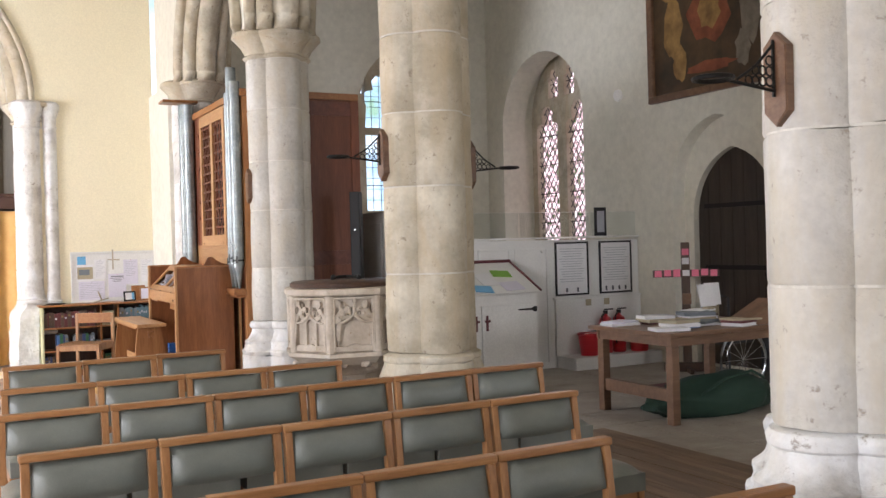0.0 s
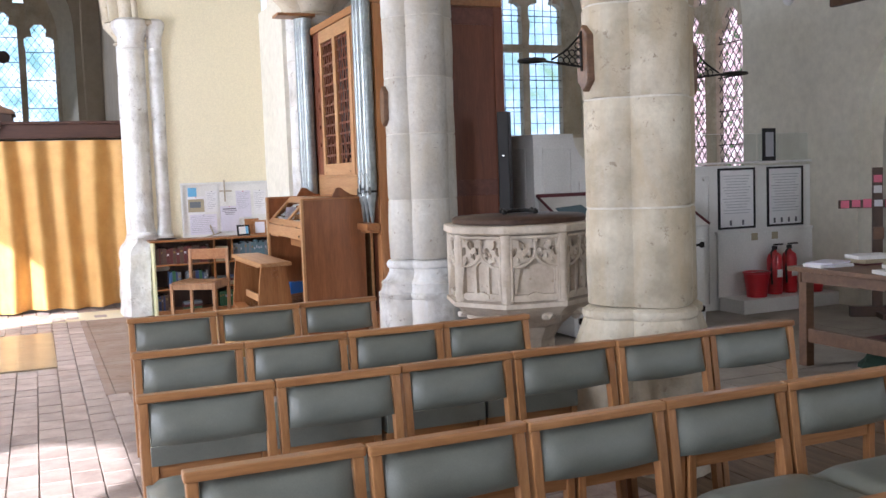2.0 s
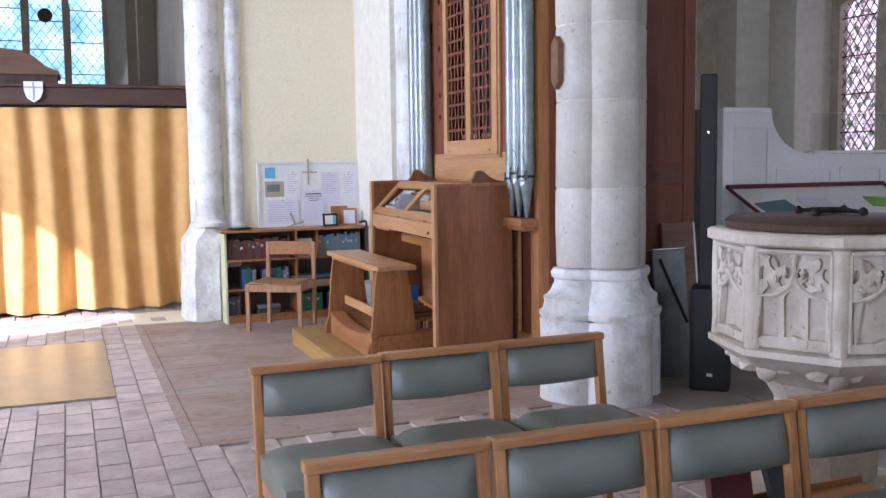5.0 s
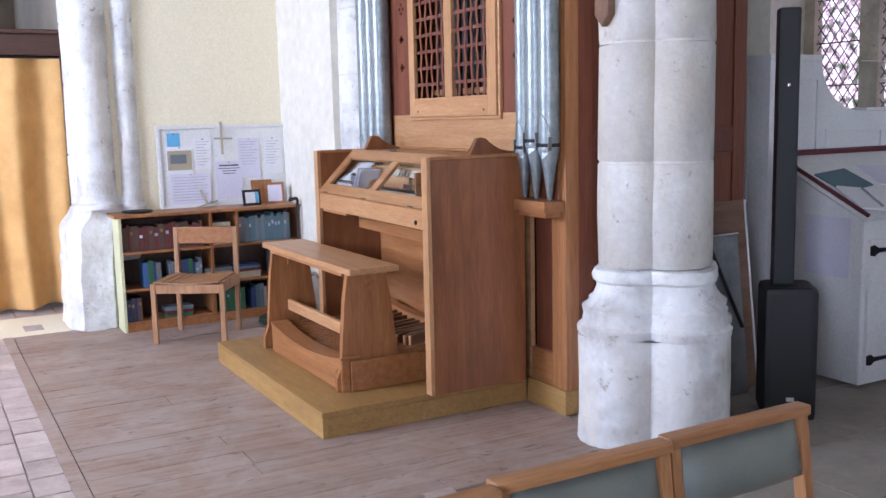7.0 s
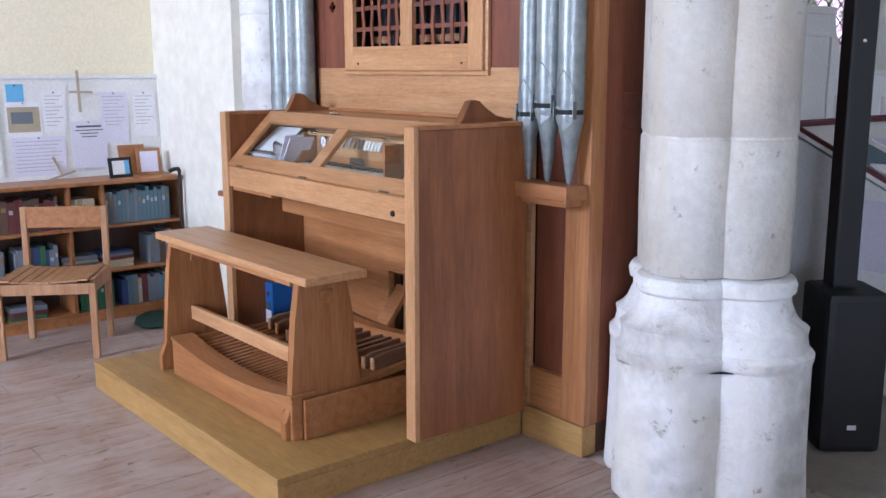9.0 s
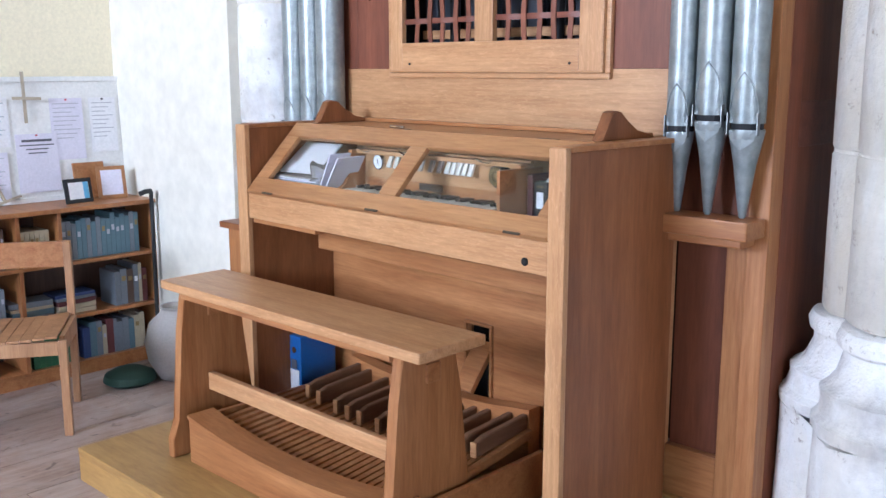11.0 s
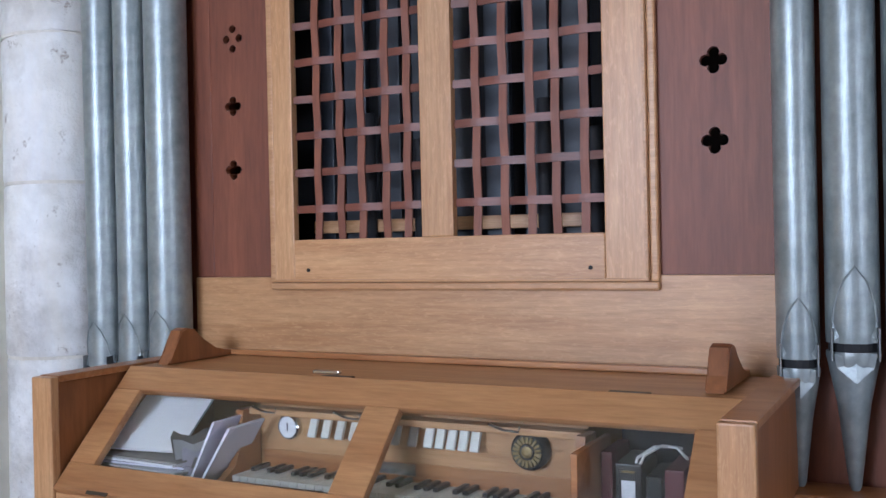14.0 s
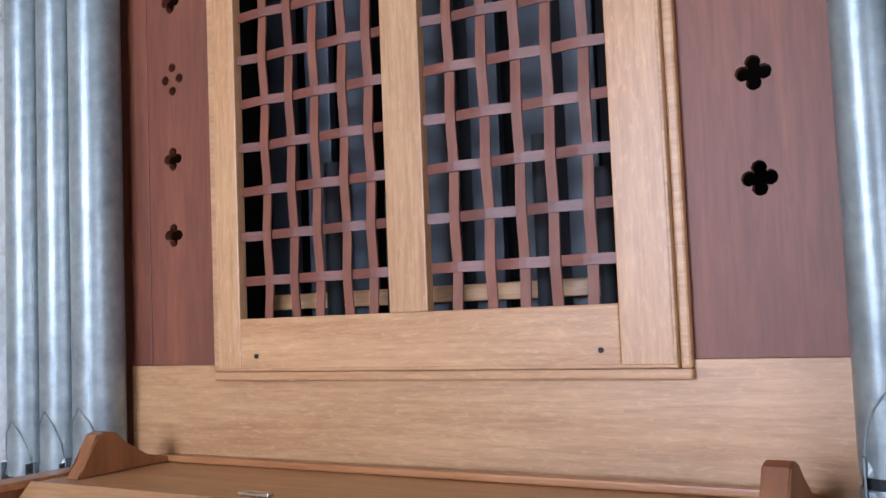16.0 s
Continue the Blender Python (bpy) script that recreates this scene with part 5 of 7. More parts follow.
part("dish_body", lathe(bmesh.new(), [(0.05, 0.869), (0.11, 0.875), (0.115, 0.882), (0.10, 0.880)], 1.56, 12.85, 20), M_iron, pl, "", True)

for x, y, w, h, mt, fr, an in ((2.43, 12.80, 0.15, 0.125, M_paper, M_black, 6), (2.63, 12.84, 0.15, 0.17, M_lilac, M_beech, -8), (2.56, 12.93, 0.17, 0.19, M_oak, M_oak, 0)):
    f = thing("picture_frame", "small framed picture standing on the bookcase", "picture frame", "frames on the bookcase")
    m = Matrix.Translation((x, y, 0.869)) @ pose(0, 0, 0, -10, 0, an)
    part("frame_back", B(-w / 2, w / 2, 0, 0.012, 0, h, bev=0.002, m=m), fr, f)
    part("picture", B(-w / 2 + 0.02, w / 2 - 0.02, -0.002, -0.0003, 0.02, h - 0.02, m=m), mt, f)
    if fr is M_black:
        part("picture_stripe", B(w / 2 - 0.05, w / 2 - 0.022, -0.0035, -0.0022, 0.02, h - 0.02, m=m), M_skyblue, f)
st = thing("walking_stick", "black walking stick hooked on the bookcase edge", "walking stick")
part("shaft", tube(bmesh.new(), [(2.74, 12.66, 0.01), (2.745, 12.66, 0.90)], 0.011, 10), M_black, st, "", True)
part("handle", tube(bmesh.new(), [(2.745, 12.66, 0.90), (2.735, 12.65, 0.915), (2.70, 12.64, 0.915), (2.67, 12.64, 0.905)], 0.013, 10), M_black, st, "", True)
va = thing("stoneware_jar", "grey stoneware jar on the floor by the organ", "jar")
part("jar_body", lathe(bmesh.new(), [(0.08, 0.0), (0.10, 0.01), (0.15, 0.10), (0.165, 0.20), (0.14, 0.29), (0.085, 0.34), (0.075, 0.36), (0.085, 0.375), (0.07, 0.375), (0.06, 0.35)], 2.66, 12.32, 28), M_clay, va, "", True)
ds = thing("floor_cushion", "dark round felt cushion on the floor", "cushion")
part("cushion_body", lathe(bmesh.new(), [(0.10, 0.0), (0.13, 0.02), (0.12, 0.05), (0.07, 0.075), (0.03, 0.08)], 2.44, 12.42, 20), M_green, ds, "", True)

ch = thing("wooden_chair", "plain oak chair with a slatted dished seat", "chair")
CM = Matrix.Translation((1.82, 12.27, 0)) @ pose(0, 0, 0, 0, 0, -33) @ Matrix.Diagonal((1.1, 1.05, 1.0, 1.0))
for x in (-0.235, 0.205):
    part("front_leg", B(x, x + 0.032, -0.205, -0.173, 0, 0.42, bev=0.004, m=CM), M_teak, ch)
for x in (-0.215, 0.185):
    bm = bmesh.new()
    box(bm, x, x + 0.03, 0.17, 0.205, 0, 0.765, bev=0.004)
    for v in bm.verts:
        v.co.y += max(0.0, v.co.z - 0.40) * 0.16 + max(0.0, 0.35 - v.co.z) * 0.12
        v.co = CM @ v.co
    part("back_leg", bm, M_teak, ch)
bm = B(-0.185, 0.185, 0.215, 0.237, 0.645, 0.765, bev=0.006)
for v in bm.verts:
    v.co.y += 0.012 + 0.02 * (1 - (v.co.x / 0.2) ** 2)
    v.co = CM @ v.co
part("back_rail", bm, M_oak, ch)
for y0, nm in ((-0.20, "seat_rail"), (0.175, "seat_rail")):
    part(nm, B(-0.203, 0.205, y0, y0 + 0.022, 0.355, 0.415, bev=0.004, m=CM), M_teak, ch)
for x in (-0.226, 0.206):
    part("side_rail", B(x, x + 0.02, -0.172, 0.17, 0.355, 0.432, bev=0.004, m=CM), M_teak, ch)
for i in range(9):
    x = -0.20 + i * 0.045
    u = (x + 0.0225) / 0.22
    part("seat_slat", B(x, x + 0.042, -0.205, 0.19, 0.417 + 0.018 * u * u, 0.428 + 0.018 * u * u, bev=0.002, m=CM), M_teak, ch)


# ---- rows of upholstered chairs ----
def church_chair():
    c = thing("church_chair", "varnished beech chair with sage green padded seat and back", "chair", "rows of church chairs")
    W = 0.245
    for s in (-1, 1):
        x0 = s * (W - 0.022)
        bm = bmesh.new()
        box(bm, x0 - 0.016, x0 + 0.016, -0.02, 0.02, 0.0, 0.728, bev=0.004)
        for v in bm.verts:
            v.co.y += -0.115 + 0.115 * (v.co.z / 0.73) ** 1.4 + (0.05 * max(0, 0.35 - v.co.z))
        p = part("back_post", bm, M_beech, c)
        for z in (0.42, 0.47):
            part("bolt", lathe(bmesh.new(), [(0.006, 0), (0.006, 0.003)], 0, 0, 8, Matrix.Translation((x0, 0.0215 - 0.115 + 0.115 * (z / 0.73) ** 1.4, z)) @ pose(0, 0, 0, -90)), M_steel, p)
        part("front_leg", B(x0 - 0.016, x0 + 0.016, -0.50, -0.462, 0.0, 0.380, bev=0.004), M_beech, c)
        part("side_rail", B(x0 - 0.011, x0 + 0.011, -0.461, -0.115, 0.325, 0.380, bev=0.003), M_beech, c)
    bm = bmesh.new()
    box(bm, -W, W, -0.026, 0.022, 0.728, 0.757, bev=0.007)
    part("top_rail", bm, M_beech_x, c)
    part("seat_rail", B(-W + 0.039, W - 0.039, -0.49, -0.468, 0.325, 0.380, bev=0.003), M_beech_x, c)
    part("seat_rail", B(-W + 0.039, W - 0.039, -0.115, -0.095, 0.325, 0.380, bev=0.003), M_beech_x, c)

    def cushion(nx, ny, f):
        bm = bmesh.new()
        top = [[bm.verts.new(f(i / nx, j / ny, 1)) for j in range(ny + 1)] for i in range(nx + 1)]
        bot = [[bm.verts.new(f(i / nx, j / ny, 0)) for j in range(ny + 1)] for i in range(nx + 1)]
        for g in (top, bot):
            for i in range(nx):
                for j in range(ny):
                    bm.faces.new((g[i][j], g[i + 1][j], g[i + 1][j + 1], g[i][j + 1]))
        rim = [(i, 0) for i in range(nx)] + [(nx, j) for j in range(ny)] + [(i, ny) for i in range(nx, 0, -1)] + [(0, j) for j in range(ny, 0, -1)]
        for a, b in zip(rim, rim[1:] + rim[:1]):
            bm.faces.new((top[a[0]][a[1]], top[b[0]][b[1]], bot[b[0]][b[1]], bot[a[0]][a[1]]))
        return bm

    def dome(u):
        return max(0.0, 1 - abs(2 * u - 1) ** 6)

    part("seat_pad", cushion(12, 10, lambda u, v, t: Vector(((u - 0.5) * 0.468, -0.512 + v * 0.415, 0.382 + (0.078 + 0.042 * (dome(u) * dome(v)) ** 0.6 if t else 0.0)))), M_vinyl, c, "sage green vinyl seat", True)

    def back(u, v, t):
        z = 0.578 + v * 0.145
        lean = -0.115 + 0.115 * (z / 0.73) ** 1.4
        th = 0.004 + 0.042 * ((1 - abs(2 * u - 1) ** 5) * (1 - abs(2 * v - 1) ** 2.4)) ** 0.7
        bow = 0.012 * (1 - (2 * u - 1) ** 2)
        return Vector(((u - 0.5) * 0.408, lean + bow + (-th if t else th * 0.85), z - 0.012 * (1 - (2 * u - 1) ** 2) * (1 - v)))

    part("back_pad", cushion(14, 8, back), M_vinyl, c, "sage green vinyl back", True)
    return c


first = None
rnd = random.Random(21)
for row_y, x0, n in ((7.21, 0.637, 3), (6.05, 0.56, 4), (5.15, 0.492, 6), (4.165, 0.515, 5), (3.20, 0.46, 4), (2.37, 0.46, 4)):
    for i in range(n):
        x = x0 + 0.2475 + i * 0.4935
        m = pose(x, row_y + (0.025 * i if n == 3 else 0) + rnd.uniform(-0.008, 0.008), 0, 0, 0, rnd.uniform(-0.9, 0.9))
        if first is None:
            first = church_chair()
            first.matrix_basis = m
        else:
            copy_thing(first, m)

rk = thing("book_ledge", "narrow beech book ledge behind the chair backs", "book rack")
part("shelf", B(1.60, 2.46, 6.02, 6.18, 0.392, 0.405, bev=0.003), M_beech_x, rk)
part("front_lip", B(1.60, 2.46, 6.181, 6.190, 0.392, 0.425, bev=0.002), M_beech_x, rk)
for x, w, h, mt, a in ((1.89, 0.15, 0.165, M_maroon, -12), (2.10, 0.115, 0.125, M_ebony, -24)):
    t = thing("hymn_book", "dark hymn book propped on the ledge behind a chair", "book", "books on the chairs")
    m = Matrix.Translation((x, 6.125, 0.412)) @ pose(0, 0, 0, a)
    part("cover", B(-w / 2, w / 2, -0.015, 0.015, 0.0, h, bev=0.003, m=m), mt, t)
    part("pages", B(-w / 2 + 0.006, w / 2 - 0.004, -0.011, 0.011, 0.004, h + 0.002, m=m), M_paper, t)

# ---- font ----
fo = thing("stone_font", "carved octagonal limestone font with traceried panels", "font")
FX, FY, FR = 2.89, 6.80, 0.47
FA = radians(-128)


def octo(r, z):
    return [Vector((FX + r * math.cos(FA + i * math.tau / 8), FY + r * math.sin(FA + i * math.tau / 8), z)) for i in range(8)]


def octo_stack(levels):
    bm = bmesh.new()
    rings = [[bm.verts.new(c) for c in octo(r, z)] for r, z in levels]
    for A, C in zip(rings, rings[1:]):
        for j in range(8):
            bm.faces.new((A[j], A[(j + 1) % 8], C[(j + 1) % 8], C[j]))
    bm.faces.new(rings[0][::-1])
    bm.faces.new(rings[-1])
    return bm


bowl = part("bowl", roughen(octo_stack([(0.25, 0.58), (0.30, 0.62), (0.37, 0.66), (0.44, 0.71), (0.465, 0.725), (0.465, 0.75), (0.415, 0.757), (0.415, 1.132), (0.46, 1.142), (FR, 1.15), (FR, 1.185), (0.455, 1.193)]), 0.006, 11), M_font, fo)
part("stem", octo_stack([(0.225, 0.13), (0.225, 0.16), (0.20, 0.19), (0.20, 0.50), (0.225, 0.54), (0.25, 0.579)]), M_font, fo)
part("step", octo_stack([(0.44, -0.01), (0.44, 0.10), (0.42, 0.129)]), M_font, fo)
VO = octo(0.415, 0)


def drop(u, z, w, h, lean):
    """A dagger-shaped piercing of the tracery."""
    return [(u + lean * t * h + w * math.sin(math.pi * (0.5 + t)) * sg * (1.15 - 0.5 * t), z + t * h) for sg, ts in ((1, (-0.45, -0.2, 0.1, 0.35)), (-1, (0.35, 0.1, -0.2, -0.45))) for t in ts]


for k in range(8):
    a, b = VO[k], VO[(k + 1) % 8]
    ux = (b - a).normalized()
    nz = Vector((ux.y, -ux.x, 0))
    if nz.dot((a + b) / 2 - Vector((FX, FY, 0))) < 0:
        nz = -nz
    mid = (a + b) / 2
    hw = (b - a).length / 2

    def at(u, z, d=0.006):
        return mid + ux * u + nz * d + Vector((0, 0, z))

    part("corner_shaft", roughen(tube(bmesh.new(), [a + Vector((0, 0, 0.752 + 0.065 * q)) for q in range(7)], 0.036, 10), 0.004, 14), M_font, bowl, "", True)
    # the pierced tracery slab in front of the sunk field
    if k % 2 == 1:
        holes = [arch(c0, 0.034, 0.805, 0.945, 0.042, 5) for c0 in (-0.087, 0.0, 0.087)]
        holes += [drop(c0, 1.020, 0.013, 0.052, 0.1 * sg) for c0, sg in ((-0.043, 1), (0.043, -1))]
    else:
        nh = [(0.112 * math.cos(t) * (1 - 0.20 * abs(math.sin(2.5 * t))), 0.935 + 0.075 * math.sin(t) * (1 - 0.22 * abs(math.sin(2.5 * t)))) for t in [radians(q) for q in range(0, 181, 9)]]
        holes = [[(-0.112, 0.80), (0.112, 0.80)] + nh]
        holes += [drop(c0, 1.030, 0.012, 0.045, 0.2 * sg) for c0, sg in ((-0.035, 1), (0.035, -1))]
    holes += [drop(c0, 1.085 - 0.9 * abs(abs(c0) - 0.075), 0.015, 0.062, lean) for c0, lean in ((-0.118, 0.15), (-0.078, -0.2), (-0.028, 0.2), (0.028, -0.2), (0.078, 0.2), (0.118, -0.15))]
    slab = plate([(-hw + 0.01, 0.765), (hw - 0.01, 0.765), (hw - 0.01, 1.13), (-hw + 0.01, 1.13)], holes, "y", 0.0, 0.026)
    side = Matrix((ux, nz, Vector((0, 0, 1)))).transposed().to_4x4()
    bmesh.ops.transform(slab, matrix=Matrix.Translation(mid) @ side, verts=slab.verts)
    bmesh.ops.recalc_face_normals(slab, faces=slab.faces[:])
    part("tracery", roughen(slab, 0.003, 25), M_font, bowl)
    panel = bmesh.new()
    for s in (-1, 1):
        tube(panel, [at(s * hw * 0.86, 0.77, 0.026), at(s * hw * 0.86, 1.12, 0.026)], 0.009, 6)
        tube(panel, [at(s * hw * 0.80, 0.80, 0.026)] + [at(s * (hw * 0.80 - hw * 0.80 * math.sin(radians(t))), 0.955 + 0.085 * (1 - math.cos(radians(t))), 0.027) for t in (0, 25, 50, 70, 90)] + [at(0, 1.10, 0.03)], 0.0095, 7)
    tube(panel, [at(-hw * 0.84, 1.125, 0.026), at(hw * 0.84, 1.125, 0.026)], 0.009, 6)
    for s in (-1, 1):
        for du, dz in ((0.20, 1.052), (0.42, 1.022), (0.62, 0.998), (0.03, 1.108)):
            q = at(s * hw * du, dz, 0.030)
            lathe(panel, [(0.004, dz - 0.016), (0.012, dz - 0.004), (0.008, dz + 0.006), (0.003, dz + 0.017)], q.x, q.y, 6)
    part("crocketed_moulding", roughen(panel, 0.003, 40), M_font, bowl, "", True)
    bm = bmesh.new()
    w0 = 0.055 if k % 2 else 0.045
    q = [at(-w0, 0.775), at(w0, 0.775), at(w0, 0.80), at(0, 0.815), at(-w0, 0.80)]
    vs = [bm.verts.new(c) for c in q]
    ws = [bm.verts.new(c + nz * 0.028) for c in q]
    bm.faces.new(vs[::-1])
    bm.faces.new(ws)
    for i in range(5):
        bm.faces.new((vs[i], vs[(i + 1) % 5], ws[(i + 1) % 5], ws[i]))
    part("corbel", bm, M_font, bowl)
    # carved heads and leaves under the bowl
    q = (VO[k] - Vector((FX, FY, 0))) * 0.80 + Vector((FX, FY, 0))
    bm = bmesh.new()
    bmesh.ops.create_icosphere(bm, subdivisions=2, radius=0.045, matrix=Matrix.Translation((q.x, q.y, 0.655)) @ Matrix.Diagonal((1, 1, 1.1, 1)))
    for s in (-1, 1):
        e = q + ux * s * 0.07
        bmesh.ops.create_icosphere(bm, subdivisions=1, radius=0.04, matrix=Matrix.Translation((e.x, e.y, 0.665)) @ Matrix.Diagonal((1.2, 1.2, 0.7, 1)))
    part("carved_boss", roughen(bm, 0.012, 30), M_font, bowl, "", True)
ld = thing("font_cover", "flat round dark oak font lid with an iron handle", "lid")
part("lid_disc", lathe(bmesh.new(), [(0.36, 1.194), (0.40, 1.197), (0.405, 1.222), (0.385, 1.236), (0.10, 1.246)], FX, FY, 40), M_darkwood, ld, "", True)
bm = bmesh.new()
for i in range(4):
    a = i * math.tau / 4 + 0.4
    d = Vector((math.cos(a), math.sin(a), 0))
    tube(bm, [Vector((FX, FY, 1.262)), Vector((FX, FY, 1.262)) + d * 0.07, Vector((FX, FY, 1.255)) + d * 0.14], lambda t: 0.014 * (1 - 0.5 * t), 6)
    bmesh.ops.create_icosphere(bm, subdivisions=1, radius=0.02, matrix=Matrix.Translation(Vector((FX, FY, 1.258)) + d * 0.13))
part("iron_strap", bm, M_iron, ld, "", True)


# ---- wooden bracket boards with iron rings on the columns ----
def bracket(cx, cy, z, s, arm=True):
    b = thing("light_bracket", "iron filigree ring bracket on a wooden board", "bracket", "brackets on the columns")
    x = cx + s * 0.305
    part("board", P([(cy - 0.05, z - 0.10), (cy, z - 0.15), (cy + 0.05, z - 0.10), (cy + 0.05, z + 0.12), (cy, z + 0.17), (cy - 0.05, z + 0.12)], "x", x - 0.02, x + 0.02, bev=0.004), M_table, b, "shaped brown wooden board")
    if not arm:
        return
    o = x + s * 0.021
    bm = bmesh.new()
    tube(bm, [(o, cy, z - 0.03), (o + s * 0.215, cy, z - 0.005)], 0.006, 6)
    tube(bm, [(o, cy, z + 0.13), (o + s * 0.04, cy, z + 0.09), (o + s * 0.09, cy, z + 0.045), (o + s * 0.17, cy, z)], 0.005, 6)
    tube(bm, [(o + s * 0.004, cy, z - 0.05), (o + s * 0.004, cy, z + 0.14)], 0.006, 6)
    part("arm", bm, M_iron, b)
    for i in range(4):
        for j in range(3 - i // 2):
            c = Vector((o + s * (0.022 + 0.032 * i), cy, z + 0.0 + 0.035 * j))
            if c.z < z + 0.105 - 0.7 * abs(c.x - o):
                part("filigree_scroll", tube(bmesh.new(), [c + Vector((0.016 * math.cos(a * math.tau / 8), 0, 0.016 * math.sin(a * math.tau / 8))) for a in range(8)], 0.0035, 5, True), M_iron, b)
    part("ring", tube(bmesh.new(), [(o + s * 0.275 + 0.062 * math.cos(a * math.tau / 20), cy + 0.062 * math.sin(a * math.tau / 20), z - 0.004) for a in range(20)], 0.008, 8, True), M_iron, b)


bracket(*COLS["a"], 2.05, -1, False)
bracket(*COLS["b"], 2.02, -1)
bracket(*COLS["b"], 1.97, 1)
bracket(*COLS["c"], 1.99, -1)

# ---- loudspeaker, stacked stand, desk and partition ----
sp = thing("column_loudspeaker", "black column loudspeaker on a bass box", "loudspeaker")
part("bass_box", B(-0.125, 0.125, -0.15, 0.15, 0.0, 0.66, bev=0.03, m=Matrix.Translation((3.88, 8.84, 0)) @ pose(0, 0, 0, 0, 0, -40)), M_black, sp)
part("column", B(-0.05, 0.05, -0.055, 0.055, 0.661, 2.0, bev=0.012, m=Matrix.Translation((3.86, 8.86, 0)) @ pose(0, 0, 0, 0, 0, -40)), M_black, sp)
part("badge", B(-0.018, 0.018, -0.1515, -0.1502, 0.10, 0.12, m=Matrix.Translation((3.88, 8.84, 0)) @ pose(0, 0, 0, 0, 0, -40)), M_paper, sp)
part("seam_light", B(-0.006, 0.006, -0.0575, -0.0552, 1.63, 1.642, m=Matrix.Translation((3.86, 8.86, 0)) @ pose(0, 0, 0, 0, 0, -40)), M_steel, sp)
fc = thing("folded_chair", "folded dark metal chair leaning behind the column", "chair")
m = Matrix.Translation((3.72, 9.22, 0)) @ pose(0, 0, 0, -9)
for x in (-0.2, 0.2):
    part("frame_tube", tube(bmesh.new(), [m @ Vector((x, 0, 0.012)), m @ Vector((x, 0, 0.86))], 0.012, 8), M_steel, fc, "", True)
part("seat_board", B(-0.19, 0.19, -0.02, 0.01, 0.25, 0.62, bev=0.01, m=m), M_black, fc)
part("back_board", B(-0.19, 0.19, -0.02, 0.01, 0.66, 0.86, bev=0.02, m=m), M_table, fc)

PY = 9.55
pt = tagged(thing("partition", "white painted panelled vestry partition", "partition"), kind="structure")
curve = [(4.51, 0.0), (7.87, 0.0), (7.87, 1.47), (5.31, 1.50)]
curve += [(5.31 - 0.37 * math.sin(radians(t)), 1.835 - 0.335 * math.cos(radians(t))) for t in (10, 25, 40, 55, 70, 85)]
curve += [(4.935, 1.837), (4.51, 1.837)]
part("screen", P(curve, "y", PY, PY + 0.05), M_whitepaint, pt)
part("return_panel", B(4.51, 4.56, PY + 0.051, 13.04, 0.0, 1.837), M_whitepaint, pt)
for y0, y1 in ((9.70, 10.25), (10.35, 10.95)):
    for z0, z1 in ((0.15, 0.85), (0.97, 1.72)):
        part("panel_field", B(4.495, 4.509, y0, y1, z0, z1, bev=0.008), M_whitepaint, pt)
part("top_moulding", B(4.50, 4.936, PY - 0.012, PY - 0.001, 1.80, 1.838, bev=0.004), M_whitepaint, pt)
part("ledge", B(5.33, 7.87, PY - 0.03, PY + 0.09, 1.50, 1.52, bev=0.004), M_whitepaint, pt)
for x0, x1, z0, z1 in ((4.99, 5.52, 0.92, 1.395), (5.60, 6.02, 0.92, 1.395), (6.08, 6.53, 0.05, 1.395), (4.60, 4.92, 0.92, 1.71)):
    for dm in ((x0, x1, z1 - 0.02, z1), (x0, x1, z0, z0 + 0.02), (x0, x0 + 0.02, z0 + 0.0205, z1 - 0.0205), (x1 - 0.02, x1, z0 + 0.0205, z1 - 0.0205)):
        part("panel_mould", B(dm[0], dm[1], PY - 0.014, PY - 0.001, dm[2], dm[3], bev=0.004), M_whitepaint, pt)
part("door_knob", lathe(bmesh.new(), [(0.012, 0), (0.02, 0.02), (0.012, 0.035)], 0, 0, 12, Matrix.Translation((6.45, PY - 0.001, 1.355)) @ pose(0, 0, 0, 90)), M_whitepaint, pt)
part("lower_board", B(6.61, 7.87, PY - 0.03, PY - 0.001, 0.13, 0.782, bev=0.004), M_whitepaint, pt)
part("dado_cap", B(6.59, 7.87, PY - 0.045, PY - 0.001, 0.784, 0.814, bev=0.006), M_whitepaint, pt)
part("plinth_box", B(6.62, 7.87, PY - 0.40, PY - 0.031, 0.0, 0.14, bev=0.006), M_whitepaint, pt)
for x0, x1 in ((5.33, 6.16), (6.18, 7.16), (7.18, 7.86)):
    g = part("perspex_screen", B(x0, x1, PY + 0.02, PY + 0.026, 1.521, 1.805), M_glass, pt, "clear acrylic screen")
    g.visible_shadow = False
    part("perspex_edge", B(x0, x1, PY + 0.0195, PY + 0.0265, 1.806, 1.810), M_whitepaint, pt)

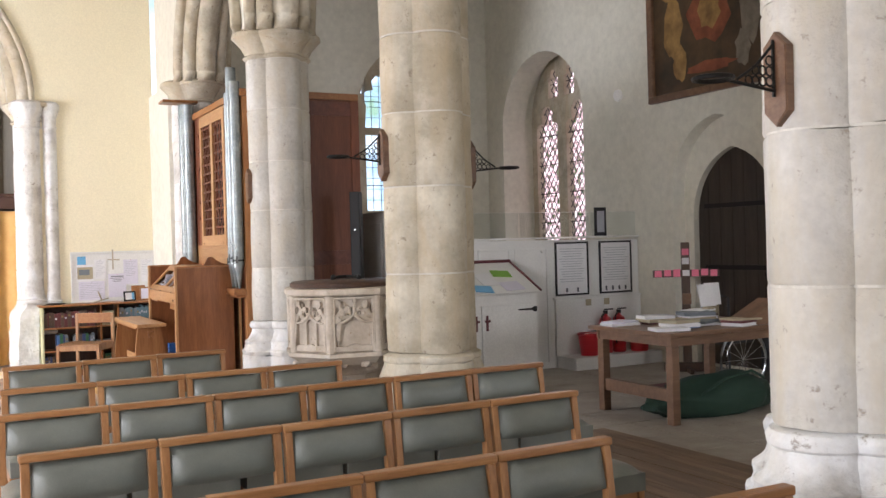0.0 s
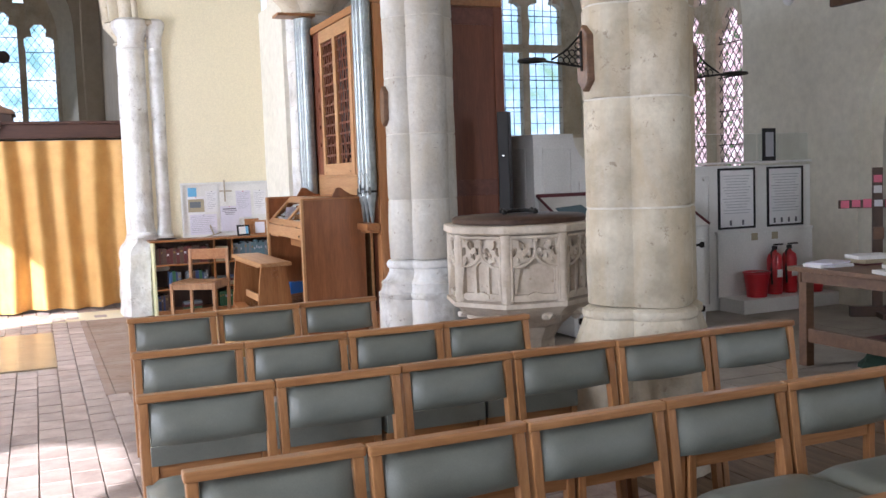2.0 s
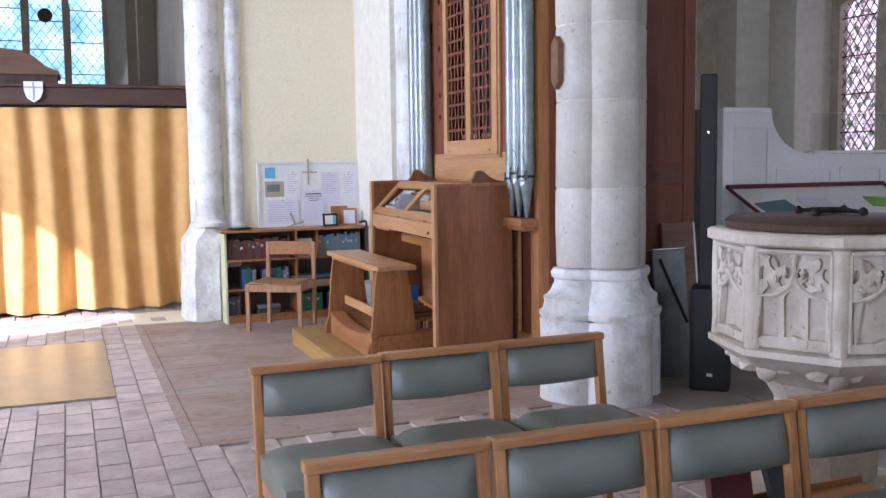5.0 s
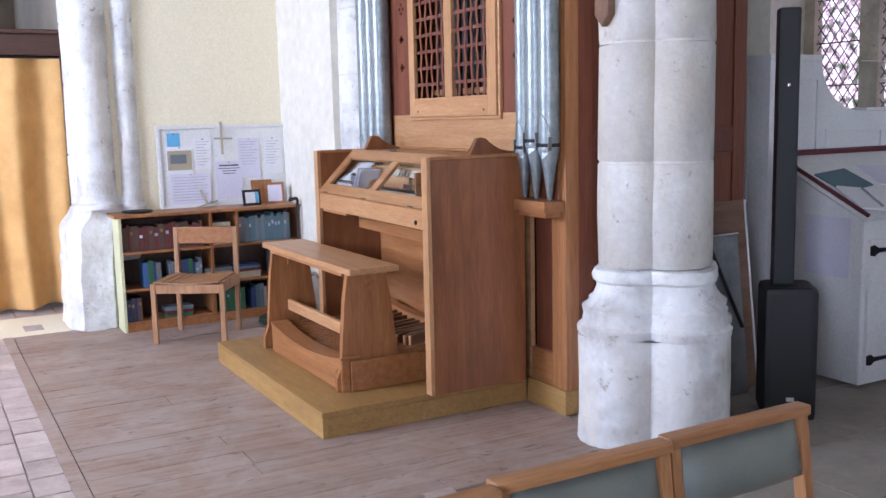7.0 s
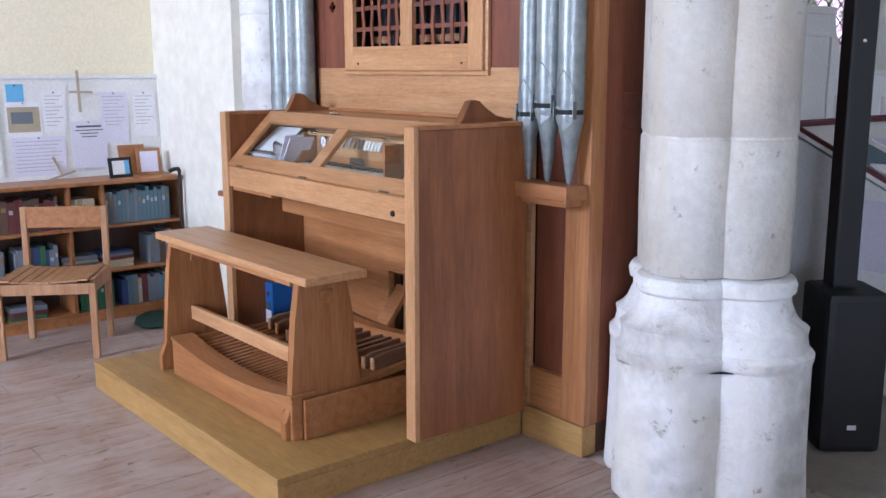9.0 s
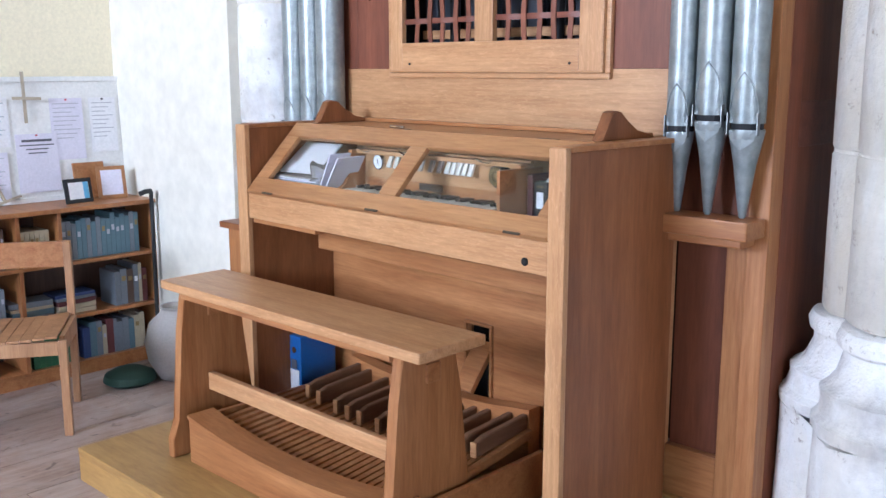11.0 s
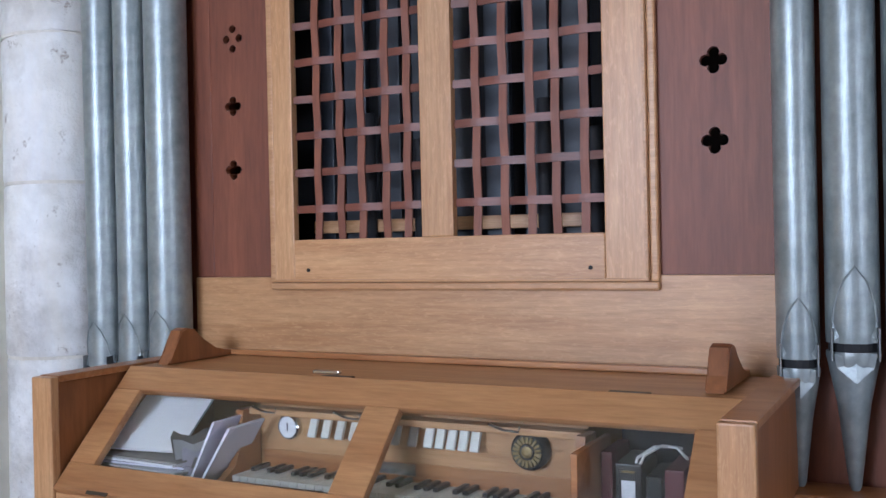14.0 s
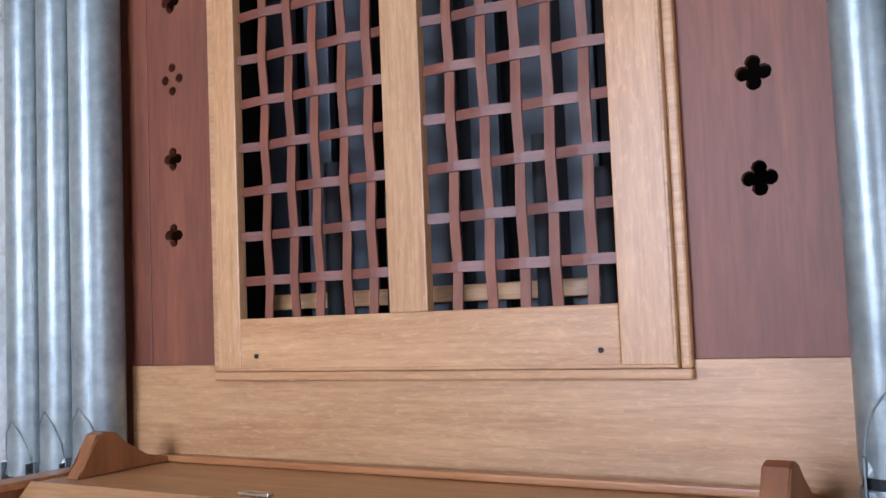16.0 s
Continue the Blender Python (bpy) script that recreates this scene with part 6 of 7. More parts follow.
for x0, x1, feet in ((6.633, 7.108, 2), (7.271, 7.756, 4)):
    n = thing("framed_notice", "black framed printed notice hung on the partition", "notice", "framed notices")
    part("notice_sheet", B(x0 + 0.02, x1 - 0.02, PY - 0.012, PY - 0.003, 0.852, 1.437), M_paper, n)
    for dm in ((x0, x1, 1.437, 1.458), (x0, x1, 0.831, 0.852), (x0, x0 + 0.0205, 0.8525, 1.4365), (x1 - 0.0205, x1, 0.8525, 1.4365)):
        part("frame_strip", B(dm[0], dm[1], PY - 0.022, PY - 0.002, dm[2], dm[3], bev=0.003), M_black, n)
    for k in range(14):
        w = 0.05 * ((k * 5) % 4) / 3
        part("text_line", B(x0 + 0.06 + w, x1 - 0.06 - w, PY - 0.0135, PY - 0.0122, 1.374 - k * 0.0295, 1.380 - k * 0.0295), M_greyink, n)
    for k in range(feet):
        x = x0 + (x1 - x0) * (k + 1) / (feet + 1)
        part("dark_emblem", B(x - 0.013, x + 0.013, PY - 0.0135, PY - 0.0122, 0.868, 0.92), M_ink, n)
pic = thing("picture_frame", "small dark framed print standing on the ledge", "picture frame")
part("frame_back", B(7.224, 7.393, PY - 0.01, PY + 0.008, 1.521, 1.86, bev=0.003), M_black, pic)
part("picture", B(7.256, 7.361, PY - 0.014, PY - 0.0105, 1.565, 1.818), M_greyink, pic)


def extinguisher(x, y):
    e = thing("fire_extinguisher", "red fire extinguisher with a black hose on the plinth", "fire extinguisher", "fire extinguishers")
    part("cylinder", lathe(bmesh.new(), [(0.07, 0.142), (0.078, 0.155), (0.078, 0.50), (0.065, 0.55), (0.025, 0.58), (0.02, 0.60)], x, y, 20), M_red, e, "", True)
    part("valve", B(x - 0.02, x + 0.02, y - 0.02, y + 0.02, 0.60, 0.64, bev=0.004), M_black, e)
    part("lever", B(x - 0.01, x + 0.11, y - 0.012, y + 0.012, 0.645, 0.66, bev=0.003), M_iron, e)
    part("hose", tube(bmesh.new(), [(x - 0.02, y - 0.02, 0.62), (x - 0.09, y - 0.05, 0.58), (x - 0.10, y - 0.06, 0.40), (x - 0.08, y - 0.05, 0.25)], 0.011, 8), M_black, e, "", True)
    part("label", B(x - 0.035, x + 0.03, y - 0.083, y - 0.074, 0.32, 0.40), M_paper, e)


extinguisher(7.22, 9.38)
extinguisher(7.425, 9.39)
for x in (6.93, 7.67):
    b = thing("fire_bucket", "red plastic fire bucket on the white plinth", "bucket", "fire buckets")
    part("pail", lathe(bmesh.new(), [(0.10, 0.142), (0.13, 0.38), (0.14, 0.385), (0.14, 0.40), (0.125, 0.40), (0.095, 0.16)], x, 9.32, 20), M_red, b, "", True)
    part("bail", tube(bmesh.new(), [(x - 0.13, 9.32, 0.38), (x - 0.10, 9.26, 0.40), (x, 9.24, 0.405), (x + 0.10, 9.26, 0.40), (x + 0.13, 9.32, 0.38)], 0.005, 6), M_steel, b)
for x in (7.08, 7.35):
    s = thing("wall_sign", "small buff safety label above the extinguishers", "sign", "safety labels")
    part("sign_plate", B(x - 0.04, x + 0.04, PY - 0.036, PY - 0.031, 0.70, 0.775), BOOKC[4], s)

dk = thing("literature_desk", "white sloping-top cupboard desk with black strap hinges", "desk")
DX0, DX1, DY0, DY1 = 4.52, 5.95, 8.90, 9.50
part("carcase", P([(DY0, 0.02), (DY1, 0.02), (DY1, 1.215), (DY0, 0.92)], "x", DX0, DX1, bev=0.004), M_whitepaint, dk)
sl = math.degrees(math.atan2(0.295, DY1 - DY0))
dm_ = Matrix.Translation((0, DY0 - 0.03, 0.925)) @ pose(0, 0, 0, sl)
part("sloping_top", B(DX0 - 0.03, DX1 + 0.03, 0, 0.70, 0, 0.022, bev=0.004, m=dm_), M_whitepaint, dk)
part("top_stop", B(DX0 - 0.03, DX1 + 0.03, 0.685, 0.71, 0.0225, 0.05, bev=0.004, m=dm_), M_maroon, dk)
part("end_stop", B(DX0 - 0.03, DX0 - 0.012, 0.0, 0.684, 0.0225, 0.042, bev=0.003, m=dm_), M_maroon, dk)
part("end_stop", B(DX1 + 0.012, DX1 + 0.03, 0.0, 0.684, 0.0225, 0.042, bev=0.003, m=dm_), M_maroon, dk)
for x0, x1, hx in ((DX0 + 0.03, 5.225, DX0 + 0.03), (5.245, DX1 - 0.03, DX1 - 0.03)):
    dr = part("cupboard_door", B(x0, x1, DY0 - 0.022, DY0 - 0.001, 0.10, 0.82, bev=0.004), M_whitepaint, dk)
    for z in (0.16, 0.76):
        s = 1 if hx < 5.1 else -1
        part("strap_hinge", P([(hx, z - 0.025), (hx + s * 0.03, z - 0.03), (hx + s * 0.06, z - 0.012), (hx + s * 0.22, z - 0.008), (hx + s * 0.24, z), (hx + s * 0.22, z + 0.008), (hx + s * 0.06, z + 0.012), (hx + s * 0.03, z + 0.03), (hx, z + 0.025)], "y", DY0 - 0.030, DY0 - 0.0225), M_iron, dr)
    xc = 5.17 if hx < 5.1 else 5.30
    part("cross_handle", B(xc - 0.012, xc + 0.012, DY0 - 0.034, DY0 - 0.0225, 0.56, 0.72, bev=0.002), M_maroon, dr)
    part("cross_handle", B(xc - 0.035, xc + 0.035, DY0 - 0.040, DY0 - 0.0345, 0.65, 0.675, bev=0.002), M_maroon, dr)
for x, u, w, h, mt, a in ((4.73, 0.38, 0.30, 0.20, BOOKC[5], 8), (5.10, 0.40, 0.26, 0.22, M_lilac, -5), (5.45, 0.30, 0.20, 0.26, M_paper, 3), (5.70, 0.42, 0.22, 0.14, M_lime, -8), (4.95, 0.14, 0.28, 0.20, M_paper, 12), (5.31, 0.10, 0.20, 0.14, M_skyblue, -12), (5.68, 0.14, 0.24, 0.18, M_lilac, 4)):
    t = thing("leaflet", "church leaflet lying on the sloping desk", "leaflet", "leaflets on the desk")
    part("sheet", B(-w / 2, w / 2, -h / 2, h / 2, 0.0228, 0.031, m=dm_ @ Matrix.Translation((x, u, 0)) @ pose(0, 0, 0, 0, 0, a)), mt, t)

t = thing("hanging_sheet", "pale blue printed sheet hung on the desk end", "notice")
part("sheet", B(DX0 - 0.004, DX0 - 0.001, 8.98, 9.28, 0.60, 0.93), M_lilac, t)
t = thing("ring_binder", "open white ring binder on the sloping desk", "binder")
part("pages", B(-0.15, 0.15, -0.12, 0.12, 0.0315, 0.043, bev=0.002, m=dm_ @ Matrix.Translation((4.69, 0.15, 0)) @ pose(0, 0, 0, 0, 0, -14)), M_paper, t)
part("rings", B(-0.006, 0.006, -0.10, 0.10, 0.0435, 0.056, bev=0.002, m=dm_ @ Matrix.Translation((4.69, 0.15, 0)) @ pose(0, 0, 0, 0, 0, -14)), M_steel, t)

# ---- aisle: painting, table, cross, bag ----
pa = thing("royal_arms_painting", "large dark painting of heraldic arms in a brown frame", "painting")
part("canvas", B(NORTH - 0.03, NORTH - 0.004, 7.313, 9.126, 3.144, 5.05), speckled("dark_varnished_canvas", (0.02, 0.012, 0.006), (0.10, 0.055, 0.022), 0.4, 3.0, 25, 0.1), pa)
for dm in ((7.218, 9.216, 3.064, 3.144), (7.218, 9.216, 5.05, 5.126), (9.126, 9.216, 3.1445, 5.0495), (7.218, 7.313, 3.1445, 5.0495)):
    part("frame_strip", B(NORTH - 0.07, NORTH - 0.002, *dm, bev=0.012), M_table, pa)
M_gild = speckled("faded_gilding", (0.16, 0.08, 0.02), (0.38, 0.22, 0.06), 0.5, 6, 30, 0.1)
M_rust = speckled("faded_vermilion", (0.14, 0.03, 0.01), (0.28, 0.08, 0.03), 0.5, 6, 30, 0.1)
M_dun = speckled("faded_silver", (0.14, 0.11, 0.08), (0.28, 0.24, 0.18), 0.5, 6, 30, 0.1)
for i, (y, z, a, b, mt) in enumerate(((8.797, 3.886, 0.148, 0.382, M_gild), (8.691, 3.462, 0.106, 0.212, M_gild), (8.214, 3.992, 0.318, 0.382, M_rust), (8.214, 4.575, 0.17, 0.191, M_gild), (7.631, 3.886, 0.148, 0.403, M_dun), (7.737, 3.462, 0.106, 0.191, M_dun), (8.214, 3.356, 0.36, 0.064, M_rust), (8.85, 4.31, 0.106, 0.127, M_gild), (7.578, 4.363, 0.085, 0.127, M_dun), (8.214, 3.992, 0.17, 0.233, M_gild))):
    x = NORTH - 0.0312 - 0.0006 * i
    part("painted_charge", P([(y + a * math.cos(t * math.tau / 14) * (1 + 0.18 * math.sin(3 * t + i)), z + b * math.sin(t * math.tau / 14) * (1 + 0.15 * math.cos(2 * t))) for t in range(14)], "x", x, x + 0.0004), mt, pa)
sd = thing("smoke_detector", "round white wall sounder box", "detector")
part("detector_body", lathe(bmesh.new(), [(0.075, 0), (0.07, 0.03), (0.05, 0.04)], 0, 0, 20, Matrix.Translation((NORTH - 0.001, 9.846, 3.27)) @ pose(0, 0, 0, 0, -90)), M_whitepaint, sd, "", True)

tb = thing("oak_table", "long old oak table laden with books", "table")
TX0, TX1, TY0, TY1 = 5.27, 6.68, 6.06, 7.12
part("tabletop", B(TX0, TX1, TY0, TY1, 0.70, 0.735, bev=0.006), M_table, tb)
for x in (TX0 + 0.06, TX1 - 0.13):
    for y in (TY0 + 0.06, TY1 - 0.13):
        part("leg", B(x, x + 0.075, y, y + 0.075, 0.0, 0.62, bev=0.006), M_table, tb)
part("apron", B(TX0 + 0.05, TX1 - 0.05, TY0 + 0.06, TY0 + 0.085, 0.621, 0.699), M_table, tb)
part("apron", B(TX0 + 0.05, TX1 - 0.05, TY1 - 0.085, TY1 - 0.06, 0.621, 0.699), M_table, tb)
part("apron", B(TX0 + 0.06, TX0 + 0.085, TY0 + 0.086, TY1 - 0.086, 0.621, 0.699), M_table, tb)
part("stretcher", B(TX0 + 0.075, TX0 + 0.12, TY0 + 0.136, TY1 - 0.131, 0.18, 0.28, bev=0.004), M_table, tb)
part("foot_board", B(TX0 + 0.121, TX1 - 0.131, 6.50, 6.70, 0.20, 0.235, bev=0.004), M_maroon, tb)
rnd = random.Random(9)
for x, y, z0, n, pk in ((5.45, 6.9, 0.736, 2, (M_paper, M_lilac)), (5.62, 6.35, 0.736, 3, (BOOKC[7], M_paper, BOOKC[4])), (5.80, 6.85, 0.736, 3, (M_maroon, BOOKC[4], M_paper)), (5.95, 6.45, 0.736, 2, (M_paper, BOOKC[3])), (6.15, 6.2, 0.736, 3, (M_paper, M_maroon, BOOKC[4])), (6.2, 6.75, 0.736, 5, (BOOKC[4], M_paper, BOOKC[6], BOOKC[4], M_paper)), (6.05, 6.62, 0.736, 4, (M_paper, BOOKC[4], M_paper, BOOKC[3])), (5.42, 6.25, 0.736, 1, (M_paper,))):
    z = z0
    for i in range(n):
        h = rnd.uniform(0.012, 0.035)
        t = thing("book", "book or booklet lying in a pile on the table", "book", "books on the table")
        part("cover", B(-0.14, 0.14, -0.10, 0.10, 0, h - 0.001, bev=0.002, m=Matrix.Translation((x, y, z)) @ pose(0, 0, 0, 0, 0, rnd.uniform(-25, 25))), pk[i % len(pk)], t)
        z += h
bs = thing("book_stand", "sloping brown wooden book stand on the table", "book stand")
part("stand_body", P([(6.05, 0.736), (6.60, 0.736), (6.60, 0.93), (6.50, 0.94)], "y", 6.12, 6.34, bev=0.004), M_table, bs)
for x, a in ((6.30, -14), (6.46, -8)):
    t = thing("display_card", "white card standing on the table", "card", "white cards")
    part("card", B(-0.09, 0.09, 0, 0.004, 0, 0.2, m=Matrix.Translation((x, 6.72 + 0.1 * (a > -10), 0.86)) @ pose(0, 0, 0, a)), M_paper, t)
    part("card_foot", B(-0.03, 0.03, -0.03, 0.05, 0, 0.12, m=Matrix.Translation((x, 6.72 + 0.1 * (a > -10), 0.737))), BOOKC[4], t)

bg = thing("kit_bag", "dark green canvas bag slumped under the table", "bag")
bm = bmesh.new()
bmesh.ops.create_icosphere(bm, subdivisions=4, radius=1.0)
for v in bm.verts:
    n = noise.noise(v.co * 2.3) * 0.16 + noise.noise(v.co * 6) * 0.05
    v.co = Vector((6.0 + v.co.x * 0.66 * (1 + n), 6.42 + v.co.y * 0.27 * (1 + n), max(0.0, 0.12 + v.co.z * (0.20 + 0.05 * v.co.x) * (1 + n))))
part("bag_body", bm, M_green, bg, "", True)
part("bag_strap", tube(bmesh.new(), [(5.7, 6.2, 0.2), (5.9, 6.12, 0.33), (6.2, 6.14, 0.36), (6.4, 6.2, 0.28)], 0.012, 6), M_green, bg, "", True)
wc = thing("folded_wheelchair", "folded wheelchair with a spoked wheel behind the table", "wheelchair")
bm = tube(bmesh.new(), [(6.99 + 0.29 * math.cos(a * math.tau / 28), 7.00, 0.302 + 0.29 * math.sin(a * math.tau / 28)) for a in range(28)], 0.012, 8, True)
part("tyre", bm, M_zinc_old, wc, "", True)
part("push_rim", tube(bmesh.new(), [(6.99 + 0.25 * math.cos(a * math.tau / 28), 6.97, 0.302 + 0.25 * math.sin(a * math.tau / 28)) for a in range(28)], 0.007, 6, True), M_steel, wc, "", True)
bm = bmesh.new()
for a in range(14):
    tube(bm, [(6.99, 7.00, 0.302), (6.99 + 0.28 * math.cos(a * math.tau / 14), 7.00, 0.302 + 0.28 * math.sin(a * math.tau / 14))], 0.003, 5)
part("spokes", bm, M_steel, wc)
part("seat_sling", B(6.84, 7.2, 7.05, 7.22, 0.45, 0.48, bev=0.01), M_black, wc)
part("frame_tube", tube(bmesh.new(), [(6.86, 7.05, 0.02), (6.86, 7.05, 0.9), (6.74, 7.05, 0.92)], 0.012, 8), M_black, wc, "", True)

cr = thing("prayer_cross", "dark wooden standing cross with pink paper notes", "cross")
CXX, CYY = 7.55, 8.37
m = Matrix.Translation((CXX, CYY, 0)) @ pose(0, 0, 0, 0, 0, -32)
part("upright", B(-0.045, 0.045, -0.02, 0.02, 0.1, 1.42, bev=0.004, m=m), M_darkwood, cr)
part("cross_arm", B(-0.36, 0.36, -0.042, -0.021, 1.04, 1.12, bev=0.004, m=m), M_darkwood, cr)
part("foot", B(-0.25, 0.25, -0.04, 0.04, 0.0, 0.099, bev=0.004, m=m), M_darkwood, cr)
part("brace", B(-0.02, 0.02, -0.26, -0.021, 0.0, 0.05, m=m), M_darkwood, cr)
part("knot", B(-0.05, 0.05, -0.05, -0.021, 0.74, 0.86, bev=0.01, m=m), M_table, cr)
for i, u in enumerate((-0.30, -0.20, -0.10, 0.0, 0.10, 0.20, 0.30)):
    part("paper_note", B(u - 0.04, u + 0.035, -0.0465, -0.0435, 1.045 + 0.008 * (i % 2), 1.115 + 0.006 * (i % 3), m=m), M_paper if i == 3 else M_pink, cr)
for z, mt in ((1.18, M_paper), (1.28, M_pink)):
    part("paper_note", B(-0.04, 0.035, -0.0255, -0.0215, z, z + 0.07, m=m), mt, cr)

fb = thing("folding_table", "pale grey folded table leaning behind the column", "folded table")
m = Matrix.Translation((3.86, 9.19, 0)) @ pose(0, 0, 0, -7)
part("table_leaf", B(-0.13, 0.13, -0.015, 0.015, 0.0, 0.86, bev=0.006, m=m), M_zinc_old, fb)
part("edge_trim", B(-0.135, 0.135, -0.018, 0.018, 0.861, 0.872, bev=0.003, m=m), M_steel, fb)
part("folded_leg", tube(bmesh.new(), [m @ Vector((-0.08, -0.022, 0.80)), m @ Vector((0.11, -0.022, 0.36))], 0.010, 8), M_black, fb, "", True)
lb = thing("leaning_board", "dark brown wooden board leaning against the organ case", "board")
m = Matrix.Translation((3.985, 9.24, 0)) @ pose(0, 0, 0, -7)
part("board_sheet", B(-0.13, 0.125, -0.01, 0.01, 0.0, 1.04, bev=0.003, m=m), M_table, lb)
part("board_edge", B(0.126, 0.138, -0.012, 0.012, 0.0, 1.04, bev=0.003, m=m), M_whitepaint, lb)

wr = thing("poppy_wreath", "red paper poppy wreath hung on the aisle wall", "wreath")
part("wreath_ring", tube(bmesh.new(), [(NORTH - 0.04, 6.772 + 0.115 * math.cos(a * math.tau / 20), 1.024 + 0.155 * math.sin(a * math.tau / 20)) for a in range(20)], 0.022, 8, True), M_green, wr, "", True)
for i in range(18):
    a = i * math.tau / 18
    part("poppy", lathe(bmesh.new(), [(0.008, 0), (0.032, 0.012), (0.036, 0.02), (0.012, 0.008)], 0, 0, 8, Matrix.Translation((NORTH - 0.055, 6.772 + 0.115 * math.cos(a), 1.024 + 0.155 * math.sin(a))) @ pose(0, 0, 0, 0, -90)), M_red, wr, "", True)
for z0, z1, y0, y1, lab in ((2.084, 2.815, 6.836, 7.143, "dark framed memorial picture hung on the aisle wall"), (1.215, 2.031, 6.878, 7.069, "brown aged document panel hung on the aisle wall")):
    mp = thing("wall_panel", lab, "picture", "panels on the aisle wall")
    part("panel_board", B(NORTH - 0.03, NORTH - 0.003, y0, y1, z0, z1, bev=0.004), M_darkwood, mp)
    part("panel_sheet", B(NORTH - 0.033, NORTH - 0.0305, y0 + 0.025, y1 - 0.025, z0 + 0.03, z0 + 0.45 * (z1 - z0)), M_dun, mp)
cs = thing("black_case", "black equipment case standing by the aisle wall", "case")
part("case_body", B(7.52, 7.84, 7.02, 7.29, 0.0, 0.70, bev=0.02), M_black, cs)
part("case_handle", tube(bmesh.new(), [(7.519, 7.09, 0.5), (7.49, 7.11, 0.5), (7.49, 7.20, 0.5), (7.519, 7.22, 0.5)], 0.008, 6), M_iron, cs, "", True)
cu = thing("cushion", "sage green cushion lying on the black case", "cushion")
bm = bmesh.new()
bmesh.ops.create_icosphere(bm, subdivisions=3, radius=1.0)
for v in bm.verts:
    r = 1 / max(0.001, (abs(v.co.x) ** 4 + abs(v.co.y) ** 4) ** 0.25) if abs(v.co.z) < 0.95 else 1
    v.co = Vector((7.67 + v.co.x * 0.18 * min(r, 1.25), 7.16 + v.co.y * 0.16 * min(r, 1.25), 0.758 + v.co.z * 0.055))
part("cushion_cover", bm, M_vinyl, cu, "", True)

wd = thing("side_chair", "plain golden wooden chair with a broad back rail", "chair")
m = Matrix.Translation((5.26, 4.66, 0)) @ pose(0, 0, 0, 0, 0, -45)
for x in (-0.19, 0.19):
    part("back_post", B(x - 0.017, x + 0.017, -0.20, -0.165, 0.0, 0.78, bev=0.005, m=m), M_beech, wd)
    part("front_leg", B(x - 0.017, x + 0.017, 0.17, 0.205, 0.0, 0.425, bev=0.005, m=m), M_beech, wd)
    part("side_rail", B(x - 0.011, x + 0.011, -0.164, 0.169, 0.36, 0.425, bev=0.003, m=m), M_beech, wd)
part("back_rail", B(-0.225, 0.225, -0.222, -0.2005, 0.66, 0.80, bev=0.008, m=m), M_beech_x, wd)
part("back_rail", B(-0.172, 0.172, -0.195, -0.175, 0.42, 0.50, bev=0.005, m=m), M_beech_x, wd)
part("seat", B(-0.21, 0.21, -0.16, 0.22, 0.427, 0.465, bev=0.012, m=m), M_vinyl, wd, "sage green vinyl seat")

# ---- brass plate in the floor ----
mt_ = thing("floor_plate", "worn brass memorial plate set in the brick floor", "floor plate")
part("plate_sheet", B(-0.56, 0.30, 10.22, 12.3, -0.008, 0.004, bev=0.002), M_brassplate, mt_)

# ---- floor pieces ----
fl = bpy.data.objects["floor"]


def paver_mesh(w, l):
    bm = bmesh.new()
    lo = [bm.verts.new(c) for c in ((0, 0, -0.009), (w, 0, -0.009), (w, l, -0.009), (0, l, -0.009))]
    e = 0.0035
    hi = [bm.verts.new(c) for c in ((e, e, 0), (w - e, e, 0), (w - e, l - e, 0), (e, l - e, 0))]
    bm.faces.new(hi)
    for i in range(4):
        bm.faces.new((lo[i], lo[(i + 1) % 4], hi[(i + 1) % 4], hi[i]))
    return mesh_of("paver", bm, M_paver)


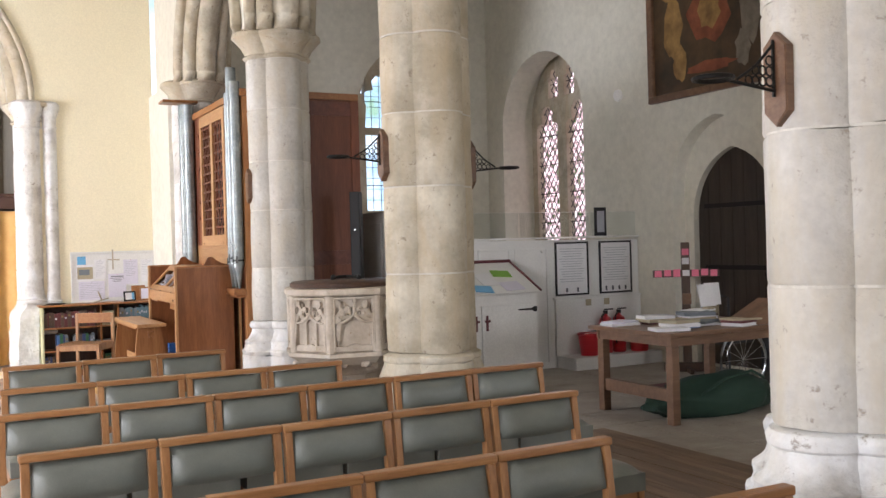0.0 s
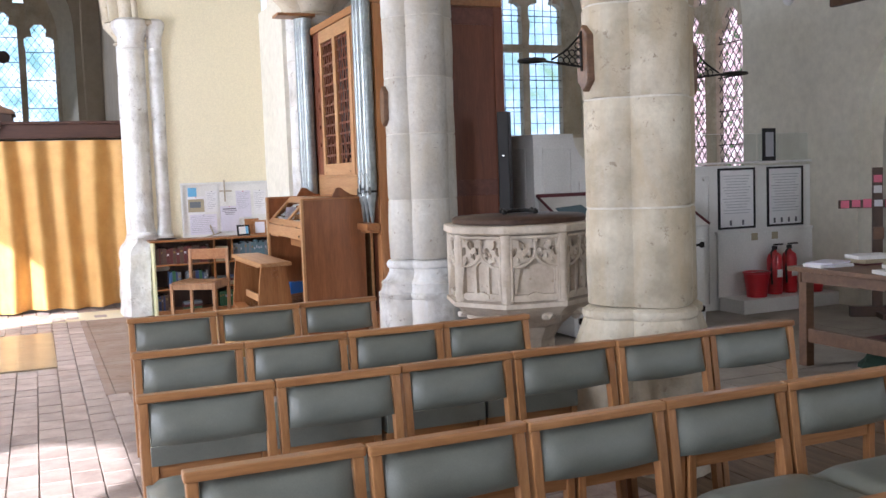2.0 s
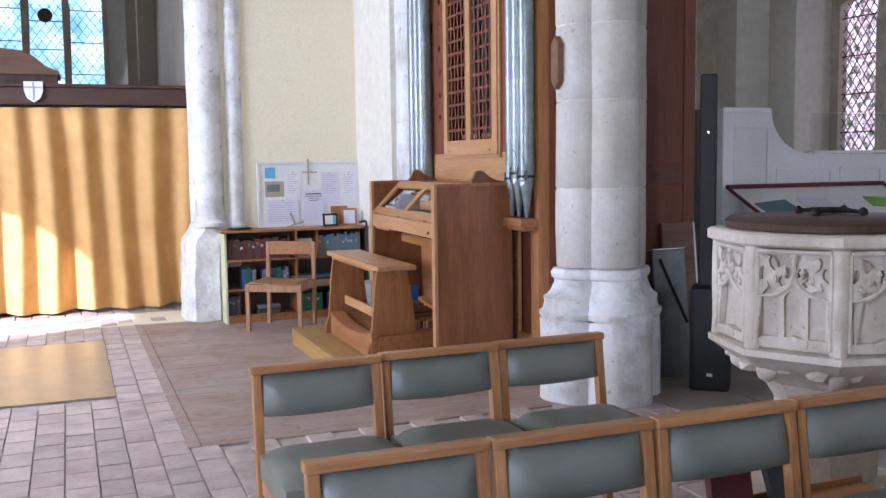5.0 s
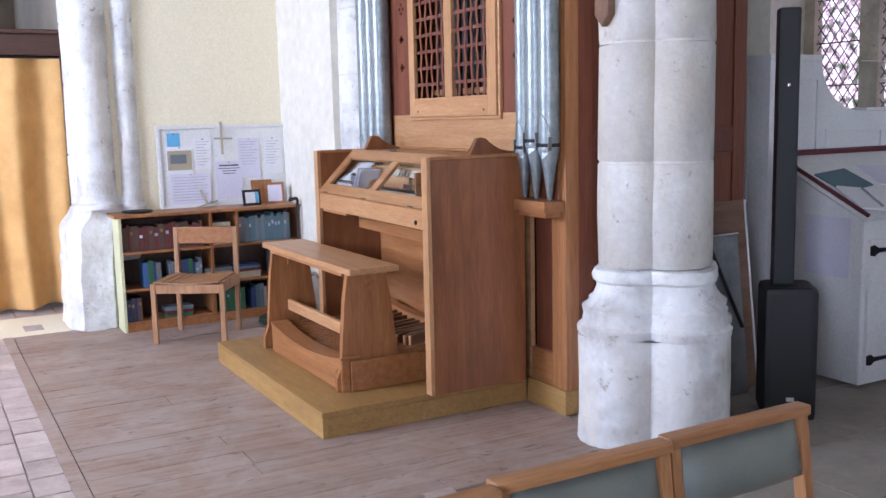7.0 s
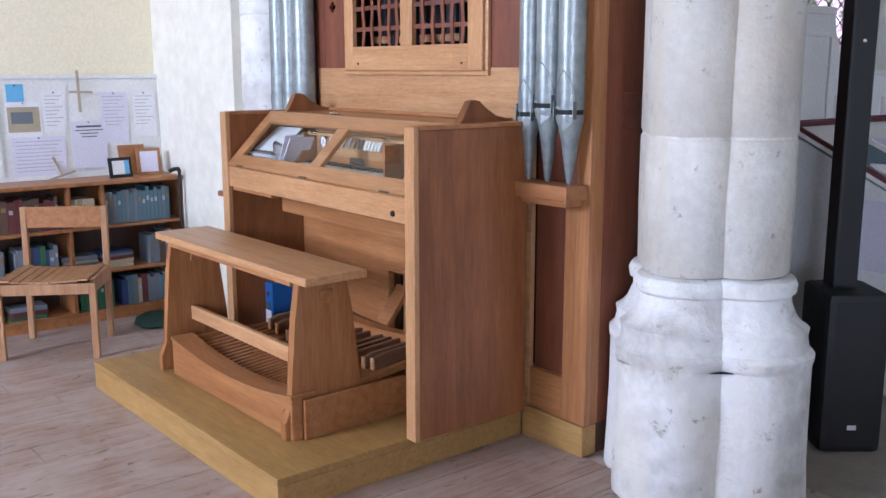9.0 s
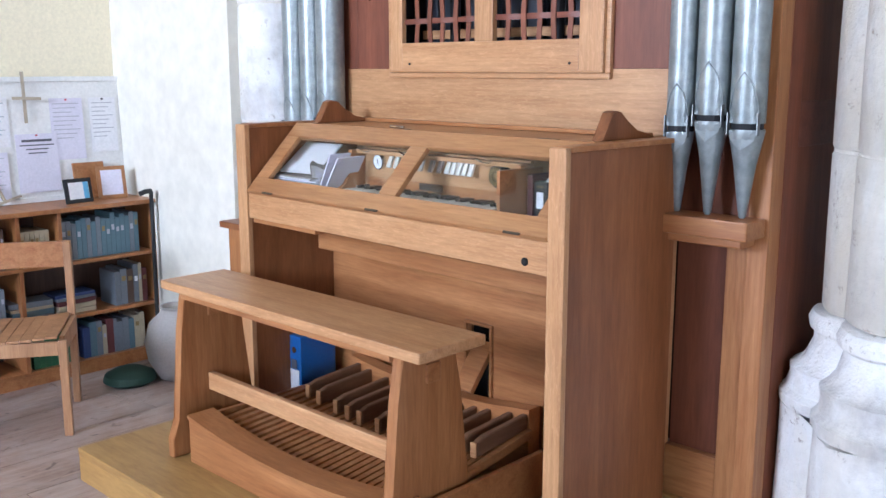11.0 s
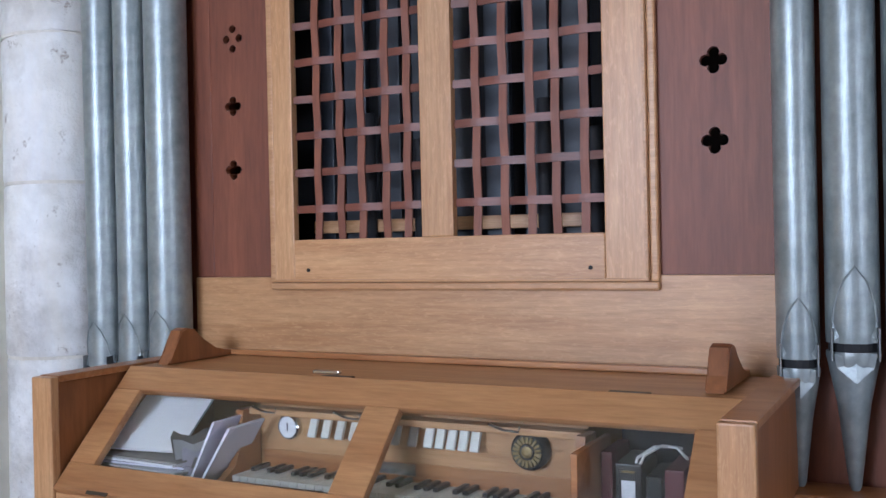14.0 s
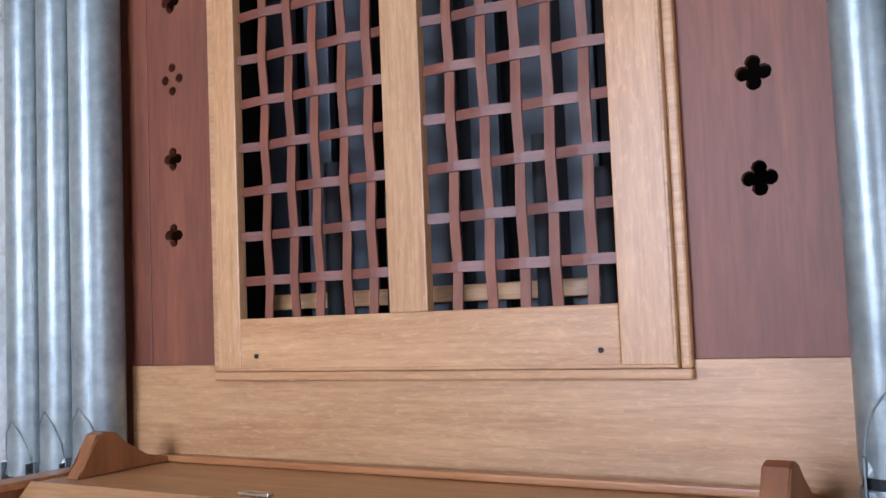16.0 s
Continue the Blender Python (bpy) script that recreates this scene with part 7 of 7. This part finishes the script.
PW, PL = 0.152, 0.235
pm = [paver_mesh(PW - 0.0035, PL - 0.005 - d) for d in (0.0, 0.004, 0.010)]
rest = bmesh.new()
rnd = random.Random(2)
BOARDS = (0.655, 2.93, 8.86, 13.05)
PLAT = (2.75, 4.72, -4.4, 6.35)
count = 0
nx = int((4.2 + 3.5) / PW)
for ix in range(nx):
    x = -3.5 + ix * PW
    y = -4.4 + (ix % 2) * PL / 2 + rnd.uniform(-0.03, 0.03)
    while y < 14.5:
        inb = BOARDS[0] - 0.1 < x < BOARDS[1] and BOARDS[2] < y + PL / 2 < BOARDS[3]
        inp = x > 2.75 - 0.1 and y < 6.35
        inplate = -0.60 < x + PW / 2 < 0.34 and 10.16 < y + PL / 2 < 12.36
        wall = (y > 13.0 and not -1.9 < x < 1.15)
        if not (inb or inp or inplate or wall):
            near = -0.55 < x < 0.66 and 5.6 < y < 13.2
            dz, jit = rnd.uniform(-0.002, 0.001), rnd.uniform(-0.002, 0.002)
            if near and count < 300:
                o = new("paver", pm[rnd.randrange(3)])
                o.location = (x, y, dz)
                o.parent = fl
                count += 1
            else:
                e = 0.006
                w, l = PW - 0.006, PL - 0.007
                lo = [rest.verts.new((x + a, y + b, -0.012)) for a, b in ((0, 0), (w, 0), (w, l), (0, l))]
                hi = [rest.verts.new((x + a, y + b, dz)) for a, b in ((e, e), (w - e, e), (w - e, l - e), (e, l - e))]
                rest.faces.new(hi)
                for i in range(4):
                    rest.faces.new((lo[i], lo[(i + 1) % 4], hi[(i + 1) % 4], hi[i]))
        y += PL
ob = part("paver_field", rest, M_paver, fl)
tagged(ob, "worn brick pavers of the nave floor", "", "", "stuff")
y = BOARDS[2]
k = 0
while y < BOARDS[3] - 0.02:
    w = min(rnd.uniform(0.13, 0.19), BOARDS[3] - y)
    cut = rnd.uniform(1.2, 2.4)
    for x0, x1 in ((BOARDS[0] + 0.01, cut - 0.002), (cut + 0.002, BOARDS[1])):
        part("floorboard", B(x0, x1, y + 0.0012, y + w - 0.0012, -0.012, rnd.uniform(-0.0012, 0.0012), bev=0.0015), M_board, fl)
    y += w
part("border_strip", B(BOARDS[0] - 0.06, BOARDS[0] + 0.006, BOARDS[2], BOARDS[3], -0.012, 0.003, bev=0.002), M_board, fl)
x = PLAT[0]
while x < PLAT[1]:
    part("pew_board", B(x + 0.003, x + 0.157, PLAT[2], PLAT[3], -0.012, rnd.uniform(0.010, 0.013), bev=0.002), M_brown_board, fl)
    x += 0.16
flags = bmesh.new()
y = -4.4
r = 0
while y < 13.0:
    h = rnd.uniform(0.4, 0.62)
    x = 2.76
    while x < 8.3:
        w = rnd.uniform(0.45, 0.85)
        if y + h < PLAT[3] and x < PLAT[1]:
            x0 = PLAT[1]
            if x + w <= x0 + 0.05:
                x += w
                continue
        else:
            x0 = x
        if not (x0 < 3.0 and y + h > 8.86):
            z = rnd.uniform(-0.003, 0.0)
            lo = [flags.verts.new(c) for c in ((max(x, x0) + 0.004, y + 0.004, -0.0125), (x + w - 0.004, y + 0.004, -0.0125), (x + w - 0.004, y + h - 0.004, -0.0125), (max(x, x0) + 0.004, y + h - 0.004, -0.0125))]
            hi = [flags.verts.new(v.co + Vector((0, 0, 0.0125 + z + 0.003))) for v in lo]
            flags.faces.new(hi)
            for i in range(4):
                flags.faces.new((lo[i], lo[(i + 1) % 4], hi[(i + 1) % 4], hi[i]))
        x += w
    y += h
ob = part("stone_flags", flags, M_flag, fl)
tagged(ob, "worn stone flags of the aisle floor", "", "", "stuff")
